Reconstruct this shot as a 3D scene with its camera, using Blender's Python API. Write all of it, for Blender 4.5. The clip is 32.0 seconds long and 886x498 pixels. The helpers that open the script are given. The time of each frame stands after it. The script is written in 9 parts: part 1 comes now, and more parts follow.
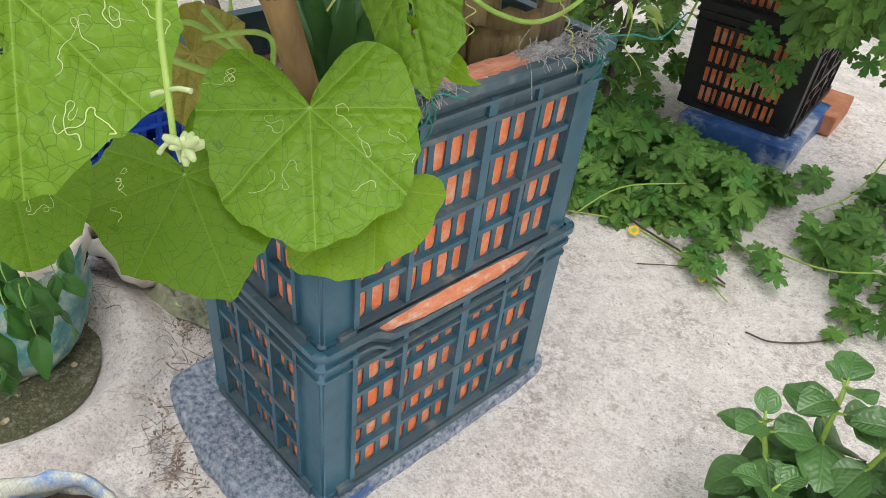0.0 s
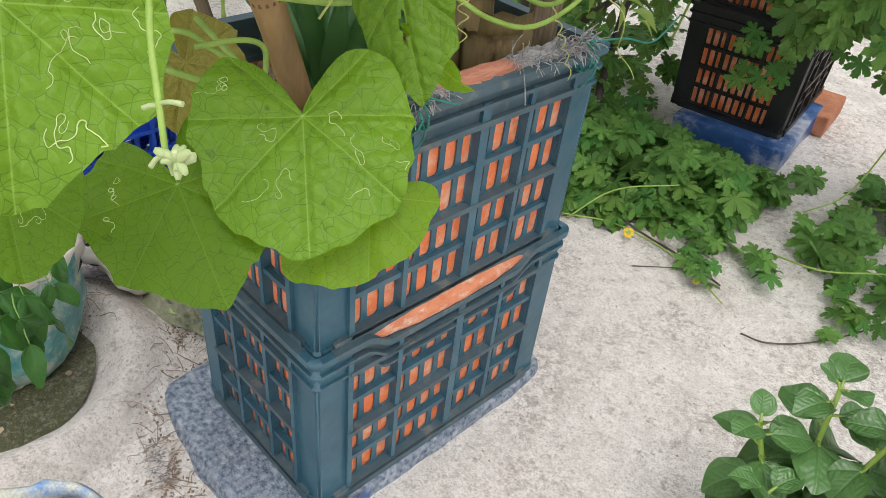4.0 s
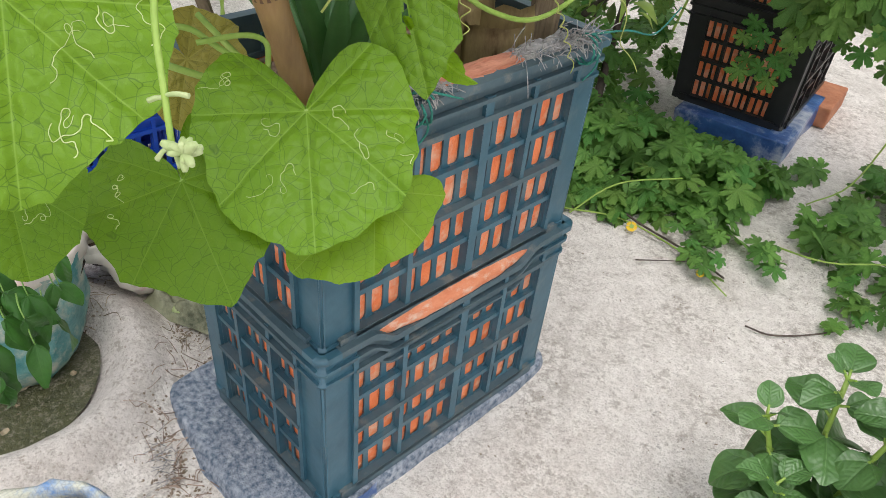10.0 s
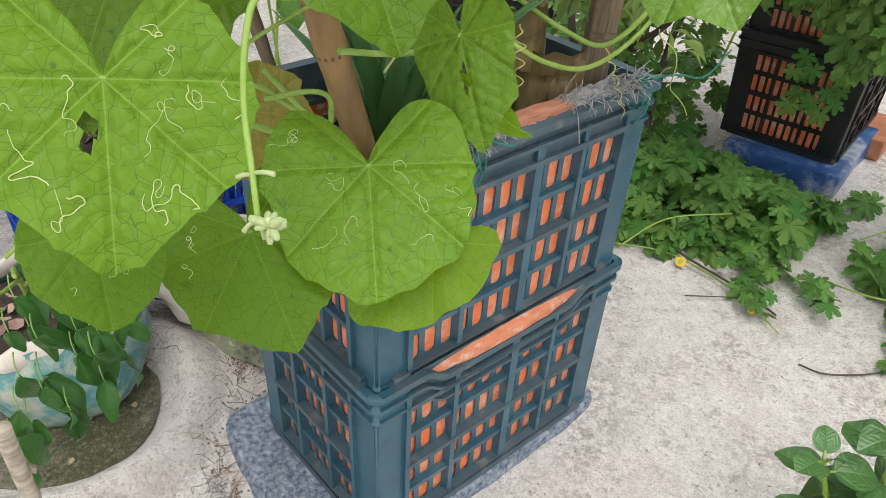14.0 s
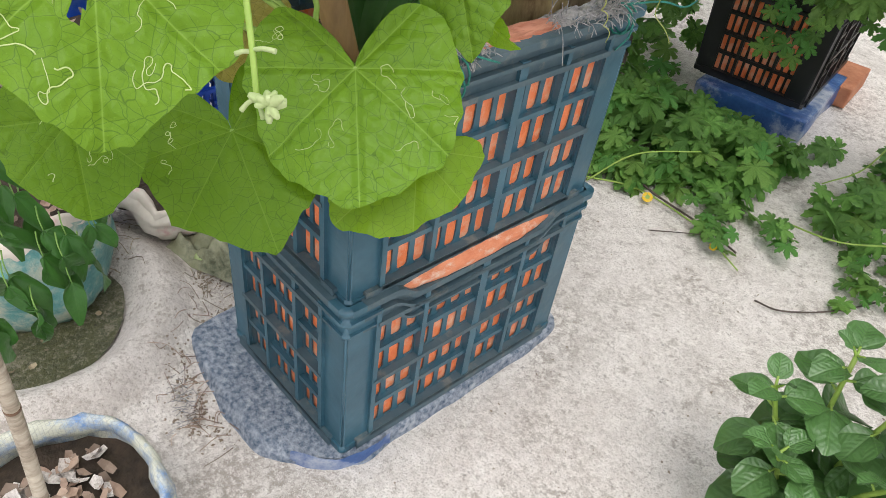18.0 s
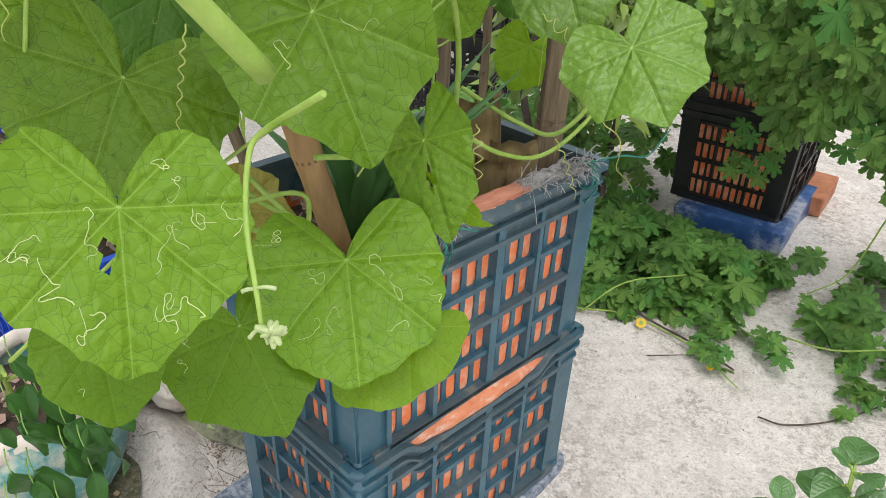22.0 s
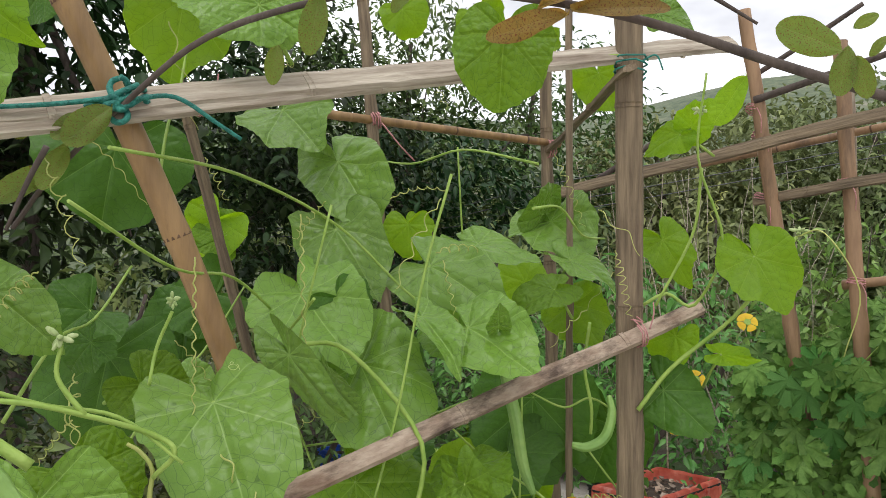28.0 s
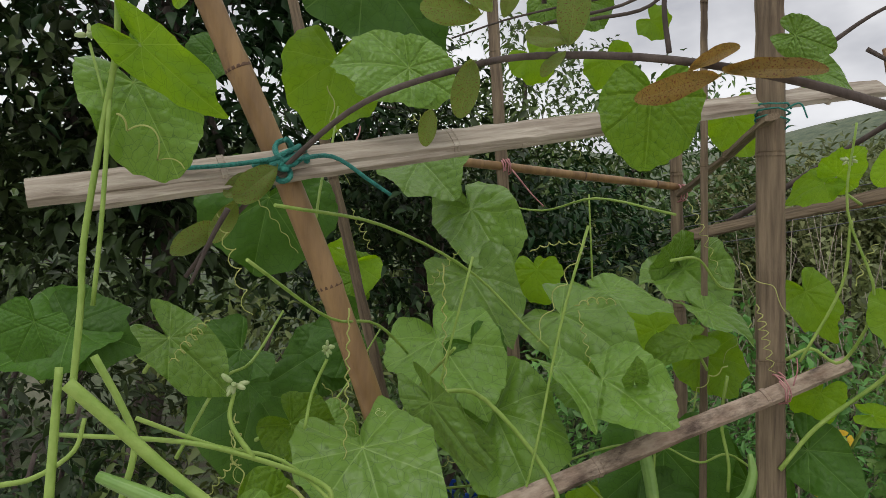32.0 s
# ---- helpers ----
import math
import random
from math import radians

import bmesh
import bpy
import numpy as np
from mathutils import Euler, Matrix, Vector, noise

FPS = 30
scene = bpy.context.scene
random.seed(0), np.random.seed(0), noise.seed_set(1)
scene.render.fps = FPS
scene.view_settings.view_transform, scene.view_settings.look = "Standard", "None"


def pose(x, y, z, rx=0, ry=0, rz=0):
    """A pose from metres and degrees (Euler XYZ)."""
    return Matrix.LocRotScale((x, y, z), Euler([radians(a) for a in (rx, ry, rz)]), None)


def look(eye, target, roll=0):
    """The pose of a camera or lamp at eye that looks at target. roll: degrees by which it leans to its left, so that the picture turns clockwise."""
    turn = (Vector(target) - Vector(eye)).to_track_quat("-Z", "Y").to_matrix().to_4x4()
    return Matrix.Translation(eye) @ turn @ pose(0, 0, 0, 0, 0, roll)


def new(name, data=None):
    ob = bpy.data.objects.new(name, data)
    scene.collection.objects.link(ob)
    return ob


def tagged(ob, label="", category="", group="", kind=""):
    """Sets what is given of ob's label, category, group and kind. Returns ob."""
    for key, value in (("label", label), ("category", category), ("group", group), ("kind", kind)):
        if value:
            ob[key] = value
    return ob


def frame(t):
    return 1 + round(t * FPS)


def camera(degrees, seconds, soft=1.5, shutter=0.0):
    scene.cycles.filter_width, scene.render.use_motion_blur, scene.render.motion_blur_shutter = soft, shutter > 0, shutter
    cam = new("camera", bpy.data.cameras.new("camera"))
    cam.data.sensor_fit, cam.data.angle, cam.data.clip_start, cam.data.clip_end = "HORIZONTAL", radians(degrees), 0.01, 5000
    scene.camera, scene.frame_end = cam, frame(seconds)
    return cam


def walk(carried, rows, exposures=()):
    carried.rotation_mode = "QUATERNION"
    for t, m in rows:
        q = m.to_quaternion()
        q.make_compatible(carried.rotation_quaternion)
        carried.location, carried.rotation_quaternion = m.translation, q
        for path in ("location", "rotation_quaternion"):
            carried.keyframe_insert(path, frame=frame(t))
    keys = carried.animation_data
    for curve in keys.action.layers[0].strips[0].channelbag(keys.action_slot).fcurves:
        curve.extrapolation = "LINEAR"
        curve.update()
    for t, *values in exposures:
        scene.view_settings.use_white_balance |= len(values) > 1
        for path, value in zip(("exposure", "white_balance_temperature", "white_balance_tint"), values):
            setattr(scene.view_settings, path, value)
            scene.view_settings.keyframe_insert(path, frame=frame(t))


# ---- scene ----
cam = camera(59.8, 32.0, 0.4)
PATH = [
    (0, (0.629, -0.436, 1.117), (-0.481, 0.721, -0.079), 6.3),
    (0.5, (0.631, -0.433, 1.117), (-0.475, 0.732, -0.074), 6.2),
    (1, (0.63, -0.43, 1.116), (-0.473, 0.738, -0.074), 6.2),
    (1.5, (0.625, -0.434, 1.118), (-0.476, 0.735, -0.075), 6.2),
    (2, (0.622, -0.432, 1.118), (-0.478, 0.74, -0.074), 6.2),
    (2.5, (0.622, -0.432, 1.116), (-0.477, 0.738, -0.075), 6.1),
    (3, (0.622, -0.435, 1.116), (-0.478, 0.735, -0.077), 6.1),
    (3.5, (0.624, -0.433, 1.121), (-0.479, 0.737, -0.07), 6.1),
    (5.5, (0.631, -0.434, 1.117), (-0.474, 0.728, -0.077), 5.9),
    (6, (0.631, -0.432, 1.121), (-0.474, 0.729, -0.075), 5.9),
    (6.5, (0.628, -0.433, 1.119), (-0.473, 0.731, -0.079), 5.5),
    (7, (0.628, -0.429, 1.119), (-0.468, 0.736, -0.082), 5.3),
    (7.5, (0.628, -0.433, 1.121), (-0.462, 0.733, -0.085), 5.2),
    (8, (0.631, -0.429, 1.118), (-0.46, 0.739, -0.084), 5.1),
    (8.5, (0.629, -0.429, 1.121), (-0.461, 0.737, -0.084), 5.1),
    (9, (0.637, -0.429, 1.117), (-0.46, 0.734, -0.084), 5.0),
    (9.5, (0.629, -0.437, 1.112), (-0.471, 0.727, -0.086), 5.0),
    (10, (0.624, -0.436, 1.115), (-0.479, 0.727, -0.08), 5.3),
    (10.5, (0.62, -0.439, 1.125), (-0.488, 0.72, -0.07), 5.3),
    (11, (0.616, -0.441, 1.126), (-0.496, 0.716, -0.069), 5.5),
    (11.5, (0.626, -0.442, 1.135), (-0.505, 0.708, -0.048), 4.9),
    (12, (0.615, -0.452, 1.147), (-0.558, 0.676, -0.015), 3.5),
    (12.5, (0.605, -0.46, 1.154), (-0.584, 0.657, -0.003), 3.2),
    (13, (0.606, -0.452, 1.152), (-0.588, 0.662, -0.002), 3.3),
    (13.5, (0.611, -0.45, 1.143), (-0.591, 0.658, -0.009), 3.2),
    (14, (0.618, -0.451, 1.147), (-0.591, 0.653, -0.002), 3.1),
    (14.5, (0.623, -0.45, 1.144), (-0.596, 0.67, 0.023), 2.1),
    (16.5, (0.641, -0.512, 1.153), (-0.443, 0.603, -0.104), 9.8),
    (17, (0.627, -0.476, 1.115), (-0.423, 0.67, -0.145), 9.5),
    (17.5, (0.619, -0.472, 1.139), (-0.435, 0.675, -0.115), 9.1),
    (18, (0.618, -0.476, 1.126), (-0.441, 0.645, -0.148), 8.2),
    (18.5, (0.621, -0.476, 1.13), (-0.452, 0.636, -0.139), 7.0),
    (19, (0.628, -0.475, 1.142), (-0.452, 0.64, -0.12), 7.0),
    (19.5, (0.628, -0.472, 1.134), (-0.452, 0.65, -0.121), 7.0),
    (20, (0.635, -0.472, 1.142), (-0.443, 0.678, -0.09), 6.6),
    (20.5, (0.646, -0.472, 1.164), (-0.482, 0.686, -0.013), 5.0),
    (21, (0.647, -0.468, 1.17), (-0.505, 0.699, 0.025), 3.9),
    (21.5, (0.648, -0.469, 1.172), (-0.519, 0.725, 0.07), 2.9),
    (22, (0.651, -0.491, 1.207), (-0.569, 0.734, 0.202), 1.9),
    (22.5, (0.673, -0.52, 1.31), (-0.636, 0.743, 0.477), 0.3),
    (23, (0.671, -0.521, 1.331), (-0.655, 0.791, 0.61), -0.5),
    (23.5, (0.676, -0.519, 1.351), (-0.678, 0.825, 0.751), -1.0),
    (24, (0.708, -0.54, 1.437), (-0.715, 0.801, 1.018), -1.5),
    (24.5, (0.717, -0.556, 1.463), (-0.734, 0.792, 1.188), -1.5),
    (25, (0.748, -0.59, 1.502), (-0.738, 0.732, 1.291), -0.8),
    (25.5, (0.81, -0.572, 1.539), (-0.742, 0.681, 1.392), -0.4),
    (27.5, (0.995, -0.497, 1.621), (-0.704, 0.558, 1.645), -1.5),
    (28, (1.0, -0.497, 1.625), (-0.737, 0.49, 1.714), -1.2),
    (28.5, (0.99, -0.519, 1.655), (-0.77, 0.425, 1.768), -0.5),
    (29, (1.017, -0.529, 1.679), (-0.771, 0.35, 1.856), -0.4),
    (29.5, (1.031, -0.527, 1.696), (-0.768, 0.314, 1.93), -0.6),
    (30, (1.036, -0.534, 1.71), (-0.77, 0.281, 1.984), -0.4),
    (30.5, (1.043, -0.548, 1.715), (-0.774, 0.223, 2.036), -0.1),
    (31, (1.04, -0.571, 1.712), (-0.781, 0.187, 2.045), 0.4),
    (31.5, (1.027, -0.551, 1.696), (-0.822, 0.146, 2.006), 1.2),
    (32, (1.005, -0.544, 1.651), (-0.849, 0.185, 1.825), 0.2),
]
EXPOSURES = [(0, 0.12), (21, 0.12), (23, 0.38), (24, 0.56), (25, 0.24), (28, -0.22), (29, -0.58), (30, -0.82), (31, -0.86), (32, -0.84)]
walk(cam, [(t, look(eye, target, roll)) for t, eye, target, roll in PATH], EXPOSURES)

# ---- world, sun, exposure ----
world = bpy.data.worlds.new("world")
scene.world = world
world.use_nodes = True
wn, wl = world.node_tree.nodes, world.node_tree.links
wn.clear()
sky = wn.new("ShaderNodeTexSky")
sky.sky_type = 'NISHITA'
sky.sun_disc = False
sky.sun_elevation, sky.sun_rotation = radians(65), radians(126)
sky.dust_density = 3.0
wc = wn.new("ShaderNodeTexCoord")
cl = wn.new("ShaderNodeTexNoise")
cl.inputs["Scale"].default_value, cl.inputs["Detail"].default_value, cl.inputs["Roughness"].default_value = 2.2, 6.0, 0.55
wmap = wn.new("ShaderNodeMapping")
wmap.inputs["Scale"].default_value = (1.0, 1.0, 2.2)
cr = wn.new("ShaderNodeValToRGB")
cr.color_ramp.elements[0].position, cr.color_ramp.elements[1].position = 0.34, 0.56
cr.color_ramp.elements[0].color, cr.color_ramp.elements[1].color = (9.2, 9.3, 10.0, 1), (18.2, 18.2, 18.5, 1)
wm = wn.new("ShaderNodeMixRGB")
wm.inputs["Fac"].default_value = 0.84
bg = wn.new("ShaderNodeBackground")
bg.inputs["Strength"].default_value = 0.106
wo = wn.new("ShaderNodeOutputWorld")
wl.new(wc.outputs["Generated"], wmap.inputs["Vector"])
wl.new(wmap.outputs["Vector"], cl.inputs["Vector"])
wl.new(cl.outputs["Fac"], cr.inputs["Fac"])
wl.new(sky.outputs["Color"], wm.inputs["Color1"])
wl.new(cr.outputs["Color"], wm.inputs["Color2"])
wl.new(wm.outputs["Color"], bg.inputs["Color"])
wl.new(bg.outputs["Background"], wo.inputs["Surface"])
sun_data = bpy.data.lights.new("sun", 'SUN')
sun_data.energy, sun_data.angle, sun_data.color = 1.5, radians(30), (1.0, 0.97, 0.93)
sun = new("sun", sun_data)
sun.matrix_world = look((2.2, -1.6, 5.8), (0, 0, 0))


# ---- materials ----
def mat(name, c1, c2, scale=8.0, rough=0.6, bump=0.0, bscale=60.0, metal=0.0, c3=None, s3=3.0, p3=0.6, through_light=0.0, detail=6.0, vary=0.0, spec=0.5, stretch=(1, 1, 1)):
    """Two colours blended by fine noise, a third in larger patches, relief, and a change from piece to piece."""
    m = bpy.data.materials.new(name)
    m.use_nodes = True
    n, l = m.node_tree.nodes, m.node_tree.links
    b = n["Principled BSDF"]
    co = n.new("ShaderNodeTexCoord")
    mp = n.new("ShaderNodeMapping")
    mp.inputs["Scale"].default_value = stretch
    l.new(co.outputs["Object"], mp.inputs["Vector"])
    no = n.new("ShaderNodeTexNoise")
    no.inputs["Scale"].default_value, no.inputs["Detail"].default_value, no.inputs["Roughness"].default_value = scale, detail, 0.62
    l.new(mp.outputs["Vector"], no.inputs["Vector"])
    ra = n.new("ShaderNodeValToRGB")
    ra.color_ramp.elements[0].position, ra.color_ramp.elements[1].position = 0.32, 0.68
    ra.color_ramp.elements[0].color, ra.color_ramp.elements[1].color = (*c1, 1), (*c2, 1)
    l.new(no.outputs["Fac"], ra.inputs["Fac"])
    col = ra.outputs["Color"]
    if c3:
        n3 = n.new("ShaderNodeTexNoise")
        n3.inputs["Scale"].default_value, n3.inputs["Detail"].default_value, n3.inputs["Roughness"].default_value = s3, 8.0, 0.7
        l.new(co.outputs["Object"] if stretch == (1, 1, 1) else mp.outputs["Vector"], n3.inputs["Vector"])
        r3 = n.new("ShaderNodeValToRGB")
        r3.color_ramp.elements[0].position, r3.color_ramp.elements[1].position = p3 - 0.07, p3 + 0.1
        l.new(n3.outputs["Fac"], r3.inputs["Fac"])
        mx = n.new("ShaderNodeMixRGB")
        l.new(r3.outputs["Color"], mx.inputs["Fac"])
        l.new(col, mx.inputs["Color1"])
        mx.inputs["Color2"].default_value = (*c3, 1)
        col = mx.outputs["Color"]
    if vary:
        oi = n.new("ShaderNodeObjectInfo")
        ge = n.new("ShaderNodeNewGeometry")
        ad = n.new("ShaderNodeMath")
        ad.operation = 'ADD'
        l.new(oi.outputs["Random"], ad.inputs[0])
        l.new(ge.outputs["Random Per Island"], ad.inputs[1])
        fr = n.new("ShaderNodeMath")
        fr.operation = 'FRACT'
        l.new(ad.outputs[0], fr.inputs[0])
        mr = n.new("ShaderNodeMapRange")
        mr.inputs["To Min"].default_value, mr.inputs["To Max"].default_value = 1 - vary, 1 + vary
        l.new(fr.outputs[0], mr.inputs["Value"])
        hs = n.new("ShaderNodeHueSaturation")
        l.new(mr.outputs["Result"], hs.inputs["Value"])
        mh = n.new("ShaderNodeMapRange")
        mh.inputs["To Min"].default_value, mh.inputs["To Max"].default_value = 0.5 - vary * 0.09, 0.5 + vary * 0.07
        l.new(oi.outputs["Random"], mh.inputs["Value"])
        l.new(mh.outputs["Result"], hs.inputs["Hue"])
        l.new(col, hs.inputs["Color"])
        col = hs.outputs["Color"]
    l.new(col, b.inputs["Base Color"])
    b.inputs["Metallic"].default_value = metal
    b.inputs["Specular IOR Level"].default_value = spec
    rr = n.new("ShaderNodeMapRange")
    rr.inputs["To Min"].default_value, rr.inputs["To Max"].default_value = max(rough - 0.12, 0.03), min(rough + 0.12, 1)
    l.new(no.outputs["Fac"], rr.inputs["Value"])
    l.new(rr.outputs["Result"], b.inputs["Roughness"])
    if bump:
        nb = n.new("ShaderNodeTexNoise")
        nb.inputs["Scale"].default_value, nb.inputs["Detail"].default_value = bscale, 5.0
        l.new(mp.outputs["Vector"], nb.inputs["Vector"])
        bp = n.new("ShaderNodeBump")
        bp.inputs["Strength"].default_value, bp.inputs["Distance"].default_value = bump, 0.004
        l.new(nb.outputs["Fac"], bp.inputs["Height"])
        l.new(bp.outputs["Normal"], b.inputs["Normal"])
    if through_light:
        tr = n.new("ShaderNodeBsdfTranslucent")
        l.new(col, tr.inputs["Color"])
        ms = n.new("ShaderNodeMixShader")
        ms.inputs["Fac"].default_value = through_light
        l.new(b.outputs["BSDF"], ms.inputs[1])
        l.new(tr.outputs["BSDF"], ms.inputs[2])
        l.new(ms.outputs["Shader"], n["Material Output"].inputs["Surface"])
    return m


def leaf_mat(name, base, light, vein, rough=0.5, vein_gain=0.42, through_light=0.38, net=26.0, spots=0.0, relief=0.9, spec=0.3, dark=1.0, sheen=0.12):
    """Leaf blade: palm-like main veins that run out from the stalk, a net of fine veins, mottling."""
    m = bpy.data.materials.new(name)
    m.use_nodes = True
    n, l = m.node_tree.nodes, m.node_tree.links
    b = n["Principled BSDF"]
    uv = n.new("ShaderNodeUVMap")
    sep = n.new("ShaderNodeSeparateXYZ")
    l.new(uv.outputs["UV"], sep.inputs["Vector"])

    def math_node(op, a, c=None, k=None):
        q = n.new("ShaderNodeMath")
        q.operation = op
        l.new(a, q.inputs[0])
        if c is not None:
            l.new(c, q.inputs[1])
        if k is not None:
            q.inputs[1].default_value = k
        return q.outputs[0]
    ang = math_node('ARCTAN2', sep.outputs["X"], sep.outputs["Y"])
    length = n.new("ShaderNodeVectorMath")
    length.operation = 'LENGTH'
    l.new(uv.outputs["UV"], length.inputs[0])
    rad = length.outputs["Value"]
    fold = math_node('PINGPONG', math_node('ADD', ang, k=20 * 0.78), k=0.39)
    across = math_node('MULTIPLY', fold, rad)
    main = n.new("ShaderNodeMapRange")
    main.inputs["From Min"].default_value, main.inputs["From Max"].default_value = 0.0005, 0.0065
    main.inputs["To Min"].default_value, main.inputs["To Max"].default_value = 1.0, 0.0
    l.new(across, main.inputs["Value"])
    wob = n.new("ShaderNodeTexNoise")
    wob.inputs["Scale"].default_value = 6.0
    l.new(uv.outputs["UV"], wob.inputs["Vector"])
    vv = n.new("ShaderNodeVectorMath")
    vv.operation = 'MULTIPLY_ADD'
    l.new(wob.outputs["Color"], vv.inputs[0])
    vv.inputs[1].default_value = (0.08, 0.08, 0.08)
    l.new(uv.outputs["UV"], vv.inputs[2])
    vo = n.new("ShaderNodeTexVoronoi")
    vo.feature = 'DISTANCE_TO_EDGE'
    vo.inputs["Scale"].default_value = net * 0.36
    l.new(vv.outputs["Vector"], vo.inputs["Vector"])
    fine = n.new("ShaderNodeMapRange")
    fine.inputs["From Max"].default_value = 0.07
    fine.inputs["To Min"].default_value, fine.inputs["To Max"].default_value = 0.05, 0.0
    l.new(vo.outputs["Distance"], fine.inputs["Value"])
    veins = math_node('MAXIMUM', main.outputs["Result"], fine.outputs["Result"])
    veins_c = math_node('MULTIPLY', veins, k=vein_gain)
    no = n.new("ShaderNodeTexNoise")
    no.inputs["Scale"].default_value, no.inputs["Detail"].default_value = 3.5, 5.0
    l.new(uv.outputs["UV"], no.inputs["Vector"])
    mx = n.new("ShaderNodeMixRGB")
    l.new(no.outputs["Fac"], mx.inputs["Fac"])
    mx.inputs["Color1"].default_value, mx.inputs["Color2"].default_value = (*base, 1), (*light, 1)
    col = mx.outputs["Color"]
    if spots:
        ns = n.new("ShaderNodeTexNoise")
        ns.inputs["Scale"].default_value, ns.inputs["Detail"].default_value = 38.0, 3.0
        l.new(uv.outputs["UV"], ns.inputs["Vector"])
        rs = n.new("ShaderNodeMapRange")
        rs.inputs["From Min"].default_value, rs.inputs["From Max"].default_value = 0.56, 0.64
        rs.inputs["To Max"].default_value = spots
        l.new(ns.outputs["Fac"], rs.inputs["Value"])
        sx = n.new("ShaderNodeMixRGB")
        l.new(rs.outputs["Result"], sx.inputs["Fac"])
        l.new(col, sx.inputs["Color1"])
        sx.inputs["Color2"].default_value = (0.16, 0.055, 0.018, 1)
        col = sx.outputs["Color"]
    m2 = n.new("ShaderNodeMixRGB")
    l.new(veins_c, m2.inputs["Fac"])
    l.new(col, m2.inputs["Color1"])
    m2.inputs["Color2"].default_value = (*vein, 1)
    # the net of small veins, coarse and fine, groove shade painted darker than the blade
    vo2 = n.new("ShaderNodeTexVoronoi")
    vo2.feature = 'DISTANCE_TO_EDGE'
    vo2.inputs["Scale"].default_value = net * 0.95
    l.new(vv.outputs["Vector"], vo2.inputs["Vector"])
    # side veins that leave each main vein slantwise, as on a feather, a little wavy
    drift = n.new("ShaderNodeTexNoise")
    drift.inputs["Scale"].default_value, drift.inputs["Detail"].default_value = 4.0, 2.0
    l.new(uv.outputs["UV"], drift.inputs["Vector"])
    along = math_node('MULTIPLY', rad, math_node('COSINE', fold))
    slant = math_node('SUBTRACT', along, math_node('MULTIPLY', across, k=0.75))
    waved = math_node('ADD', slant, math_node('MULTIPLY', drift.outputs["Fac"], k=0.10))
    feather = math_node('PINGPONG', waved, k=0.075)
    lines = None
    for src, wide, deep in ((feather, 0.0045, 0.55), (vo.outputs["Distance"], 0.026, 0.62), (vo2.outputs["Distance"], 0.030, 0.20)):
        q = n.new("ShaderNodeMapRange")
        q.inputs["From Max"].default_value = wide
        q.inputs["To Min"].default_value, q.inputs["To Max"].default_value = deep * dark, 0.0
        l.new(src, q.inputs["Value"])
        lines = q.outputs["Result"] if lines is None else math_node('MAXIMUM', lines, q.outputs["Result"])
    side_on = math_node('SUBTRACT', lines, math_node('MULTIPLY', main.outputs["Result"], k=0.5))
    clamp = n.new("ShaderNodeClamp")
    l.new(side_on, clamp.inputs["Value"])
    m3 = n.new("ShaderNodeMixRGB")
    l.new(clamp.outputs["Result"], m3.inputs["Fac"])
    l.new(m2.outputs["Color"], m3.inputs["Color1"])
    # dark green that stands for the shade sunk along the small veins
    m3.inputs["Color2"].default_value = (base[0] * 0.25, base[1] * 0.32, base[2] * 0.4, 1)
    fl = n.new("ShaderNodeTexNoise")
    fl.inputs["Scale"].default_value, fl.inputs["Detail"].default_value = 60.0, 2.0
    l.new(uv.outputs["UV"], fl.inputs["Vector"])
    fr = n.new("ShaderNodeMapRange")
    fr.inputs["From Min"].default_value, fr.inputs["From Max"].default_value = 0.64, 0.72
    fr.inputs["To Max"].default_value = 0.22
    l.new(fl.outputs["Fac"], fr.inputs["Value"])
    m4 = n.new("ShaderNodeMixRGB")
    l.new(fr.outputs["Result"], m4.inputs["Fac"])
    l.new(m3.outputs["Color"], m4.inputs["Color1"])
    m4.inputs["Color2"].default_value = (*vein, 1)
    oi = n.new("ShaderNodeObjectInfo")
    mr = n.new("ShaderNodeMapRange")
    mr.inputs["To Min"].default_value, mr.inputs["To Max"].default_value = 0.80, 1.12
    l.new(oi.outputs["Random"], mr.inputs["Value"])
    hs = n.new("ShaderNodeHueSaturation")
    l.new(mr.outputs["Result"], hs.inputs["Value"])
    l.new(m4.outputs["Color"], hs.inputs["Color"])
    l.new(hs.outputs["Color"], b.inputs["Base Color"])
    b.inputs["Roughness"].default_value = rough
    b.inputs["Specular IOR Level"].default_value = spec
    b.inputs["Sheen Weight"].default_value = sheen
    b.inputs["Sheen Roughness"].default_value = 0.45
    b.inputs["Sheen Tint"].default_value = (0.86, 1.0, 0.84, 1)
    # relief: quilted between the fine veins, main veins sunk
    quilt = n.new("ShaderNodeMapRange")
    quilt.interpolation_type = 'SMOOTHSTEP'
    quilt.inputs["From Max"].default_value = 0.075
    l.new(feather, quilt.inputs["Value"])
    cells = n.new("ShaderNodeMapRange")
    cells.interpolation_type = 'SMOOTHSTEP'
    cells.inputs["From Max"].default_value = 0.40
    l.new(vo.outputs["Distance"], cells.inputs["Value"])
    groove = n.new("ShaderNodeMapRange")
    groove.interpolation_type = 'SMOOTHSTEP'
    groove.inputs["From Max"].default_value = 0.055
    l.new(across, groove.inputs["Value"])
    grain = n.new("ShaderNodeTexNoise")
    grain.inputs["Scale"].default_value = 45.0
    l.new(uv.outputs["UV"], grain.inputs["Vector"])
    h1 = math_node('MULTIPLY_ADD', groove.outputs["Result"], k=1.1)
    l.new(math_node('MULTIPLY', quilt.outputs["Result"], k=0.5), h1.node.inputs[2])
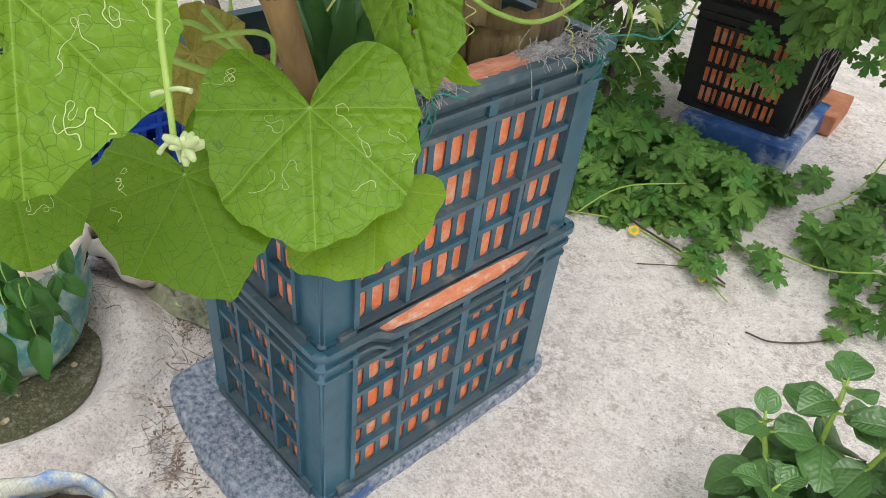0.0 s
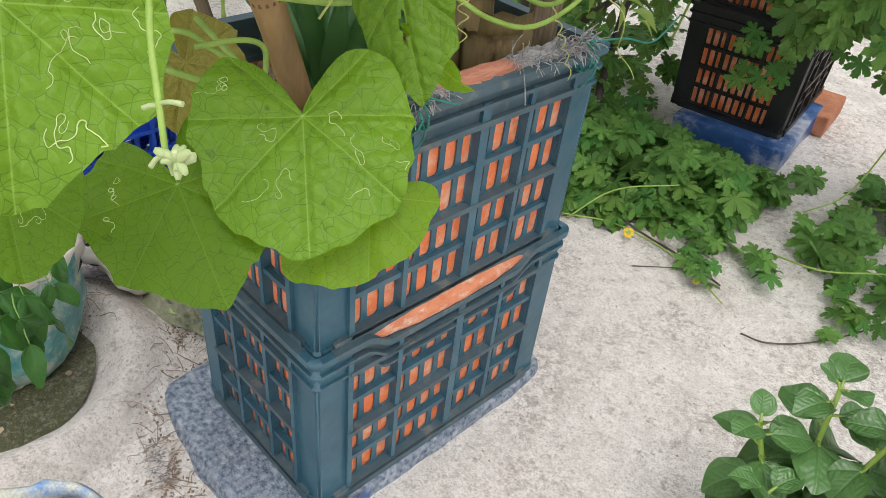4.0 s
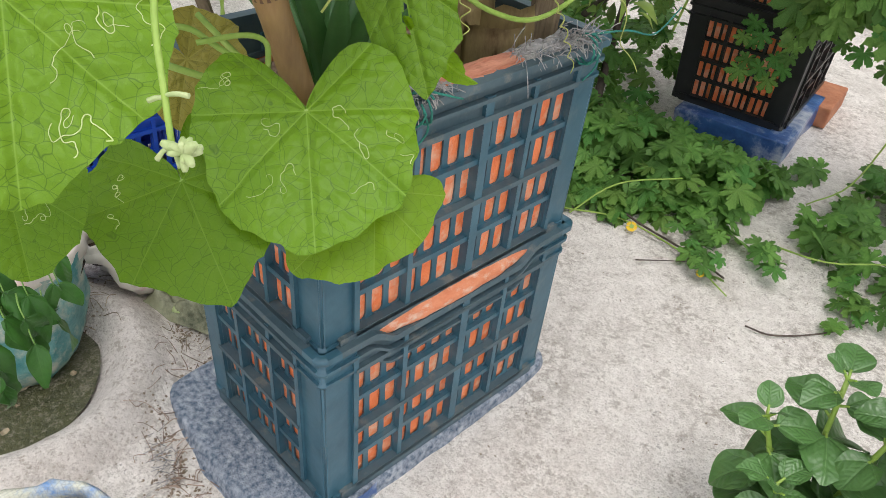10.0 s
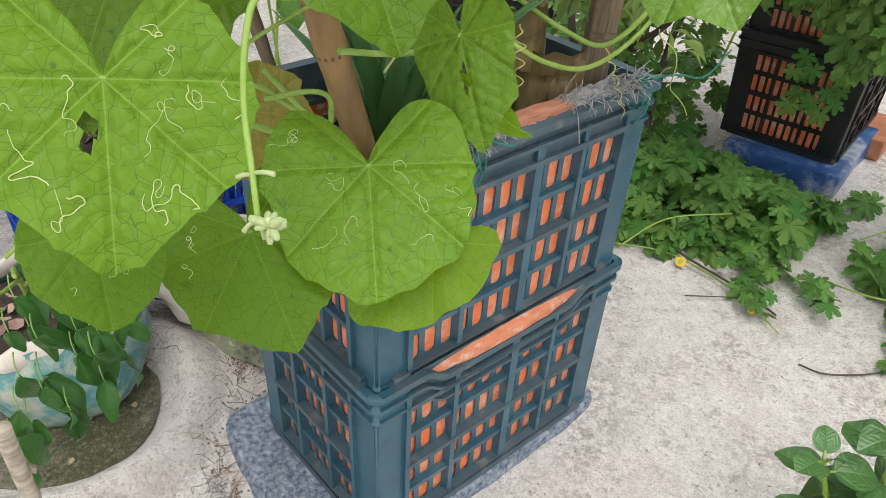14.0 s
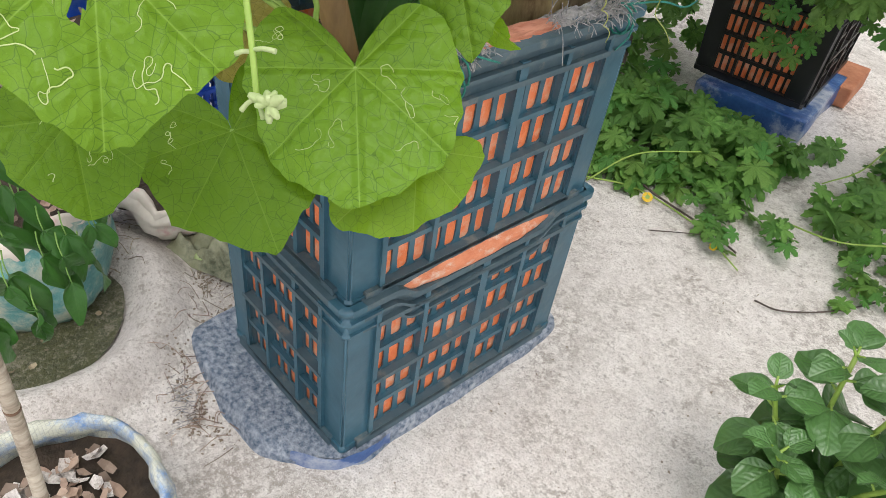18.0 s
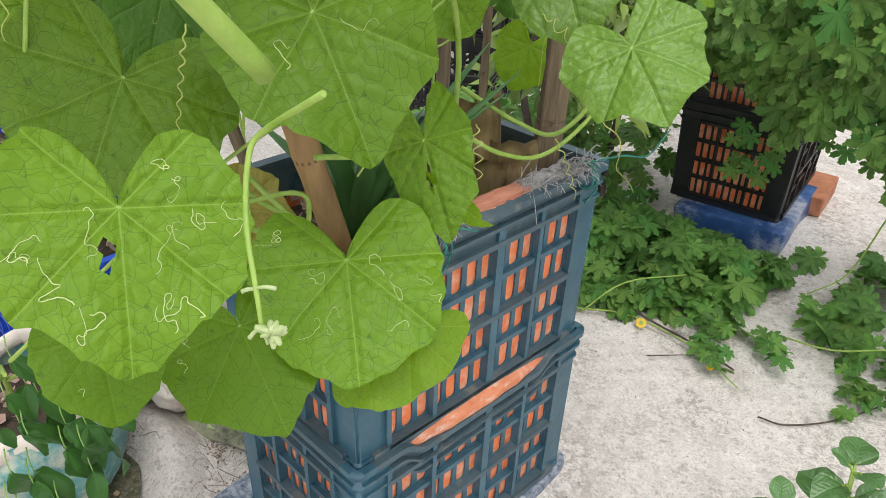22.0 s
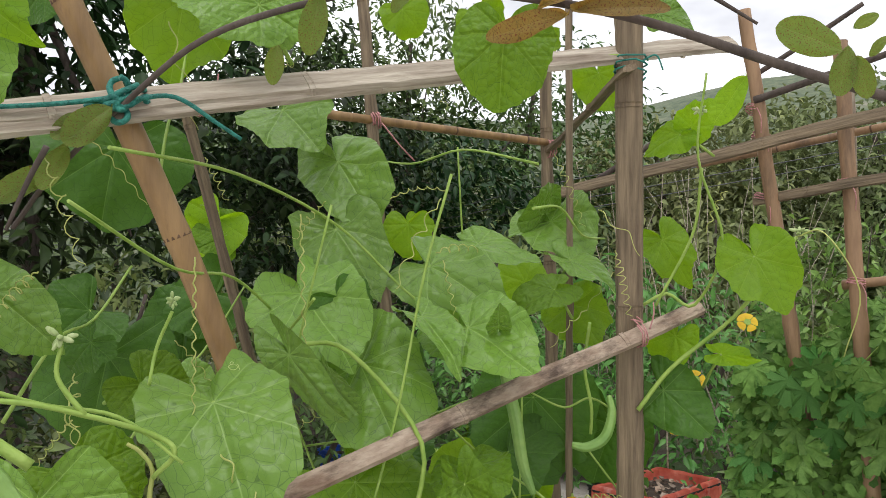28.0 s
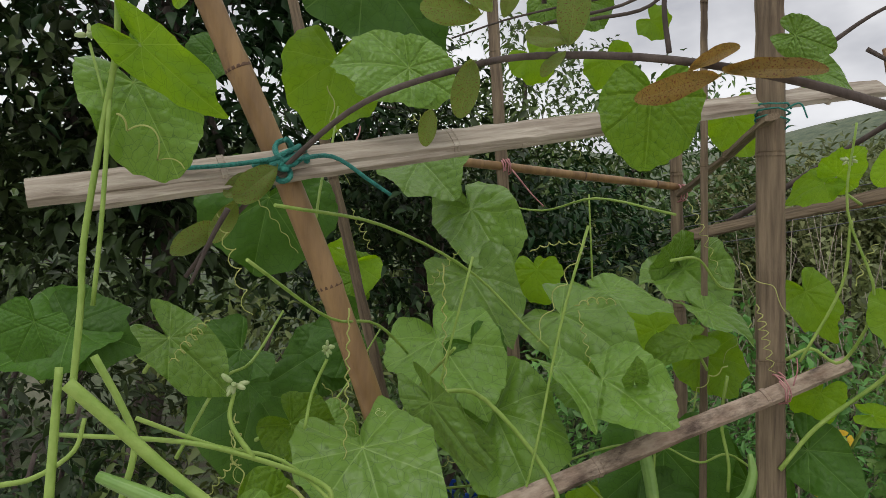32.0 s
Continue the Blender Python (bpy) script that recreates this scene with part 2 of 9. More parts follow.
    h1b = math_node('MULTIPLY_ADD', cells.outputs["Result"], k=0.45)
    l.new(h1, h1b.node.inputs[2])
    h2 = math_node('MULTIPLY_ADD', grain.outputs["Fac"], k=0.12)
    l.new(h1b, h2.node.inputs[2])
    bp = n.new("ShaderNodeBump")
    bp.inputs["Strength"].default_value, bp.inputs["Distance"].default_value = relief, 0.0022
    l.new(h2, bp.inputs["Height"])
    l.new(bp.outputs["Normal"], b.inputs["Normal"])
    tr = n.new("ShaderNodeBsdfTranslucent")
    th = n.new("ShaderNodeHueSaturation")
    th.inputs["Hue"].default_value, th.inputs["Saturation"].default_value, th.inputs["Value"].default_value = 0.488, 1.08, 1.5
    l.new(hs.outputs["Color"], th.inputs["Color"])
    l.new(th.outputs["Color"], tr.inputs["Color"])
    ms = n.new("ShaderNodeMixShader")
    ms.inputs["Fac"].default_value = through_light
    l.new(b.outputs["BSDF"], ms.inputs[1])
    l.new(tr.outputs["BSDF"], ms.inputs[2])
    l.new(ms.outputs["Shader"], n["Material Output"].inputs["Surface"])
    return m


def woven_mat(name, c1, c2, gap, scale=260.0, rough=0.55, c3=None):
    """Woven plastic tape: two crossing bands of threads, with printed patches and dirt."""
    m = mat(name, c1, c2, 14.0, rough, 0.0, c3=c3, s3=16.0, p3=0.55)
    n, l = m.node_tree.nodes, m.node_tree.links
    b = n["Principled BSDF"]
    co = n.new("ShaderNodeTexCoord")
    ck = n.new("ShaderNodeTexVoronoi")
    ck.distance = 'CHEBYCHEV'
    ck.inputs["Scale"].default_value, ck.inputs["Randomness"].default_value = scale, 0.12
    l.new(co.outputs["Object"], ck.inputs["Vector"])
    bp = n.new("ShaderNodeBump")
    bp.invert = True
    bp.inputs["Strength"].default_value, bp.inputs["Distance"].default_value = 0.6, 0.002
    l.new(ck.outputs["Distance"], bp.inputs["Height"])
    l.new(bp.outputs["Normal"], b.inputs["Normal"])
    old = b.inputs["Base Color"].links[0].from_socket
    mr = n.new("ShaderNodeMapRange")
    mr.inputs["From Min"].default_value, mr.inputs["From Max"].default_value = 0.4, 0.62
    l.new(ck.outputs["Distance"], mr.inputs["Value"])
    mx = n.new("ShaderNodeMixRGB")
    l.new(mr.outputs["Result"], mx.inputs["Fac"])
    l.new(old, mx.inputs["Color1"])
    mx.inputs["Color2"].default_value = (*gap, 1)
    l.new(mx.outputs["Color"], b.inputs["Base Color"])
    return m


def weathered(name, tones, rough=0.9, bump=1.0, fine=220.0, pits=0.5):
    """Old cement: washed pale and dirty patches at three sizes, dark pits, sandy grain."""
    m = bpy.data.materials.new(name)
    m.use_nodes = True
    n, l = m.node_tree.nodes, m.node_tree.links
    b = n["Principled BSDF"]
    co = n.new("ShaderNodeTexCoord")

    def cloud(scale, detail, rg=0.65):
        q = n.new("ShaderNodeTexNoise")
        q.inputs["Scale"].default_value, q.inputs["Detail"].default_value, q.inputs["Roughness"].default_value = scale, detail, rg
        l.new(co.outputs["Object"], q.inputs["Vector"])
        return q.outputs["Fac"]

    def step(src, lo, hi, a=0.0, c=1.0):
        q = n.new("ShaderNodeMapRange")
        q.inputs["From Min"].default_value, q.inputs["From Max"].default_value = lo, hi
        q.inputs["To Min"].default_value, q.inputs["To Max"].default_value = a, c
        l.new(src, q.inputs["Value"])
        return q.outputs["Result"]

    def blend(fac, c1, c2):
        q = n.new("ShaderNodeMixRGB")
        l.new(fac, q.inputs["Fac"])
        for s, c in (("Color1", c1), ("Color2", c2)):
            if isinstance(c, tuple):
                q.inputs[s].default_value = (*c, 1)
            else:
                l.new(c, q.inputs[s])
        return q.outputs["Color"]
    pale, mid, dirt, dark = tones
    fine_n = cloud(fine, 4.0)
    col = blend(step(cloud(22.0, 15.0, 0.82), 0.36, 0.60), mid, pale)
    col = blend(step(cloud(2.6, 10.0, 0.7), 0.53, 0.62, 0.0, 0.30), col, dirt)
    both = n.new("ShaderNodeMath")
    both.operation = 'MULTIPLY'
    l.new(step(cloud(3.1, 6.0, 0.6), 0.44, 0.58), both.inputs[0])
    l.new(step(cloud(64.0, 8.0, 0.75), 0.47, 0.57, 0.0, 0.75), both.inputs[1])
    col = blend(both.outputs[0], col, dirt)
    col = blend(step(cloud(38.0, 6.0, 0.7), 0.56, 0.63, 0.0, 0.6), col, dirt)
    col = blend(step(fine_n, 0.36, 0.47, 0.6, 0.0), col, dirt)
    col = blend(step(cloud(150.0, 5.0, 0.7), 0.55, 0.61, 0.0, 0.55), col, (min(pale[0] * 1.06, 0.9), min(pale[1] * 1.06, 0.9), min(pale[2] * 1.06, 0.9)))
    col = blend(step(cloud(110.0, 6.0, 0.7), 0.57, 0.63, 0.0, 0.5), col, dirt)
    pit = step(cloud(85.0, 3.0), 0.655, 0.70, 0.0, pits)
    col = blend(pit, col, dark)
    l.new(col, b.inputs["Base Color"])
    b.inputs["Roughness"].default_value = rough
    hgt = n.new("ShaderNodeMath")
    hgt.operation = 'ADD'
    l.new(fine_n, hgt.inputs[0])
    l.new(cloud(45.0, 8.0, 0.7), hgt.inputs[1])
    bp = n.new("ShaderNodeBump")
    bp.inputs["Strength"].default_value, bp.inputs["Distance"].default_value = bump, 0.006
    l.new(hgt.outputs[0], bp.inputs["Height"])
    l.new(bp.outputs["Normal"], b.inputs["Normal"])
    return m


def yard_mat(name, tones, added_weeds):
    """The cement of the yard, which ends in added weedy earth with an uneven edge."""
    m = weathered(name, tones, 0.9, 0.8)
    n, l = m.node_tree.nodes, m.node_tree.links
    b = n["Principled BSDF"]
    co = n.new("ShaderNodeTexCoord")
    sep = n.new("ShaderNodeSeparateXYZ")
    l.new(co.outputs["Object"], sep.inputs["Vector"])
    no = n.new("ShaderNodeTexNoise")
    no.inputs["Scale"].default_value, no.inputs["Detail"].default_value = 1.6, 6.0
    l.new(co.outputs["Object"], no.inputs["Vector"])
    west = n.new("ShaderNodeMapRange")
    west.inputs["From Min"].default_value, west.inputs["From Max"].default_value = -4.2, -4.6
    l.new(sep.outputs["X"], west.inputs["Value"])
    north = n.new("ShaderNodeMapRange")
    north.inputs["From Min"].default_value, north.inputs["From Max"].default_value = 3.2, 3.6
    l.new(sep.outputs["Y"], north.inputs["Value"])
    either = n.new("ShaderNodeMath")
    either.operation = 'MAXIMUM'
    l.new(west.outputs["Result"], either.inputs[0])
    l.new(north.outputs["Result"], either.inputs[1])
    # dark weedy earth, added to dim the gaps between leaves and cut bounce light
    green = n.new("ShaderNodeValToRGB")
    green.color_ramp.elements[0].position, green.color_ramp.elements[1].position = 0.4, 0.62
    green.color_ramp.elements[0].color, green.color_ramp.elements[1].color = (*added_weeds[0], 1), (*added_weeds[1], 1)
    l.new(no.outputs["Fac"], green.inputs["Fac"])
    old = b.inputs["Base Color"].links[0].from_socket
    mx = n.new("ShaderNodeMixRGB")
    l.new(either.outputs[0], mx.inputs["Fac"])
    l.new(old, mx.inputs["Color1"])
    l.new(green.outputs["Color"], mx.inputs["Color2"])
    l.new(mx.outputs["Color"], b.inputs["Base Color"])
    return m


M_cement = weathered("cement", ((0.72, 0.665, 0.625), (0.52, 0.47, 0.435), (0.33, 0.285, 0.24), (0.12, 0.10, 0.08)), 0.85, 0.8, 160.0, 0.4)
M_concrete = yard_mat("concrete", ((0.86, 0.81, 0.77), (0.63, 0.575, 0.535), (0.34, 0.295, 0.255), (0.12, 0.10, 0.085)), ((0.05, 0.04, 0.025), (0.06, 0.10, 0.03)))
M_mud = weathered("wet_mud", ((0.085, 0.085, 0.032), (0.030, 0.038, 0.012), (0.27, 0.24, 0.19), (0.02, 0.018, 0.01)), 0.45, 1.0, 120.0, 0.8)
M_crate = mat("crate_plastic", (0.024, 0.079, 0.116), (0.052, 0.132, 0.180), 11.0, 0.34, 0.2, 40.0, c3=(0.095, 0.145, 0.165), s3=9.0, p3=0.62)
M_crate_dirt = mat("crate_ledge", (0.044, 0.085, 0.110), (0.080, 0.120, 0.140), 16.0, 0.58, 0.25, 80.0, c3=(0.18, 0.18, 0.165), s3=20.0, p3=0.62)
M_black = mat("black_plastic", (0.008, 0.008, 0.009), (0.02, 0.02, 0.021), 8.0, 0.4, 0.1, 50.0, c3=(0.05, 0.047, 0.04), s3=12.0, p3=0.66)
M_blue = mat("blue_plastic", (0.012, 0.06, 0.42), (0.02, 0.10, 0.58), 6.0, 0.4, 0.1, 50.0, c3=(0.08, 0.15, 0.4), s3=10.0, p3=0.65)
M_grey_crate = mat("grey_plastic", (0.10, 0.11, 0.125), (0.17, 0.18, 0.19), 6.0, 0.5, 0.1, 50.0)
M_orange = mat("orange_sheet", (0.72, 0.155, 0.045), (0.86, 0.25, 0.095), 30.0, 0.6, 0.4, 300.0, c3=(0.74, 0.42, 0.28), s3=26.0, p3=0.55)
M_pinkcloth = mat("orange_fold", (0.40, 0.12, 0.065), (0.66, 0.30, 0.20), 60.0, 0.75, 0.9, 240.0, stretch=(1, 0.12, 1))
M_dusty = mat("dusty_orange_sheet", (0.52, 0.15, 0.065), (0.66, 0.26, 0.14), 40.0, 0.75, 0.6, 260.0, c3=(0.62, 0.46, 0.36), s3=70.0, p3=0.58, stretch=(1, 0.5, 1))
M_slab_cloth = mat("faded_blue_cloth", (0.040, 0.075, 0.125), (0.36, 0.39, 0.45), 95.0, 0.9, 1.0, 260.0, c3=(0.50, 0.52, 0.56), s3=12.0, p3=0.61, detail=10.0)
M_bluefilm = mat("blue_film", (0.012, 0.045, 0.17), (0.05, 0.14, 0.36), 14.0, 0.35, 0.7, 40.0, c3=(0.44, 0.46, 0.50), s3=7.0, p3=0.56)
M_soil = mat("soil", (0.02, 0.014, 0.009), (0.07, 0.048, 0.032), 30.0, 0.95, 0.9, 120.0)
M_litter = mat("leaf_litter", (0.16, 0.10, 0.06), (0.42, 0.34, 0.26), 12.0, 0.85, 0.4, 90.0, vary=0.45)
M_bamboo = mat("bamboo", (0.170, 0.096, 0.036), (0.335, 0.205, 0.085), 30.0, 0.45, 0.3, 90.0, c3=(0.10, 0.048, 0.024), s3=22.0, p3=0.62, stretch=(1, 1, 0.12), detail=9.0)
M_node = mat("bamboo_node", (0.07, 0.035, 0.018), (0.16, 0.085, 0.045), 60.0, 0.6, 0.3, 120.0)
M_bamboo_far = mat("weathered_bamboo", (0.19, 0.105, 0.052), (0.36, 0.225, 0.125), 26.0, 0.6, 0.3, 90.0, c3=(0.09, 0.055, 0.034), s3=14.0, p3=0.60, stretch=(1, 1, 0.15), detail=9.0)
M_split = mat("split_bamboo", (0.095, 0.068, 0.040), (0.265, 0.20, 0.125), 80.0, 0.8, 0.9, 180.0, c3=(0.05, 0.03, 0.02), s3=30.0, p3=0.57, stretch=(1, 1, 0.07))
M_dirt = mat("dry_dirt", (0.16, 0.12, 0.085), (0.34, 0.27, 0.20), 40.0, 0.95, 0.5, 120.0)
M_split_pale = mat("pale_split_bamboo", (0.20, 0.155, 0.11), (0.52, 0.46, 0.37), 80.0, 0.8, 0.8, 170.0, c3=(0.15, 0.11, 0.075), s3=26.0, p3=0.62, stretch=(1, 0.07, 1))
M_split_dark = mat("stained_split_bamboo", (0.19, 0.12, 0.08), (0.46, 0.37, 0.28), 44.0, 0.85, 0.8, 170.0, c3=(0.07, 0.045, 0.032), s3=34.0, p3=0.55, stretch=(1, 0.35, 1))
M_sheath = mat("dry_sheath", (0.30, 0.215, 0.09), (0.54, 0.43, 0.22), 9.0, 0.7, 0.5, 90.0, c3=(0.14, 0.085, 0.04), s3=9.0, p3=0.60, stretch=(1, 1, 0.3))
M_rope = mat("green_rope", (0.01, 0.12, 0.10), (0.03, 0.26, 0.20), 120.0, 0.6, 0.8, 400.0)
M_twine = mat("pink_twine", (0.36, 0.13, 0.14), (0.58, 0.30, 0.29), 90.0, 0.8, 0.6, 400.0)
M_fray = mat("frayed_netting", (0.22, 0.21, 0.215), (0.48, 0.46, 0.45), 90.0, 0.9, 0.5, 300.0, c3=(0.10, 0.15, 0.19), s3=40.0, p3=0.58)
M_teal = mat("teal_sack", (0.045, 0.20, 0.20), (0.15, 0.34, 0.32), 30.0, 0.55, 0.6, 90.0, c3=(0.46, 0.47, 0.38), s3=16.0, p3=0.52)
M_whitesack = woven_mat("white_woven_sack", (0.46, 0.46, 0.37), (0.70, 0.70, 0.60), (0.22, 0.23, 0.21), 200.0, c3=(0.10, 0.24, 0.52))
M_rawsack = mat("printed_sack", (0.55, 0.49, 0.42), (0.74, 0.69, 0.62), 12.0, 0.65, 0.4, 70.0, c3=(0.56, 0.26, 0.27), s3=10.0, p3=0.64)
M_greensack = mat("greenish_sack", (0.20, 0.21, 0.12), (0.42, 0.42, 0.30), 16.0, 0.65, 0.5, 60.0, c3=(0.05, 0.06, 0.03), s3=9.0, p3=0.55)
M_stem = mat("green_stem", (0.22, 0.36, 0.05), (0.36, 0.50, 0.11), 30.0, 0.5, 0.3, 200.0, through_light=0.15)
M_tendril = mat("tendril", (0.36, 0.42, 0.10), (0.50, 0.52, 0.17), 30.0, 0.5, 0.0, through_light=0.2)
M_bark = mat("grey_bark", (0.045, 0.032, 0.026), (0.11, 0.085, 0.07), 40.0, 0.85, 0.8, 120.0, stretch=(1, 1, 0.3))
M_trail = mat("leaf_trail", (0.40, 0.50, 0.15), (0.58, 0.64, 0.30), 60.0, 0.7, 0.0)
M_flower = mat("yellow_petal", (0.80, 0.50, 0.01), (0.90, 0.62, 0.03), 40.0, 0.5, 0.3, 200.0, through_light=0.3)
M_bud = mat("pale_bud", (0.33, 0.45, 0.16), (0.55, 0.62, 0.33), 60.0, 0.6, 0.3, 200.0, through_light=0.2)
M_fruit = mat("young_fruit", (0.12, 0.25, 0.045), (0.23, 0.37, 0.09), 20.0, 0.42, 0.2, 120.0)
M_aloe = mat("fleshy_leaf", (0.040, 0.120, 0.030), (0.085, 0.205, 0.060), 12.0, 0.35, 0.1, 60.0)
M_wire = mat("cable", (0.06, 0.06, 0.065), (0.12, 0.12, 0.125), 30.0, 0.5)
M_brick = mat("red_brick", (0.33, 0.12, 0.06), (0.50, 0.22, 0.12), 26.0, 0.9, 0.7, 120.0)
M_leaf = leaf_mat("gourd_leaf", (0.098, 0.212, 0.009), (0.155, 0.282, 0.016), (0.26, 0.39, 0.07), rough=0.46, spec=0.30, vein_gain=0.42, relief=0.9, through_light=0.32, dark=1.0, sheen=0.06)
# shaded copy of gourd_leaf: its darker green carries the shade it hangs in
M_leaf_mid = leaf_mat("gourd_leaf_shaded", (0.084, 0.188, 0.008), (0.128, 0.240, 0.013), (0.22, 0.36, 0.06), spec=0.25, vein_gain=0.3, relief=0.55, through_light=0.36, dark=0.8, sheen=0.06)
# darker copy still: shade among the inner leaves is put into the green
M_leaf_deep = leaf_mat("gourd_leaf_deep_shade", (0.042, 0.122, 0.010), (0.074, 0.174, 0.018), (0.18, 0.31, 0.07), rough=0.45, spec=0.26, vein_gain=0.5, relief=0.5, through_light=0.22, dark=0.8, sheen=0.02)
# pale copy: sky light on upturned blades is put into the green
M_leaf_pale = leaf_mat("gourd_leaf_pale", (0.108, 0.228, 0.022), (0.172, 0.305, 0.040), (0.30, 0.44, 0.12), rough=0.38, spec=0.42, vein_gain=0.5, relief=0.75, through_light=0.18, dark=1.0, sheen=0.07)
# light copy for young and sunlit blades, the sun put into the green
M_leaf_sun = leaf_mat("gourd_leaf_young_sunlit", (0.168, 0.335, 0.016), (0.240, 0.410, 0.026), (0.36, 0.50, 0.10), vein_gain=0.35, through_light=0.5, relief=0.4, dark=0.7)
M_leaf_old = leaf_mat("gourd_leaf_yellowing", (0.33, 0.31, 0.05), (0.42, 0.36, 0.08), (0.48, 0.45, 0.12))
M_guava_rust = leaf_mat("rusty_leaf", (0.20, 0.13, 0.03), (0.30, 0.20, 0.05), (0.34, 0.27, 0.10), spots=1.0, vein_gain=0.3, relief=0.2)
M_guava = leaf_mat("speckled_leaf", (0.125, 0.205, 0.032), (0.20, 0.255, 0.05), (0.30, 0.32, 0.13), spots=0.8, vein_gain=0.35, relief=0.2, dark=0.5)
M_guava_gold = leaf_mat("golden_leaf", (0.36, 0.26, 0.04), (0.46, 0.32, 0.07), (0.50, 0.38, 0.14), spots=0.4, vein_gain=0.3, relief=0.15)
M_bitter = mat("bitter_gourd_leaf", (0.070, 0.195, 0.034), (0.170, 0.355, 0.080), 50.0, 0.48, 0.4, 120.0, through_light=0.38, vary=0.3, spec=0.3)
M_spinach = leaf_mat("spinach_leaf", (0.055, 0.142, 0.036), (0.098, 0.205, 0.060), (0.20, 0.33, 0.12), rough=0.32, through_light=0.12, vein_gain=0.5, net=14.0, spec=0.55, relief=0.40, dark=0.4, sheen=0.05)
M_chili = leaf_mat("chili_leaf", (0.03, 0.11, 0.02), (0.055, 0.155, 0.028), (0.08, 0.18, 0.045), rough=0.36, through_light=0.22, vein_gain=0.3, relief=0.15, dark=0.4)
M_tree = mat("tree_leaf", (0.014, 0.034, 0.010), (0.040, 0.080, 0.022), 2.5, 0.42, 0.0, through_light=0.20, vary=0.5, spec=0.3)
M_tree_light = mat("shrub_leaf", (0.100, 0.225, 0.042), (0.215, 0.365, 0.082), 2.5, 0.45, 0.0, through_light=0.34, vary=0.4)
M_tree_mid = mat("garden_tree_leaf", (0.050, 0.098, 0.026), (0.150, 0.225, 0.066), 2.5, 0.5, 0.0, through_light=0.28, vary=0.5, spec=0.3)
# paler, greyer greens: the haze over far trees and slope is put into them
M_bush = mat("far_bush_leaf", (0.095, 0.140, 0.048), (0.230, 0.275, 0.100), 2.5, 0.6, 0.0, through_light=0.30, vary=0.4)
M_hill = mat("hillside", (0.040, 0.066, 0.036), (0.15, 0.18, 0.10), 3.2, 0.9, 0.0, detail=12.0, c3=(0.22, 0.21, 0.15), s3=0.5, p3=0.6)


# ---- builders ----
def part(name, bm, material, parent, label=""):
    """Links a bmesh as one mesh object under a thing or a part."""
    me = bpy.data.meshes.new(name)
    bm.to_mesh(me)
    bm.free()
    me.materials.append(material)
    ob = new(name, me)
    ob.parent = parent
    if label:
        ob["label"] = label
    return ob


def share(name, source, m, parent):
    """One more piece on the mesh of source, at the pose m."""
    ob = new(name, source.data)
    ob.parent = parent
    ob.matrix_basis = m
    return ob


def thing(name, label, category, m=None, group="", kind=""):
    ob = new(name)
    ob.empty_display_size = 0.05
    if m is not None:
        ob.matrix_basis = m
    return tagged(ob, label, category, group, kind)


def smooth(ob):
    for p in ob.data.polygons:
        p.use_smooth = True
    return ob


def box(bm, lo, hi, bev=0.0):
    g = bmesh.ops.create_cube(bm, size=1.0)
    for v in g["verts"]:
        v.co = Vector([lo[i] + (v.co[i] + 0.5) * (hi[i] - lo[i]) for i in range(3)])
    if bev:
        es = list({e for v in g["verts"] for e in v.link_edges})
        bmesh.ops.bevel(bm, geom=es, offset=bev, segments=2, affect='EDGES', profile=0.6)
    return bm


def glide(pts, steps):
    """A smooth line through points."""
    pts = [Vector(p) for p in pts]
    ext = [2 * pts[0] - pts[1], *pts, 2 * pts[-1] - pts[-2]]
    out = []
    for i in range(1, len(ext) - 2):
        a, b, c, d = ext[i - 1:i + 3]
        for k in range(steps):
            t = k / steps
            out.append(0.5 * (2 * b + (c - a) * t + (2 * a - 5 * b + 4 * c - d) * t * t + (3 * b - a - 3 * c + d) * t ** 3))
    out.append(pts[-1])
    return out


def tube(bm, pts, r0, r1=None, sides=8, steps=5, knots=0.0, every=0.0, flat=1.0, straight=False):
    """A round or flattened stem along points, tapered, with swollen joints."""
    line = [Vector(p) for p in pts] if straight else glide(pts, steps)
    r1 = r0 if r1 is None else r1
    total = sum((b - a).length for a, b in zip(line, line[1:]))
    run, rings, side = 0.0, [], None
    for i, p in enumerate(line):
        d = (line[min(i + 1, len(line) - 1)] - line[max(i - 1, 0)]).normalized()
        if side is None:
            side = d.orthogonal().normalized()
        side = (side - d * side.dot(d)).normalized()
        up = d.cross(side)
        if i:
            run += (p - line[i - 1]).length
        r = r0 + (r1 - r0) * run / max(total, 1e-6)
        if every:
            u = (run % every) / every
            r *= 1 + knots * math.exp(-((min(u, 1 - u) * every / 0.009) ** 2))
        rings.append([bm.verts.new(p + r * (math.cos(2 * math.pi * k / sides) * side + flat * math.sin(2 * math.pi * k / sides) * up)) for k in range(sides)])
    for a, b in zip(rings, rings[1:]):
        for k in range(sides):
            f = bm.faces.new((a[k], a[(k + 1) % sides], b[(k + 1) % sides], b[k]))
            f.smooth = True
    bm.faces.new(rings[0][::-1])
    bm.faces.new(rings[-1])
    return bm


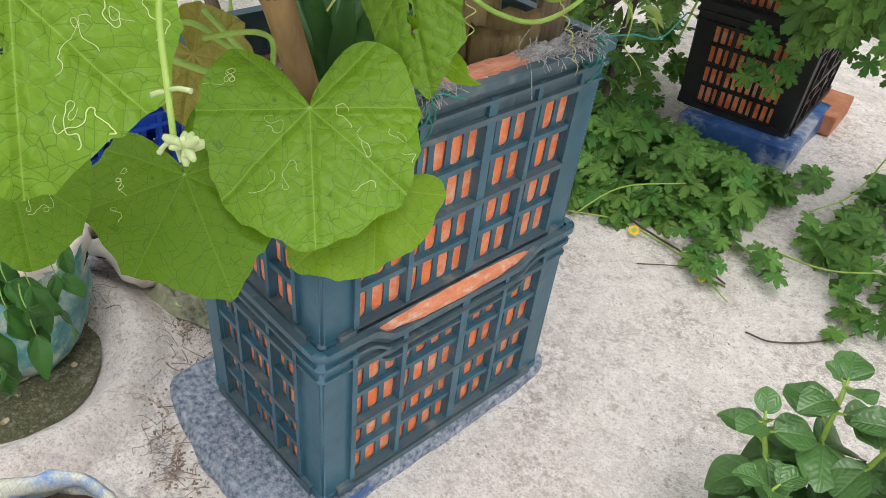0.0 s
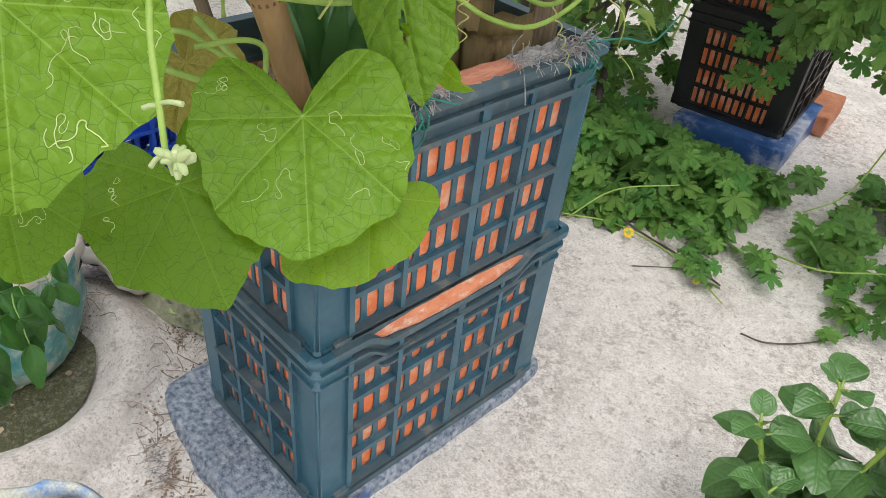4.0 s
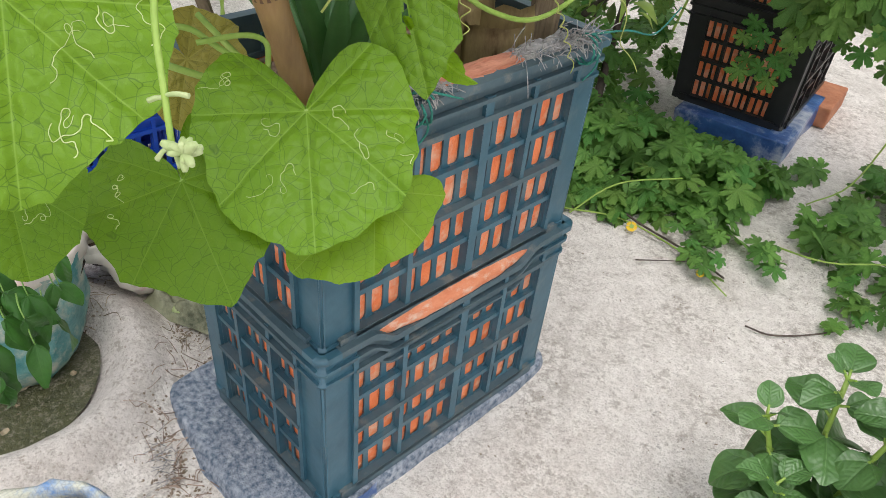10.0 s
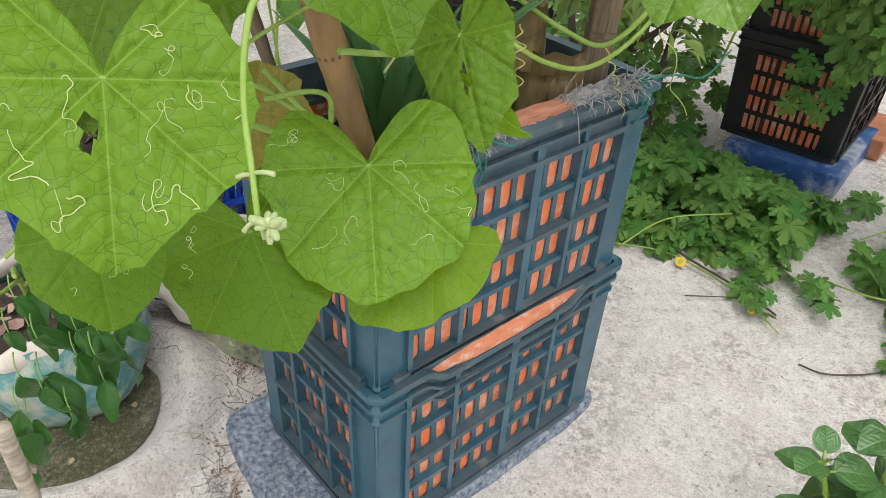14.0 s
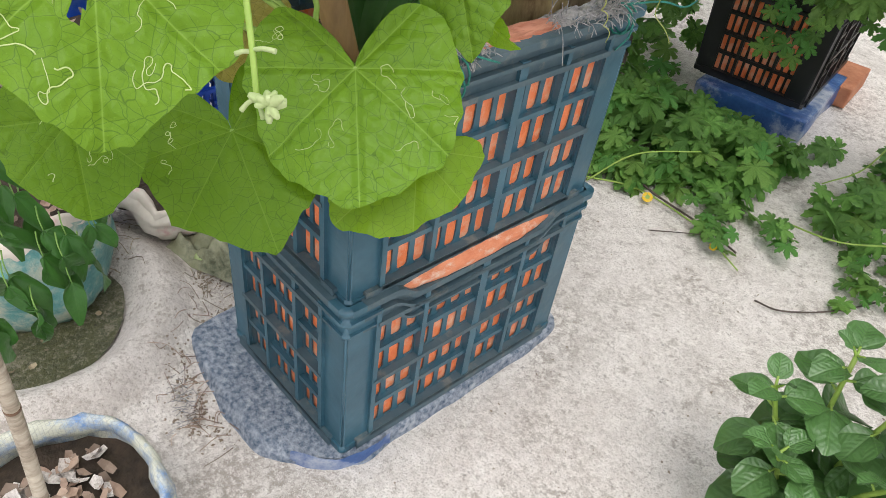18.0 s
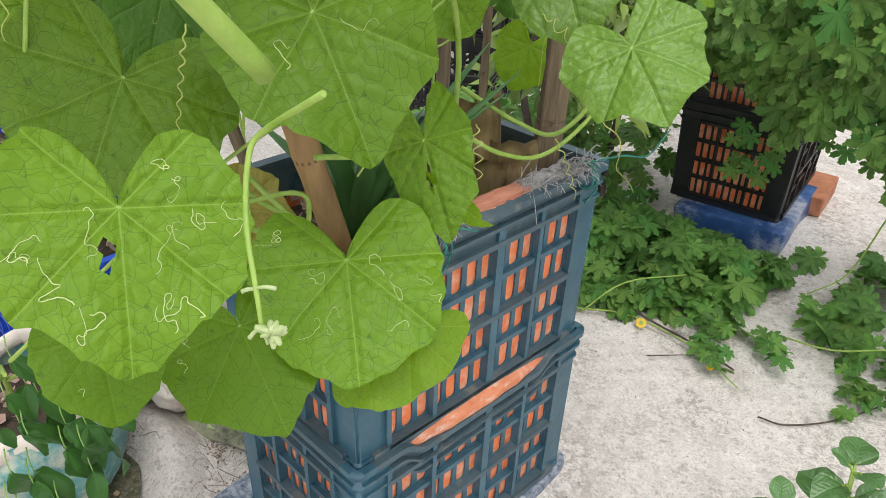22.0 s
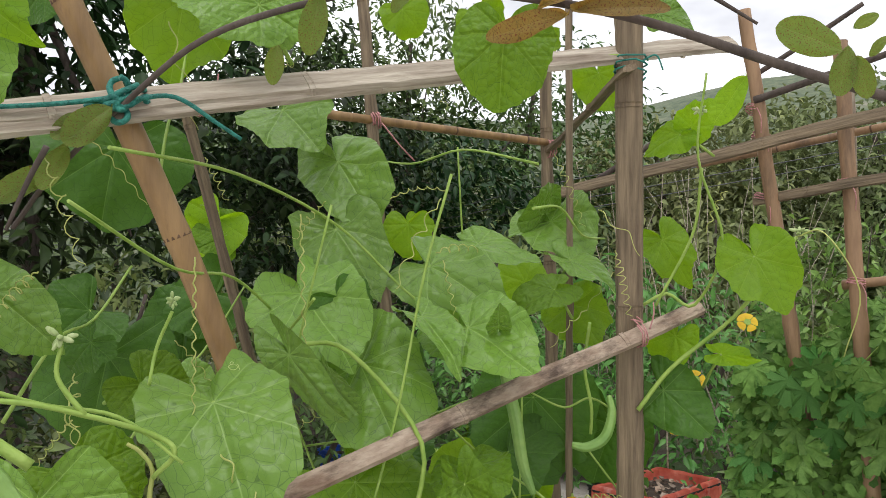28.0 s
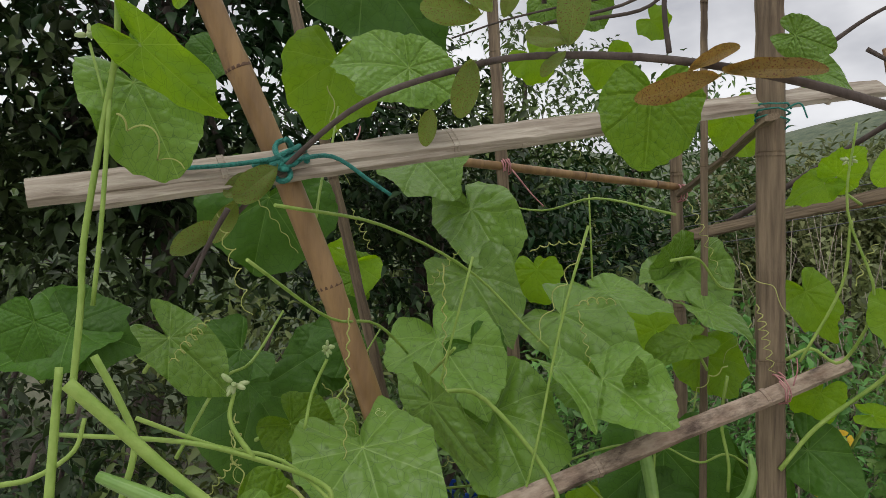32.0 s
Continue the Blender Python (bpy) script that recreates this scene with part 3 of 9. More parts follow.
def stake(bm, a, b, wide, deep, face, seed=0, rough=0.002):
    """A split cane: flat, a little bowed and uneven, from a to b, its broad side towards face."""
    a, b = Vector(a), Vector(b)
    d = (b - a).normalized()
    nrm = Vector(face)
    nrm = (nrm - d * nrm.dot(d)).normalized()
    s = d.cross(nrm)
    count = max(int((b - a).length / 0.025), 4)
    prof = [(-0.5, -0.3), (-0.42, 0.36), (-0.15, 0.5), (0.18, 0.48), (0.43, 0.34), (0.5, -0.3), (0.2, -0.5), (-0.2, -0.5)]
    rings = []
    for i in range(count + 1):
        u = i / count
        p = a.lerp(b, u)
        w = wide * (1 + 0.07 * noise.noise(Vector((u * 9, seed, 0))))
        p = p + s * 0.004 * noise.noise(Vector((u * 4, seed, 3))) + nrm * 0.004 * noise.noise(Vector((u * 4, seed, 7)))
        node = 1 + 0.18 * math.exp(-(((u * count * 0.025) % 0.21 - 0.1) / 0.008) ** 2)
        rings.append([bm.verts.new(p + s * w * x + nrm * deep * node * y + Vector((noise.noise(Vector((u * 40, k, seed))),) * 3) * rough) for k, (x, y) in enumerate(prof)])
    for r, q in zip(rings, rings[1:]):
        for k in range(8):
            bm.faces.new((r[k], r[(k + 1) % 8], q[(k + 1) % 8], q[k]))
    bm.faces.new(rings[0][::-1])
    bm.faces.new(rings[-1])
    return bm


def winding(bm, c, axis, r, turns, thick, spread, seed=0):
    """Cord wound round a pole."""
    axis = Vector(axis).normalized()
    s = axis.orthogonal().normalized()
    u = axis.cross(s)
    rng = random.Random(seed)
    pts = []
    for i in range(int(turns * 10) + 1):
        a = 2 * math.pi * i / 10
        pts.append(Vector(c) + (r + rng.uniform(0, 0.003)) * (math.cos(a) * s + math.sin(a) * u) + axis * (spread * (i / (turns * 10) - 0.5) + rng.uniform(-0.003, 0.003)))
    tube(bm, pts, thick, sides=6, straight=True)
    return bm


def frame_of(tip, nrm):
    """Axes of a blade: x across, y to its tip, z its face."""
    y = Vector(tip).normalized()
    z = Vector(nrm)
    z = (z - y * z.dot(y)).normalized()
    x = y.cross(z)
    return Matrix((x, y, z)).transposed()


ROUND = ((0.0, 0.98), (0.12, 0.955), (0.35, 0.915), (0.7, 0.855), (1.05, 0.80), (1.4, 0.755), (1.7, 0.73), (2.0, 0.70), (2.25, 0.675), (2.42, 0.63), (2.55, 0.55), (2.65, 0.41), (2.75, 0.24), (2.87, 0.12), (3.142, 0.06))
ANGLED = ((0.0, 1.0), (0.1, 0.95), (0.3, 0.845), (0.5, 0.80), (0.68, 0.85), (0.8, 0.88), (1.0, 0.77), (1.25, 0.72), (1.45, 0.785), (1.58, 0.80), (1.85, 0.70), (2.1, 0.675), (2.3, 0.67), (2.46, 0.62), (2.58, 0.52), (2.67, 0.37), (2.76, 0.20), (2.88, 0.11), (3.142, 0.06))
LANCE = ((0.0, 1.0), (0.06, 0.90), (0.14, 0.79), (0.25, 0.67), (0.40, 0.55), (0.62, 0.42), (0.9, 0.29), (1.25, 0.15), (1.57, 0.05), (3.142, 0.02))


def on_key(key, a):
    for (a0, r0), (a1, r1) in zip(key, key[1:]):
        if a0 <= a <= a1:
            return r0 + (r1 - r0) * (a - a0) / (a1 - a0)
    return key[-1][1]


def heart(th, seed):
    """Outline of a gourd leaf about its stalk: broad, rounded or faintly five-angled, with an open notch and small blunt teeth."""
    k = 0.15 + 0.75 * ((seed * 0.618) % 1.0)
    gape = 1.0 + 0.06 * (2 * ((seed * 0.377) % 1.0) - 1)
    r = 0.0
    for d in (-0.05, 0.0, 0.05):
        a = abs(th + d)
        a = min(a * gape if a > 1.9 else a * (1 + (gape - 1) * a / 1.9), math.pi)
        r += (on_key(ANGLED, a) * k + on_key(ROUND, a) * (1 - k)) / 3
    r *= 1 + 0.09 * noise.noise(Vector((th * 1.6, seed * 1.7, 0))) + 0.035 * noise.noise(Vector((th * 6.0, seed * 0.7, 4)))
    return r * (1 + 0.035 * (1 - abs(math.sin(th * 7.5 + seed))) ** 3)


def blade_mesh(bm, M, R, w, curl, cup, seed, outline=heart, nt=72, nr=8, hole=None):
    """A leaf blade in rings about its stalk: veins sunk, quilted between, edge waved, tip drooping."""
    uvl = bm.loops.layers.uv.verify()
    grid, uvs = [], {}
    wave = 0.9 if seed < 9 else 1.7
    if outline is heart and seed >= 9:
        cup, curl = cup + 0.14 * math.sin(seed * 2.3), curl + 0.12 * (1 + math.sin(seed * 1.1))
    for j in range(nr + 1):
        ring = []
        q = (j / nr) ** 0.9
        for k in range(nt):
            th = -math.pi + 2 * math.pi * (k + 0.5) / nt
            r = outline(th, seed) * q
            x, y = r * math.sin(th) * w, r * math.cos(th)
            fold = abs(((th + 20 * 0.78) % 0.78) - 0.39) / 0.39
            z = 0.035 * (1 - fold) * q + cup * abs(x) ** 1.3 - curl * (max(y, 0) ** 2) - 0.35 * curl * x * x
            z += wave * 0.05 * q * q * math.sin(3 * th + seed * 1.3) + wave * 0.10 * q * q * noise.noise(Vector((x * 2.3 + seed * 3.1, y * 2.3, seed))) + 0.03 * q * noise.noise(Vector((x * 7, y * 9, seed)))
            v = bm.verts.new(M @ Vector((x * R, y * R, z * R)))
            uvs[v] = (x, y)
            ring.append(v)
            if j == 0:
                break
        grid.append(ring)
    c = grid[0][0]
    faces = []
    for k in range(nt - 1):
        faces.append(bm.faces.new((c, grid[1][k + 1], grid[1][k])))
    for j in range(1, nr):
        for k in range(nt - 1):
            if hole and any(a <= j < b and c0 <= k < c1 for a, b, c0, c1 in hole):
                continue
            faces.append(bm.faces.new((grid[j][k], grid[j][k + 1], grid[j + 1][k + 1], grid[j + 1][k])))
    for f in faces:
        f.smooth = True
        for lp in f.loops:
            lp[uvl].uv = uvs[lp.vert]
    return grid


def trail_on(grid, rng, n_steps):
    """A wandering pale line that a grub has left in a blade."""
    nr, nt = len(grid) - 1, len(grid[-1])
    r, th = rng.uniform(0.25, 0.9), rng.uniform(-2.3, 2.3)
    x, y = r * math.sin(th), r * math.cos(th)
    ang, bend = rng.uniform(0, 6.28), rng.gauss(0, 0.25)
    pts = []
    for _ in range(n_steps):
        bend = max(-0.9, min(0.9, bend * 0.72 + rng.gauss(0, 0.36)))
        ang += bend
        x, y = x + 0.017 * math.sin(ang), y + 0.017 * math.cos(ang)
        th = math.atan2(x, y)
        j = min(max(math.hypot(x, y), 0.12), 0.97) * nr
        k = min(max((th + math.pi) / (2 * math.pi) * nt - 0.5, 4), nt - 6)
        j0, k0 = min(int(j), nr - 1), int(k)
        fj, fk = j - j0, k - k0
        row = lambda a: a if len(a) > 1 else a * nt
        p = (row(grid[j0])[k0].co * (1 - fk) + row(grid[j0])[k0 + 1].co * fk) * (1 - fj) + (grid[j0 + 1][k0].co * (1 - fk) + grid[j0 + 1][k0 + 1].co * fk) * fj
        pts.append(p.copy())
    return pts


def leaf(owner, c, tip, nrm, w=1.0, curl=0.12, cup=0.05, seed=1, material=None, trails=0, label="", hole=None, outline=heart):
    """A gourd leaf: c is where the stalk joins, tip the vector to its tip, nrm its upper face."""
    tip = Vector(tip)
    M = Matrix.Translation(c) @ frame_of(tip, nrm).to_4x4()
    bm = bmesh.new()
    grid = blade_mesh(bm, M, tip.length, w, curl, cup, seed, outline, 120 if outline is heart else 60, 10 if outline is heart else 7, hole)
    up = (M.to_3x3() @ Vector((0, 0, 1))) * 0.0004
    lines = []
    rng = random.Random(seed * 31 + 7)
    for _ in range(trails + trails // 2):
        lines.append((trail_on(grid, rng, rng.randint(10, 40)), rng.choice((0.0003, 0.0003, 0.0004, 0.0005))))
    ob = part("leaf", bm, material or M_leaf, owner, label)
    for pts, r in lines:
        tb = bmesh.new()
        tube(tb, [p + up for p in pts], r * 0.5, r, sides=4, steps=2)
        part("leaf_trail", tb, M_trail, ob, "pale winding insect trail on the blade")
    return ob


def stalk(owner, pts, r0=0.003, r1=None, material=None, name="stem", sides=7):
    bm = bmesh.new()
    tube(bm, pts, r0, r1, sides=sides)
    return part(name, bm, material or M_stem, owner)


def curl_line(a, d, length, turns, r, seed=0):
    """Points of a coiled tendril that starts at a in the way d."""
    rng = random.Random(seed)
    a, d = Vector(a), Vector(d).normalized()
    s = d.orthogonal().normalized()
    u = d.cross(s)
    pts = []
    for i in range(41):
        q = i / 40
        rr = r * min(1, q * 3) * (1 - 0.4 * q)
        pts.append(a + d * length * q + rr * (math.cos(turns * 6.283 * q) * s + math.sin(turns * 6.283 * q) * u) + Vector((0, 0, -0.25 * length * q * q)))
    return pts


def tendril(owner, a, d, length, turns, r, seed=0, thick=0.0011):
    bm = bmesh.new()
    tube(bm, curl_line(a, d, length, turns, r, seed), thick, thick * 0.6, sides=5, straight=True)
    return part("tendril", bm, M_tendril, owner)


def slotted(bm, u0, u1, v0, v1, n, put, thick, half=0.30, lenf=0.80):
    """A row of n upright rounded slots cut through a plate; put(u, v, depth) lays it in space."""
    for i in range(n):
        a0, a1 = u0 + (u1 - u0) * i / n, u0 + (u1 - u0) * (i + 1) / n
        cu, cv = (a0 + a1) / 2, (v0 + v1) / 2
        hw, hv = (a1 - a0) * half, (v1 - v0) * lenf / 2
        inner, outer = [], []
        for k in range(16):
            t = 2 * math.pi * k / 16
            x, y = math.cos(t), math.sin(t)
            inner.append((cu + hw * x, cv + (hv - hw) * (1 if y > 0.01 else -1 if y < -0.01 else 0) + hw * y))
            q = max(abs(x), abs(y))
            outer.append((cu + (a1 - a0) / 2 * x / q, cv + (v1 - v0) / 2 * y / q))
        rings = [[bm.verts.new(put(*p, dep)) for p in pts] for pts, dep in ((outer, 0), (inner, 0), (inner, -thick), (outer, -thick))]
        for r, q in zip(rings, rings[1:]):
            for k in range(16):
                bm.faces.new((r[k], r[(k + 1) % 16], q[(k + 1) % 16], q[k]))


def crate(name, label, m, L, W, H, plastic, ledge, rows=4, long_cells=(3, 4, 3, 3), short_cells=(3, 4, 3), group="crates", dip=True, taper=0.012):
    """A stacking fruit crate with slotted walls, ledges, posts and a rim; near corner at the origin, long side on +y, short side on -x."""
    root = thing(name, label, "crate", m, group)
    faces = {"long_wall": [((0, 0), (0, 1), L, (1, 0)), ((-W, L), (0, -1), L, (-1, 0))], "short_wall": [((-W, 0), (1, 0), W, (0, -1)), ((0, L), (-1, 0), W, (0, 1))]}
    for nm, sides in faces.items():
        for o, d, size, nn in sides:
            o, d, nn = Vector((*o, 0)), Vector((*d, 0)), Vector((*nn, 0))
            cells = long_cells if nm == "long_wall" else short_cells
            mid = Vector((-W / 2, L / 2, 0))

            def put(u, v, dep):
                p = o + d * u + nn * dep
                k = 1 - taper * (1 - v / H) / 0.2
                p = Vector((mid.x + (p.x - mid.x) * (1 - taper * (1 - v / H) / (W / 2)), mid.y + (p.y - mid.y) * (1 - taper * (1 - v / H) / (L / 2)), v))
                return p
            cw = 0.060
            usable = size - 2 * cw
            tot = sum(cells)
            bm = bmesh.new()
            v_lo, v_hi = 0.018, H - 0.062
            u = cw
            edges = [cw]
            for c in cells:
                w1 = usable * c / tot
                for r in range(rows):
                    a, b = v_lo + (v_hi - v_lo) * r / rows, v_lo + (v_hi - v_lo) * (r + 1) / rows
                    slotted(bm, u, u + w1, a, b, c, lambda x, y, q: put(x, y, q - 0.010), 0.003, 0.345, 0.90)
                u += w1
                edges.append(u)
            bmesh.ops.remove_doubles(bm, verts=bm.verts, dist=0.00005)
            wall = part(nm, bm, plastic, root)

            def slab(bmx, u0, u1, v0, v1, d0, d1, bev=0.0012):
                g = bmesh.ops.create_cube(bmx, size=1.0)
                for v in g["verts"]:
                    v.co = put(u0 + (v.co.x + 0.5) * (u1 - u0), v0 + (v.co.y + 0.5) * (v1 - v0), d0 + (v.co.z + 0.5) * (d1 - d0))
                bmesh.ops.bevel(bmx, geom=list({e for v in g["verts"] for e in v.link_edges}), offset=bev, segments=1, affect='EDGES')
            for r in range(rows + 1):
                v = v_lo + (v_hi - v_lo) * r / rows
                bm = bmesh.new()
                deep = 0.002 if r not in (0, rows // 2, rows) else 0.008
                slab(bm, cw, size - cw, v - 0.0035, v + 0.0035, -0.014, deep - 0.002)
                part("ledge", bm, ledge if deep > 0.004 else plastic, wall)
            for i, e in enumerate(edges):
                bm = bmesh.new()
                wide = 0.007 if i == len(edges) // 2 and len(cells) % 2 == 0 else 0.0035
                slab(bm, e - wide, e + wide, 0.004, H - 0.03, -0.014, 0.004)
                part("rib", bm, plastic, wall)
            bm = bmesh.new()
            slab(bm, 0.03, size - 0.03, 0, 0.020, -0.013, 0.006)
            part("foot_rail", bm, ledge, wall)
            bm = bmesh.new()

            def sweep(lo, hi, d0, d1):
                rows = []
                for i in range(49):
                    u = 0.03 + (size - 0.06) * i / 48
                    q = abs(u / size - 0.5)
                    s = min(1.0, max(0.0, (0.34 - q) / 0.09))
                    low = 0.026 * s * s * (3 - 2 * s) if dip and nm == "long_wall" else 0.0
                    rows.append([bm.verts.new(put(u, v - low, dd)) for v, dd in ((H - lo, d0), (H - lo, d1), (H - hi, d1), (H - hi, d0))])
                for a, c in zip(rows, rows[1:]):
                    for k in range(4):
                        bm.faces.new((a[k], a[(k + 1) % 4], c[(k + 1) % 4], c[k]))
                bm.faces.new(rows[0])
                bm.faces.new(rows[-1][::-1])
            sweep(0.062, 0.004, -0.008, -0.004)
            sweep(0.064, 0.059, -0.006, 0.003)
            sweep(0.012, 0.0, -0.010, 0.010)
            sweep(0.037, 0.031, -0.006, 0.006)
            bmesh.ops.recalc_face_normals(bm, faces=bm.faces)
            part("rim", bm, ledge, wall)
    for cx, cy, sx, sy in ((0, 0, -1, 1), (-W, 0, 1, 1), (-W, L, 1, -1), (0, L, -1, -1)):
        bm = bmesh.new()
        # rounded corner post with a raised arris
        ring = []
        for v, out in ((0.0, 0.001), (0.014, 0.001), (0.0141, -0.003), (H - 0.064, -0.003), (H - 0.0639, 0.003), (H - 0.059, 0.003), (H - 0.0589, -0.002), (H - 0.037, -0.002), (H - 0.0369, 0.006), (H - 0.031, 0.006), (H - 0.0309, 0.0), (H - 0.012, 0.0), (H - 0.0119, 0.010), (H, 0.010), (H - 0.001, -0.004)):
            t = taper * (1 - v / H)
            row = []
            for k in range(9):
                a = math.pi / 2 * k / 8
                rr = 0.010
                px, py = rr - rr * math.cos(a), rr - rr * math.sin(a)
                dx, dy = -math.cos(a), -math.sin(a)
                if k == 0:
                    px, py = 0.0, 0.064
                if k == 8:
                    px, py = 0.064, 0.0
                row.append(bm.verts.new((cx + sx * (px + dx * out + t), cy + sy * (py + dy * out + t), v)))
            ring.append(row)
        for a, b in zip(ring, ring[1:]):
            for k in range(8):
                f = bm.faces.new((a[k], a[k + 1], b[k + 1], b[k]))
                f.smooth = 0 < k < 7
        bmesh.ops.recalc_face_normals(bm, faces=bm.faces)
        post = part("corner_post", bm, plastic, root)
        bm = bmesh.new()
        tb = taper
        q = 0.0055
        tube(bm, [(cx + sx * (tb * (1 - v / H) + q), cy + sy * (tb * (1 - v / H) + q), v) for v in (0.003, H - 0.02)], 0.0026, sides=6, straight=True)
        part("arris", bm, plastic, post)
    return root


def liner(name, label, m, L, W, lo, hi, material, bulge=0.0008, seed=1, taper=0.006):
    """A sheet that lines a crate, pushed out a little between the ribs."""
    bm = bmesh.new()
    nu, nv = 60, 14
    ring = []
    for j in range(nv + 1):
        z = lo + (hi - lo) * j / nv
        row = []
        for i in range(nu):
            a = i / nu * 4
            s, f = int(a), a % 1
            inset = 0.0142
            x0, x1, y0, y1 = -W + inset, -inset, inset, L - inset
            p = ((x1, y0 + (y1 - y0) * f), (x1 - (x1 - x0) * f, y1), (x0, y1 - (y1 - y0) * f), (x0 + (x1 - x0) * f, y0))[s]
            b = bulge * noise.noise(Vector((p[0] * 14, p[1] * 14, z * 14 + seed)))
            nx, ny = ((1, 0), (0, 1), (-1, 0), (0, -1))[s]
            sh = taper * (1 - (z - lo) / 0.345)
            row.append(bm.verts.new((-W / 2 + (p[0] + nx * b + W / 2) * (1 - sh / (W / 2)), L / 2 + (p[1] + ny * b - L / 2) * (1 - sh / (L / 2)), z)))
        ring.append(row)
    for a, b in zip(ring, ring[1:]):
        for i in range(nu):
            f = bm.faces.new((a[i], a[(i + 1) % nu], b[(i + 1) % nu], b[i]))
            f.smooth = True
    bm.faces.new(ring[0][::-1])
    me = bpy.data.meshes.new(name)
    bm.to_mesh(me)
    bm.free()
    me.materials.append(material)
    ob = new(name, me)
    ob.matrix_basis = m
    return tagged(ob, label, "sheet")


# ---- ground ----
RING = Vector((-0.632, -0.325, 0))


def ground_height(x, y):
    r = math.hypot(x - RING.x, y - RING.y)
    a = math.atan2(y - RING.y, x - RING.x)
    far = min(1.0, max(0.0, (math.hypot(x, y) - 5.0) / 4.0))
    h = 0.060 * math.exp(-((r - 0.265 - 0.02 * math.sin(2 * a)) / 0.060) ** 2)
    h += 0.035 * math.exp(-((x + 0.95) / 0.3) ** 2 - ((y - 0.02) / 0.10) ** 2)
    h += 0.006 * noise.noise(Vector((x * 3, y * 3, 0))) + 0.0015 * noise.noise(Vector((x * 22, y * 22, 1)))
    h -= 0.032 * math.exp(-((x + 0.19) / 0.5) ** 2 - ((y - 0.25) / 0.6) ** 2)
    return h - 0.25 * far - 0.004


def build_ground():
    def axis(lo, hi, step, ext):
        a = list(np.arange(lo, hi + 1e-6, step))
        s, p, q = step, a[0], a[-1]
        while q < ext:
            s *= 1.35
            p, q = p - s, q + s
            a = [p, *a, q]
        return a
    xs, ys = axis(-1.3, 0.9, 0.022, 60), axis(-0.8, 1.7, 0.022, 60)
    verts = [(x, y, ground_height(x, y)) for y in ys for x in xs]
    n = len(xs)
    faces = [(j * n + i, j * n + i + 1, (j + 1) * n + i + 1, (j + 1) * n + i) for j in range(len(ys) - 1) for i in range(n - 1)]
    me = bpy.data.meshes.new("ground")
    me.from_pydata(verts, [], faces)
    me.materials.append(M_concrete)
    ob = new("ground", me)
    smooth(ob)
    return tagged(ob, "pale stained concrete floor with a hand-formed cement rim", "floor", kind="structure")


ground = build_ground()

# ---- the two stacked crates ----
L, W, H = 0.54, 0.36, 0.353
BASE = 0.0


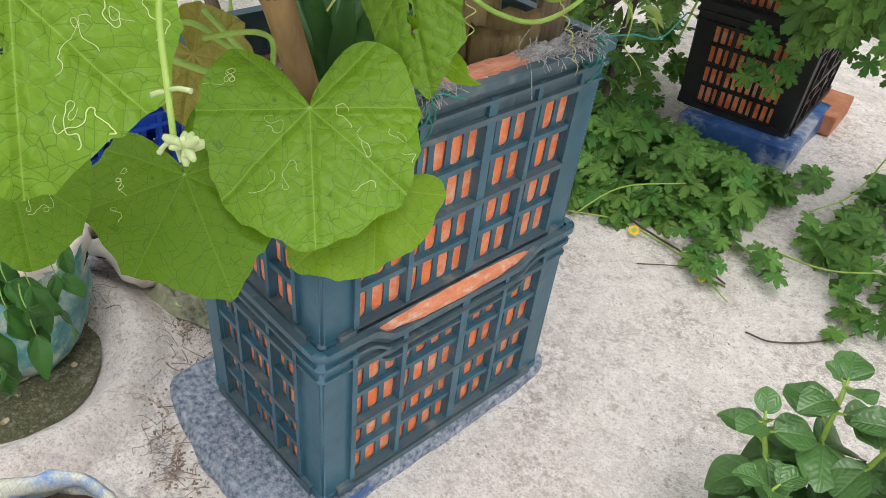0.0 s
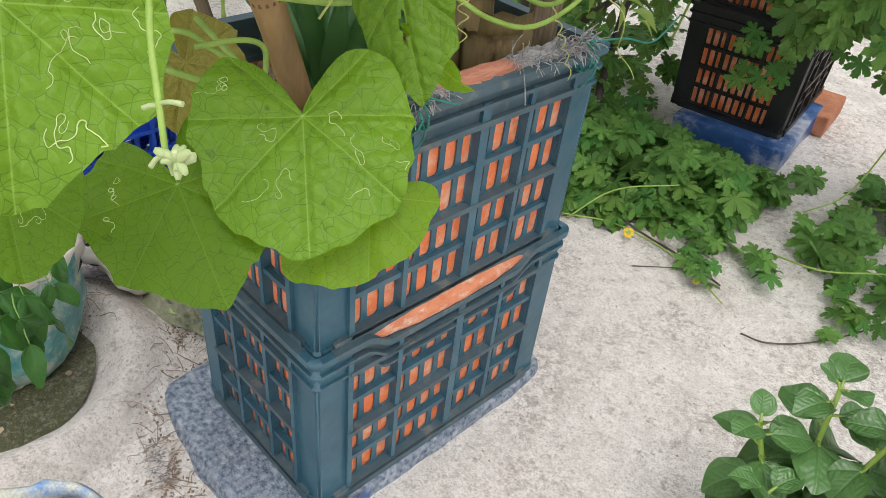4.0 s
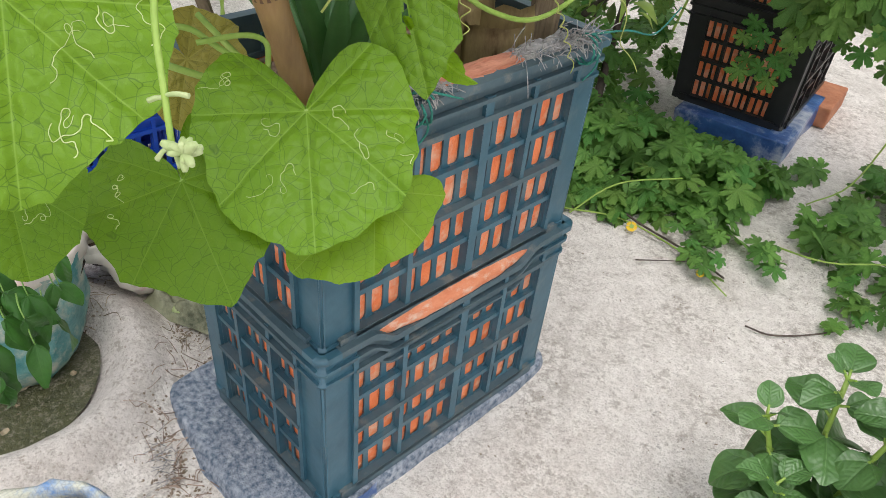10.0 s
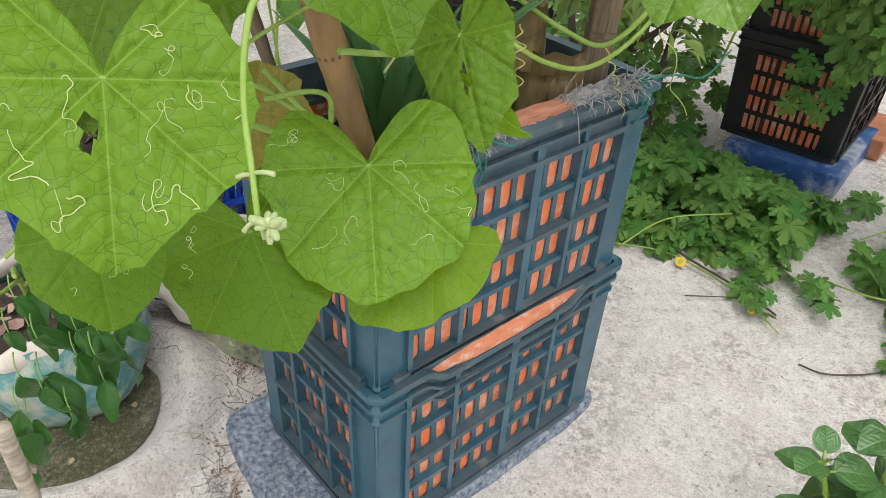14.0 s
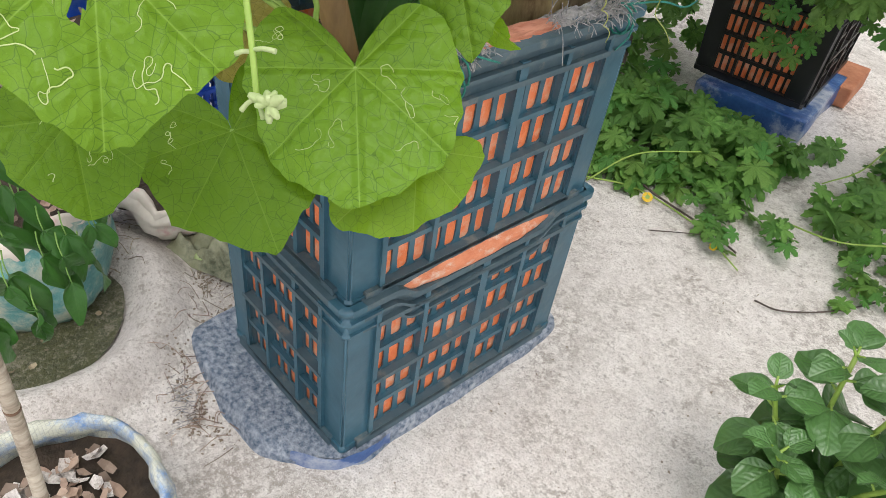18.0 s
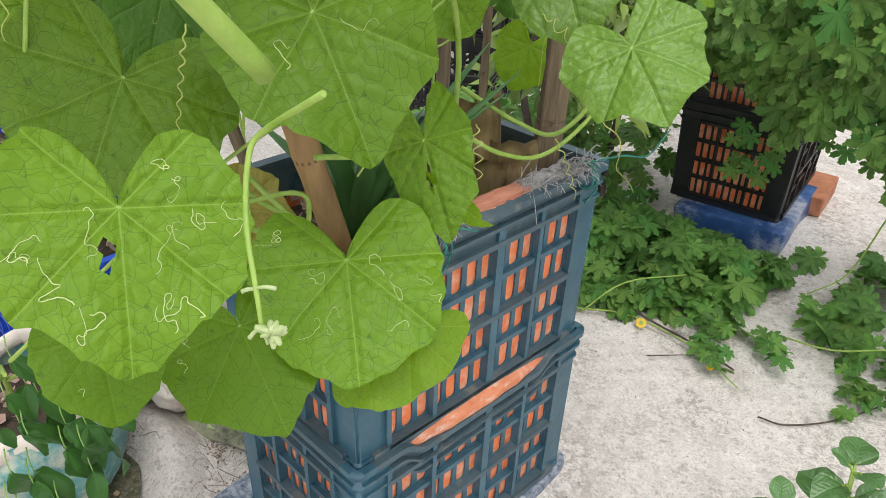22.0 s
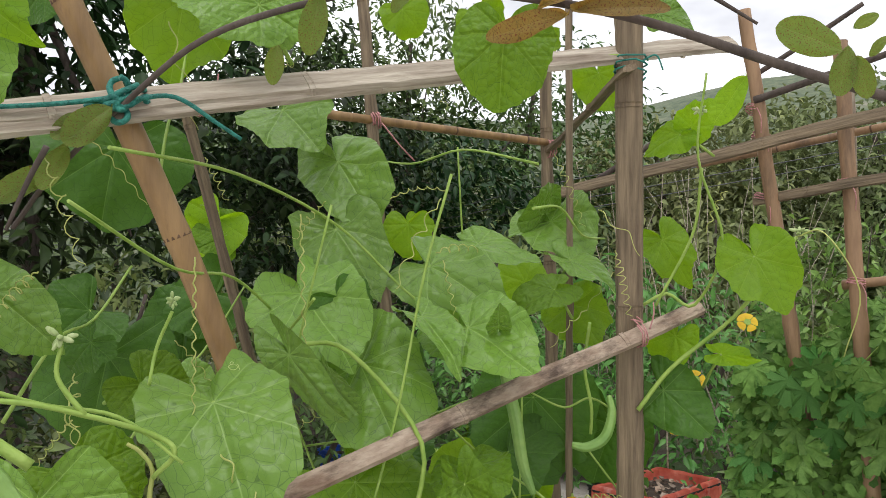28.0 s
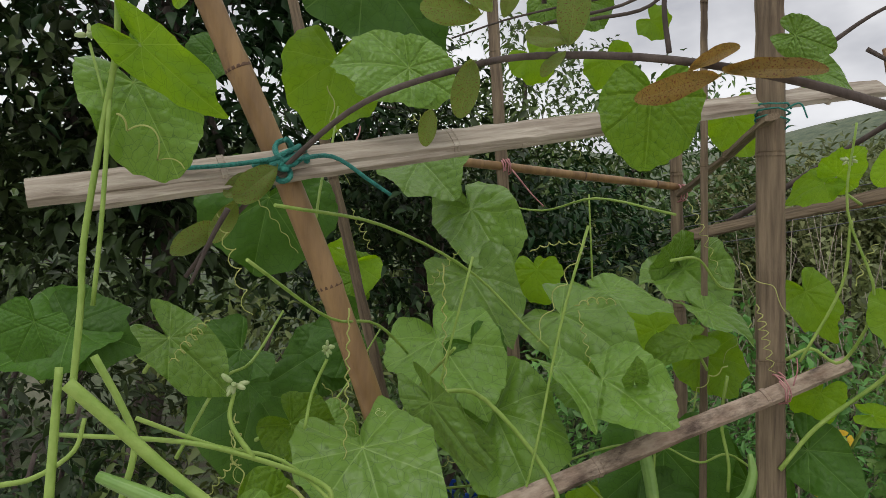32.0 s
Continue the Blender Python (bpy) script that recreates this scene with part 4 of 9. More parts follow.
def build_slab():
    root = thing("plinth", "low concrete plinth wrapped in a faded blue cloth", "plinth", pose(0, 0, 0))
    top = ((-0.37, 0.560), (-0.425, 0.25), (-0.420, -0.015), (-0.385, -0.070), (-0.26, -0.082), (-0.141, -0.086), (-0.072, -0.058), (-0.016, -0.016), (0.008, 0.030), (0.006, 0.12), (0.005, 0.33), (-0.002, 0.545), (-0.10, 0.570))
    foot = ((-0.38, 0.575), (-0.440, 0.25), (-0.432, -0.03), (-0.392, -0.082), (-0.26, -0.102), (-0.130, -0.110), (-0.085, -0.086), (-0.030, -0.030), (0.020, 0.036), (0.012, 0.12), (0.010, 0.33), (0.000, 0.560), (-0.10, 0.580))

    def ring(pts, z):
        loop = glide([(*p, 0) for p in (*pts, pts[0])], 14)[:-1]
        return [Vector((p.x, p.y, z)) for p in loop]
    a, b = ring(top, BASE - 0.004), ring(foot, BASE - 0.044)
    mid = Vector((-0.19, 0.25, 0))
    bm = bmesh.new()
    rows = []
    for k in (0.10, 0.30, 0.50, 0.66, 0.78, 0.87, 0.94, 0.98):
        rows.append([Vector((*(mid.xy + (p.xy - mid.xy) * k), BASE - 0.002)) for p in a])
    for k in (0.0, 0.12, 0.3, 0.5, 0.7, 0.86, 1.0):
        rows.append([p.lerp(q, k) for p, q in zip(a, b)])
    made = []
    for r, row in enumerate(rows):
        line = []
        for p in row:
            q = p + Vector((0, 0, 0))
            out = max(0, r - 5) / 9
            w = noise.noise_vector(Vector((p.x * 16, p.y * 16, r * 0.25)))
            q += Vector((w.x * 0.007 * out, w.y * 0.007 * out, w.z * 0.007 * out))
            if r >= 6:
                q.z = min(q.z, BASE - 0.001) if -0.37 < q.x < 0.01 and q.y > -0.01 else min(q.z, BASE + 0.004)
            else:
                q.z = BASE - 0.001 - 0.002 * abs(w.z)
            line.append(bm.verts.new(q))
        made.append(line)
    n = len(a)
    for p, q in zip(made, made[1:]):
        for k in range(n):
            bm.faces.new((p[k], p[(k + 1) % n], q[(k + 1) % n], q[k]))
    bm.faces.new(made[0])
    bmesh.ops.recalc_face_normals(bm, faces=bm.faces)
    smooth(part("cloth_cover", bm, M_slab_cloth, root))
    bm = bmesh.new()
    rng = random.Random(5)
    for i in range(170):
        u = rng.random()
        c = Vector((-0.425 + 0.20 * u, -0.09 - 0.065 * u, -0.022))
        a0 = c + Vector((rng.gauss(0, 0.010), rng.gauss(0, 0.010), rng.uniform(-0.012, 0.014)))
        d = Vector((rng.gauss(-0.010, 0.016), rng.gauss(-0.014, 0.016), rng.uniform(-0.018, 0.006)))
        tube(bm, [a0, a0 + d * 0.6 + Vector((0, 0, 0.004)), a0 + d], 0.0006, sides=4, steps=2)
    part("frayed_threads", bm, M_fray, root, "loose grey threads along the edge")
    bm = bmesh.new()
    rows = []
    path = [Vector((p.x, p.y, BASE + 0.001)) for p in glide([(-0.062, -0.054, 0), (-0.016, -0.018, 0), (0.012, 0.034, 0), (0.008, 0.105, 0)], 6)]
    for i in range(19):
        u = i / 18
        row = []
        for k in range(7):
            v = k / 6
            p = path[i].lerp(Vector((0.004 * math.sin(u * 7), -0.004, BASE - 0.044)) + Vector((path[i].x * 1.1, path[i].y * 1.05, 0)), v)
            p += noise.noise_vector(p * 34) * 0.004 + Vector((0.003, -0.004, 0.003))
            row.append(bm.verts.new(p))
        rows.append(row)
    for p, q in zip(rows, rows[1:]):
        for k in range(6):
            bm.faces.new((p[k], q[k], q[k + 1], p[k + 1]))
    smooth(part("blue_patch", bm, M_bluefilm, root, "crumpled blue plastic at the corner"))
    return root


build_slab()
lower_crate = crate("crate", "blue-grey plastic crate under another, with orange lining", pose(0, 0, BASE), L, W, H, M_crate, M_crate_dirt, group="stacked crates", dip=True, taper=0.005)
upper_crate = crate("crate", "blue-grey plastic crate on top, full of soil and gourd vines", pose(0, 0, BASE + H - 0.010), L, W, H, M_crate, M_crate_dirt, group="stacked crates", dip=False, taper=0.007)
liner("lining", "orange plastic sheet lining the lower crate", pose(0, 0, BASE + 0.006), L, W, 0.004, H - 0.012, M_orange, seed=1)
liner("lining", "orange plastic sheet lining the upper crate", pose(0, 0, BASE + H - 0.004), L, W, 0.004, H - 0.072, M_orange, seed=9)
TOP = BASE + 2 * H - 0.010


def build_soil():
    root = thing("soil_bed", "dark soil with dry leaf litter in the crate", "soil", pose(-W / 2, L / 2, TOP - 0.08))
    bm = bmesh.new()
    bmesh.ops.create_grid(bm, x_segments=40, y_segments=56, size=0.5)
    for v in bm.verts:
        v.co = Vector((v.co.x * (W - 0.05), v.co.y * (L - 0.05), 0.012 * noise.noise(Vector((v.co.x * 9, v.co.y * 9, 2))) + 0.005 * noise.noise(Vector((v.co.x * 40, v.co.y * 40, 2)))))
    smooth(part("soil", bm, M_soil, root))
    chips(root, 0.15, 0.24, 0.004, 260, 3)
    return root


def chips(root, hx, hy, z, count, seed, material=None, size=(0.010, 0.026)):
    """Dry leaf scraps and husks, each a curled flake, as one heap."""
    rng = random.Random(seed)
    bm = bmesh.new()
    for _ in range(count):
        s = rng.uniform(*size)
        M = Matrix.LocRotScale((rng.uniform(-hx, hx), rng.uniform(-hy, hy), z + rng.uniform(0.0, 0.012)), Euler((rng.uniform(-0.7, 0.7), rng.uniform(-0.7, 0.7), rng.uniform(0, 6.3))), (s, s * rng.uniform(0.45, 0.9), s))
        vs = [bm.verts.new(M @ Vector(p)) for p in ((-0.5, -0.35, 0.1), (0, -0.5, 0), (0.5, -0.3, 0.12), (0.55, 0.3, 0.15), (0, 0.5, 0.02), (-0.5, 0.35, 0.12), (0, 0, -0.12))]
        for k in range(6):
            bm.faces.new((vs[k], vs[(k + 1) % 6], vs[6]))
    return tagged(part("litter", bm, material or M_litter, root), kind="stuff")


build_soil()

# ---- bamboo frame over the crates ----
def cane(label, a, b, r0, r1, material=None, name="bamboo_pole", every=0.24):
    a, b = Vector(a), Vector(b)
    n = max(int((b - a).length / 0.03), 4)
    bm = bmesh.new()
    line = [a.lerp(b, i / n) + Vector((noise.noise(Vector((i * 0.12, a.x, 1))), noise.noise(Vector((i * 0.12, a.x, 5))), 0)) * 0.005 for i in range(n + 1)]
    tube(bm, line, r0, r1, sides=14, straight=True, knots=0.09, every=every)
    root = thing(name, label, "bamboo pole")
    strip = smooth(part("cane", bm, material or M_bamboo, root))
    nodes(strip, line, r0, r1, every)
    return root


def nodes(strip, line, r0, r1, every):
    """Dark raised rings where the cane is jointed."""
    run, total = 0.0, sum((b - a).length for a, b in zip(line, line[1:]))
    nxt = every
    for a, b in zip(line, line[1:]):
        step = (b - a).length
        while run + step >= nxt:
            c = a.lerp(b, (nxt - run) / step)
            d = (b - a).normalized()
            r = (r0 + (r1 - r0) * nxt / total) * 1.075
            bm = bmesh.new()
            tube(bm, [c - d * 0.0022, c - d * 0.0008, c + d * 0.0008, c + d * 0.0022], r, sides=14, straight=True)
            smooth(part("node", bm, M_node, strip))
            nxt += every
        run += step


def lath(label, a, b, wide, deep, face, seed, material=None, name="bamboo_stake"):
    bm = bmesh.new()
    stake(bm, a, b, wide, deep, face, seed)
    root = thing(name, label, "bamboo stake")
    a, b = Vector(a), Vector(b)
    d = (b - a).normalized()
    along = Matrix.Translation(a) @ d.to_track_quat('Z' if material is None else 'Y', 'X').to_matrix().to_4x4()
    bm.transform(along.inverted())
    strip = part("lath", bm, material or M_split, root)
    strip.matrix_basis = along
    n = int((b - a).length / 0.33)
    for k in range(n):
        c = a.lerp(b, (k + 0.35 + 0.3 * ((seed * 0.37 + k * 0.61) % 1.0)) / n)
        bm = bmesh.new()
        stake(bm, c - d * 0.004, c + d * 0.004, wide * 1.03, deep * 1.22, face, seed + k)
        bm.transform(along.inverted())
        part("joint", bm, material or M_split, strip)
    return root


TIE, KNOT = Vector((0.018, -0.385, 1.842)), Vector((-0.012, -0.205, 1.400))
POLE = glide([(-0.075, 0.080, 0.56), (0.001, -0.257, 1.553), (0.033, -0.514, 2.123), (0.055, -0.66, 2.45)], 12)


def curved_cane(label, line, r0, r1):
    bm = bmesh.new()
    tube(bm, line, r0, r1, sides=16, straight=True, knots=0.10, every=0.30)
    root = thing("bamboo_pole", label, "bamboo pole")
    strip = smooth(part("cane", bm, M_bamboo, root))
    nodes(strip, line, r0, r1, 0.30)
    return root


pole = curved_cane("reddish-brown bamboo pole leaning out of the crate", [q for a, b in zip(POLE, POLE[1:]) for q in (a, a.lerp(b, 0.33), a.lerp(b, 0.66))], 0.0175, 0.016)
post = lath("weathered flat bamboo post standing in the crate", (-0.082, 0.477, 0.58), (0.072, 0.409, 2.55), 0.047, 0.018, (0.75, -0.6, 0), 1)
thin_post = lath("thin dark cane upright in the crate", (-0.200, 0.437, 0.60), (-0.175, 0.478, 2.5), 0.014, 0.011, (0.7, -0.7, 0), 2)
lean_post = lath("slim grey split cane leaning among the leaves", (-0.375, 0.25, 0.05), (-0.430, -0.345, 2.46), 0.020, 0.012, (0.7, -0.7, 0), 14)
back_post = lath("tall weathered bamboo post behind the crate", (-0.50, 0.64, 0.0), (-0.512, 0.665, 2.22), 0.030, 0.016, (0.7, -0.7, 0), 3)
side_post = lath("slim split bamboo upright leaning slightly", (-0.40, 0.26, 0.0), (-0.53, 0.17, 2.45), 0.026, 0.014, (0.7, -0.7, 0), 4)
top_rail = lath("pale split bamboo rail tied across the frame", (0.050, -0.665, 1.786), (0.005, 0.72, 2.075), 0.042, 0.014, (0.75, -0.3, 0.55), 5, M_split_pale)
under_rail = lath("pale split bamboo strip doubled under the rail", (0.062, -0.60, 1.778), (0.018, 0.20, 1.958), 0.024, 0.010, (0.75, -0.3, 0.4), 15, M_split_pale)
low_rail = lath("stained split bamboo rail tied low across the frame", (0.031, -0.500, 1.274), (0.009, 0.600, 1.573), 0.030, 0.014, (0.75, -0.4, 0.5), 6, M_split_dark)
cross_bar = lath("short dark cane tied between two uprights", (-0.31, 0.49, 1.09), (-0.010, 0.440, 1.140), 0.024, 0.014, (0.6, -0.6, 0.5), 7)
back_bar = cane("slender brown bamboo bar across the back", (-0.50, 0.0, 1.985), (-0.51, 0.70, 1.965), 0.010, 0.009, every=0.2)
corner_bar = lath("short grey split cane between the posts", (-0.53, 0.68, 1.945), (0.060, 0.40, 1.975), 0.026, 0.012, (0.5, -0.5, 0.8), 8)


# ---- gourd vine: leaves ----
vine = thing("gourd_vine", "lush climbing gourd vine with broad heart-shaped leaves", "vine", pose(0, 0, 0))
leaf(vine, (0.147, -0.312, 0.951), (0.066, -0.036, -0.090), (0.755, -0.191, 0.627), 1.05, 0.10, 0.04, 1, M_leaf, trails=9, label="large mid-green leaf with winding insect trails", hole=((2, 3, 62, 69), (3, 4, 63, 66)))
stalk(vine, ((0.147, -0.312, 0.951), (0.114, -0.300, 0.934), (0.062, -0.280, 0.895)), 0.0022, 0.003)
leaf(vine, (0.086, -0.068, 0.783), (0.095, -0.061, -0.082), (0.462, -0.371, 0.806), 0.98, 0.12, 0.05, 2, M_leaf, trails=7, label="large mid-green leaf with winding insect trails")
stalk(vine, ((0.086, -0.068, 0.783), (0.057, -0.047, 0.756), (0.011, -0.015, 0.704)), 0.0022, 0.003)
leaf(vine, (0.041, -0.176, 0.725), (0.103, -0.018, -0.061), (0.439, -0.333, 0.834), 1.02, 0.15, 0.00, 3, M_leaf_mid, trails=2)
stalk(vine, ((0.041, -0.176, 0.725), (0.009, -0.164, 0.696), (-0.043, -0.145, 0.638)), 0.0022, 0.003)
leaf(vine, (0.153, -0.040, 0.719), (-0.004, -0.098, -0.056), (0.619, -0.414, 0.668), 0.75, 0.10, 0.00, 4, M_leaf_sun, trails=1)
stalk(vine, ((0.153, -0.040, 0.719), (0.138, -0.008, 0.694), (0.115, 0.043, 0.643)), 0.0022, 0.003)
leaf(vine, (0.049, -0.317, 0.786), (0.048, -0.015, -0.069), (0.785, -0.188, 0.591), 0.86, 0.10, 0.00, 5, M_leaf_mid, trails=3)
stalk(vine, ((0.049, -0.317, 0.786), (0.016, -0.308, 0.770), (-0.038, -0.293, 0.735)), 0.0022, 0.003)
leaf(vine, (0.082, 0.046, 0.888), (0.063, -0.025, -0.091), (0.343, -0.817, 0.464), 0.62, 0.20, -0.10, 6, M_leaf, label="narrow folded leaf with a bitten hole", hole=((3, 4, 58, 65), (2, 3, 60, 63), (4, 5, 61, 63)))
stalk(vine, ((0.082, 0.046, 0.888), (0.054, 0.067, 0.873), (0.009, 0.101, 0.839)), 0.0022, 0.003)
leaf(vine, (0.094, 0.066, 0.821), (0.052, 0.024, -0.036), (0.340, -0.931, -0.132), 0.42, 0.20, 0.20, 7, M_leaf_sun)
stalk(vine, ((0.094, 0.066, 0.821), (0.060, 0.074, 0.802), (0.005, 0.086, 0.762)), 0.0022, 0.003)
leaf(vine, (-0.182, -0.048, 0.732), (0.082, 0.016, -0.057), (0.559, -0.498, 0.663), 0.90, 0.20, 0.10, 8, M_leaf_old, label="yellowing old leaf")
leaf(vine, (0.061, -0.076, 1.038), (0.108, -0.024, -0.092), (0.479, -0.529, 0.900), 0.95, 0.12, 0.05, 9, M_leaf, trails=2)
stalk(vine, ((0.061, -0.076, 1.038), (0.030, -0.059, 1.015), (-0.019, -0.031, 0.969)), 0.0022, 0.003)
leaf(vine, (-0.017, -0.080, 1.184), (0.078, 0.015, -0.101), (0.592, -0.723, 0.556), 0.98, 0.12, 0.05, 10, M_leaf, trails=6)
stalk(vine, ((-0.017, -0.080, 1.184), (-0.049, -0.068, 1.172), (-0.100, -0.049, 1.142)), 0.0022, 0.003)
leaf(vine, (-0.059, -0.211, 0.974), (0.053, -0.076, -0.082), (0.742, -0.175, 0.847), 1.15, 0.10, 0.05, 11, M_leaf)
stalk(vine, ((-0.059, -0.211, 0.974), (-0.089, -0.191, 0.953), (-0.136, -0.160, 0.910)), 0.0022, 0.003)
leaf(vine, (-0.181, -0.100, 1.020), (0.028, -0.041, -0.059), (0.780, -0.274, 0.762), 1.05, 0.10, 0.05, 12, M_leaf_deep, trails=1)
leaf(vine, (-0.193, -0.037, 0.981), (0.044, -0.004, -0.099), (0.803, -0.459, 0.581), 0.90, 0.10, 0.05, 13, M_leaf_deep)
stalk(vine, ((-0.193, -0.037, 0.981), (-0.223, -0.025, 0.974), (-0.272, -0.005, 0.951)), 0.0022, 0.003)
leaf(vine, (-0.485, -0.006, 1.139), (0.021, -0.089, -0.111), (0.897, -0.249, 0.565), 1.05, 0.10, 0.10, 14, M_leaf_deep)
stalk(vine, ((-0.485, -0.006, 1.139), (-0.511, 0.015, 1.128), (-0.553, 0.050, 1.100)), 0.0022, 0.003)
leaf(vine, (0.015, 0.341, 1.046), (0.063, -0.020, -0.101), (0.354, -0.851, 0.587), 0.90, 0.10, 0.10, 15, M_leaf_pale)
stalk(vine, ((0.015, 0.341, 1.046), (-0.010, 0.364, 1.035), (-0.050, 0.401, 1.006)), 0.0022, 0.003)
leaf(vine, (0.171, 0.290, 0.966), (0.080, -0.033, -0.058), (0.179, -0.729, 0.860), 1.05, 0.15, 0.08, 16, M_leaf_pale)
stalk(vine, ((0.171, 0.290, 0.966), (0.148, 0.316, 0.942), (0.110, 0.358, 0.894)), 0.0022, 0.003)
leaf(vine, (0.061, 0.442, 1.119), (0.041, -0.004, -0.067), (0.448, -0.834, 0.523), 0.95, 0.10, 0.10, 17, M_leaf_sun)
stalk(vine, ((0.061, 0.442, 1.119), (0.037, 0.464, 1.111), (-0.002, 0.500, 1.088)), 0.0022, 0.003)
leaf(vine, (0.074, 0.509, 1.204), (0.103, 0.005, -0.049), (-0.004, -0.994, 0.095), 0.62, 0.15, 0.00, 18, M_leaf_pale)
leaf(vine, (0.100, 0.471, 1.026), (0.070, 0.002, -0.019), (0.234, -0.589, 0.974), 0.59, 0.15, 0.10, 19, M_leaf_sun)
stalk(vine, ((0.100, 0.471, 1.026), (0.073, 0.493, 1.003), (0.029, 0.529, 0.954)), 0.0022, 0.003)
leaf(vine, (-0.374, 0.452, 1.077), (0.076, 0.068, -0.031), (0.695, -0.695, 0.386), 1.15, 0.10, 0.10, 20, M_leaf_deep)
leaf(vine, (-0.092, 0.123, 1.180), (0.052, 0.078, -0.125), (0.933, -0.294, 0.408), 0.86, 0.10, 0.10, 21, M_leaf_pale)
stalk(vine, ((-0.092, 0.123, 1.180), (-0.121, 0.125, 1.179), (-0.168, 0.127, 1.166)), 0.0022, 0.003)
leaf(vine, (-0.074, 0.176, 1.081), (0.116, 0.053, -0.039), (0.469, -0.485, 0.938), 0.50, 0.15, 0.20, 22, M_leaf_pale)
leaf(vine, (-0.051, 0.148, 1.063), (0.079, 0.036, -0.093), (0.670, -0.675, 0.508), 0.80, 0.10, 0.10, 23, M_leaf)
stalk(vine, ((-0.051, 0.148, 1.063), (-0.083, 0.158, 1.053), (-0.135, 0.174, 1.026)), 0.0022, 0.003)
leaf(vine, (-0.256, 0.067, 1.255), (0.043, 0.044, -0.094), (0.824, -0.555, 0.312), 1.10, 0.10, 0.00, 24, M_leaf_deep)
leaf(vine, (-0.489, 0.418, 1.184), (-0.043, -0.080, -0.105), (0.789, -0.600, 0.333), 1.00, 0.10, 0.00, 25, M_leaf_sun)
stalk(vine, ((-0.489, 0.418, 1.184), (-0.501, 0.448, 1.178), (-0.520, 0.495, 1.159)), 0.0022, 0.003)
leaf(vine, (-0.406, 0.513, 1.187), (-0.025, -0.037, -0.061), (0.726, -0.678, 0.316), 1.00, 0.10, 0.00, 26, M_leaf_sun)
leaf(vine, (-0.273, -0.072, 1.228), (-0.005, -0.026, -0.050), (0.901, -0.416, 0.321), 1.10, 0.10, 0.00, 27, M_leaf_sun)
stalk(vine, ((-0.273, -0.072, 1.228), (-0.293, -0.050, 1.226), (-0.325, -0.015, 1.213)), 0.0022, 0.003)
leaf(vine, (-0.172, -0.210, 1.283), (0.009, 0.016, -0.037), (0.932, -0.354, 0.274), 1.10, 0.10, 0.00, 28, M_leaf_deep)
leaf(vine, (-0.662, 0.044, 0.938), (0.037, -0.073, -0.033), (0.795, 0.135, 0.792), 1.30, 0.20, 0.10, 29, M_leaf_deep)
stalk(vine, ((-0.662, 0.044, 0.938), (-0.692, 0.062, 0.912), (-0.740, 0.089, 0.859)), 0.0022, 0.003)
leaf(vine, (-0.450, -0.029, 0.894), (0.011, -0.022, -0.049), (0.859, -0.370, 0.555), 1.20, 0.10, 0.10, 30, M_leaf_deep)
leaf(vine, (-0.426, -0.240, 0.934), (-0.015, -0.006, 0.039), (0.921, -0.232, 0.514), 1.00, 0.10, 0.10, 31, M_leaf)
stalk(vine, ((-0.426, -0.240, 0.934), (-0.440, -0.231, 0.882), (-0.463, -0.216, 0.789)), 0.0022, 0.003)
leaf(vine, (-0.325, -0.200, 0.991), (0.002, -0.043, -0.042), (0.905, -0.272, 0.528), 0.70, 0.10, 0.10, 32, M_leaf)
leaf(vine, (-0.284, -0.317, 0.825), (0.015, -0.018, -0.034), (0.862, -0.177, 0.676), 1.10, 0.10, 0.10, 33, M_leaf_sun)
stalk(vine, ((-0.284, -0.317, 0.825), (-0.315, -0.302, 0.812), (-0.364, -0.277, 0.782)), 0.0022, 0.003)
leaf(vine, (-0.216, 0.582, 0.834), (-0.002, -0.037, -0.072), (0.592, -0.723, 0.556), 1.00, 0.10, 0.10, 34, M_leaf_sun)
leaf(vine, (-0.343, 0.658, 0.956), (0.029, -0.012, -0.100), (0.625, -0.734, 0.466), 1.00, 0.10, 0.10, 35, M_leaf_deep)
stalk(vine, ((-0.343, 0.658, 0.956), (-0.366, 0.679, 0.952), (-0.402, 0.713, 0.935)), 0.0022, 0.003)
leaf(vine, (0.265, -0.474, 1.449), (0.018, -0.001, -0.089), (0.953, -0.232, 0.646), 1.01, 0.10, 0.05, 36, M_leaf_pale)
stalk(vine, ((0.265, -0.474, 1.449), (0.236, -0.468, 1.448), (0.190, -0.458, 1.435)), 0.0022, 0.003)
leaf(vine, (0.114, -0.294, 1.497), (0.143, 0.006, -0.103), (0.784, -0.478, 1.646), 0.62, 0.15, 0.08, 37, M_leaf_pale, trails=1, label="large mid-green leaf with winding insect trails")
stalk(vine, ((0.114, -0.294, 1.497), (0.081, -0.287, 1.487), (0.028, -0.277, 1.461)), 0.0022, 0.003)
leaf(vine, (-0.179, -0.087, 1.613), (0.140, 0.024, -0.091), (0.717, -0.681, 1.399), 0.74, 0.15, 0.10, 38, M_leaf_pale)
stalk(vine, ((-0.179, -0.087, 1.613), (-0.211, -0.082, 1.605), (-0.262, -0.073, 1.583)), 0.0022, 0.003)
leaf(vine, (-0.080, -0.087, 1.497), (0.042, 0.026, -0.064), (0.151, -0.946, 0.163), 0.47, 0.20, 0.20, 39, M_leaf_pale)
stalk(vine, ((-0.080, -0.087, 1.497), (-0.111, -0.079, 1.490), (-0.161, -0.067, 1.469)), 0.0022, 0.003)
leaf(vine, (-0.117, -0.015, 1.501), (0.143, -0.005, -0.106), (0.532, -0.836, 1.387), 0.71, 0.20, 0.15, 40, M_leaf_pale)
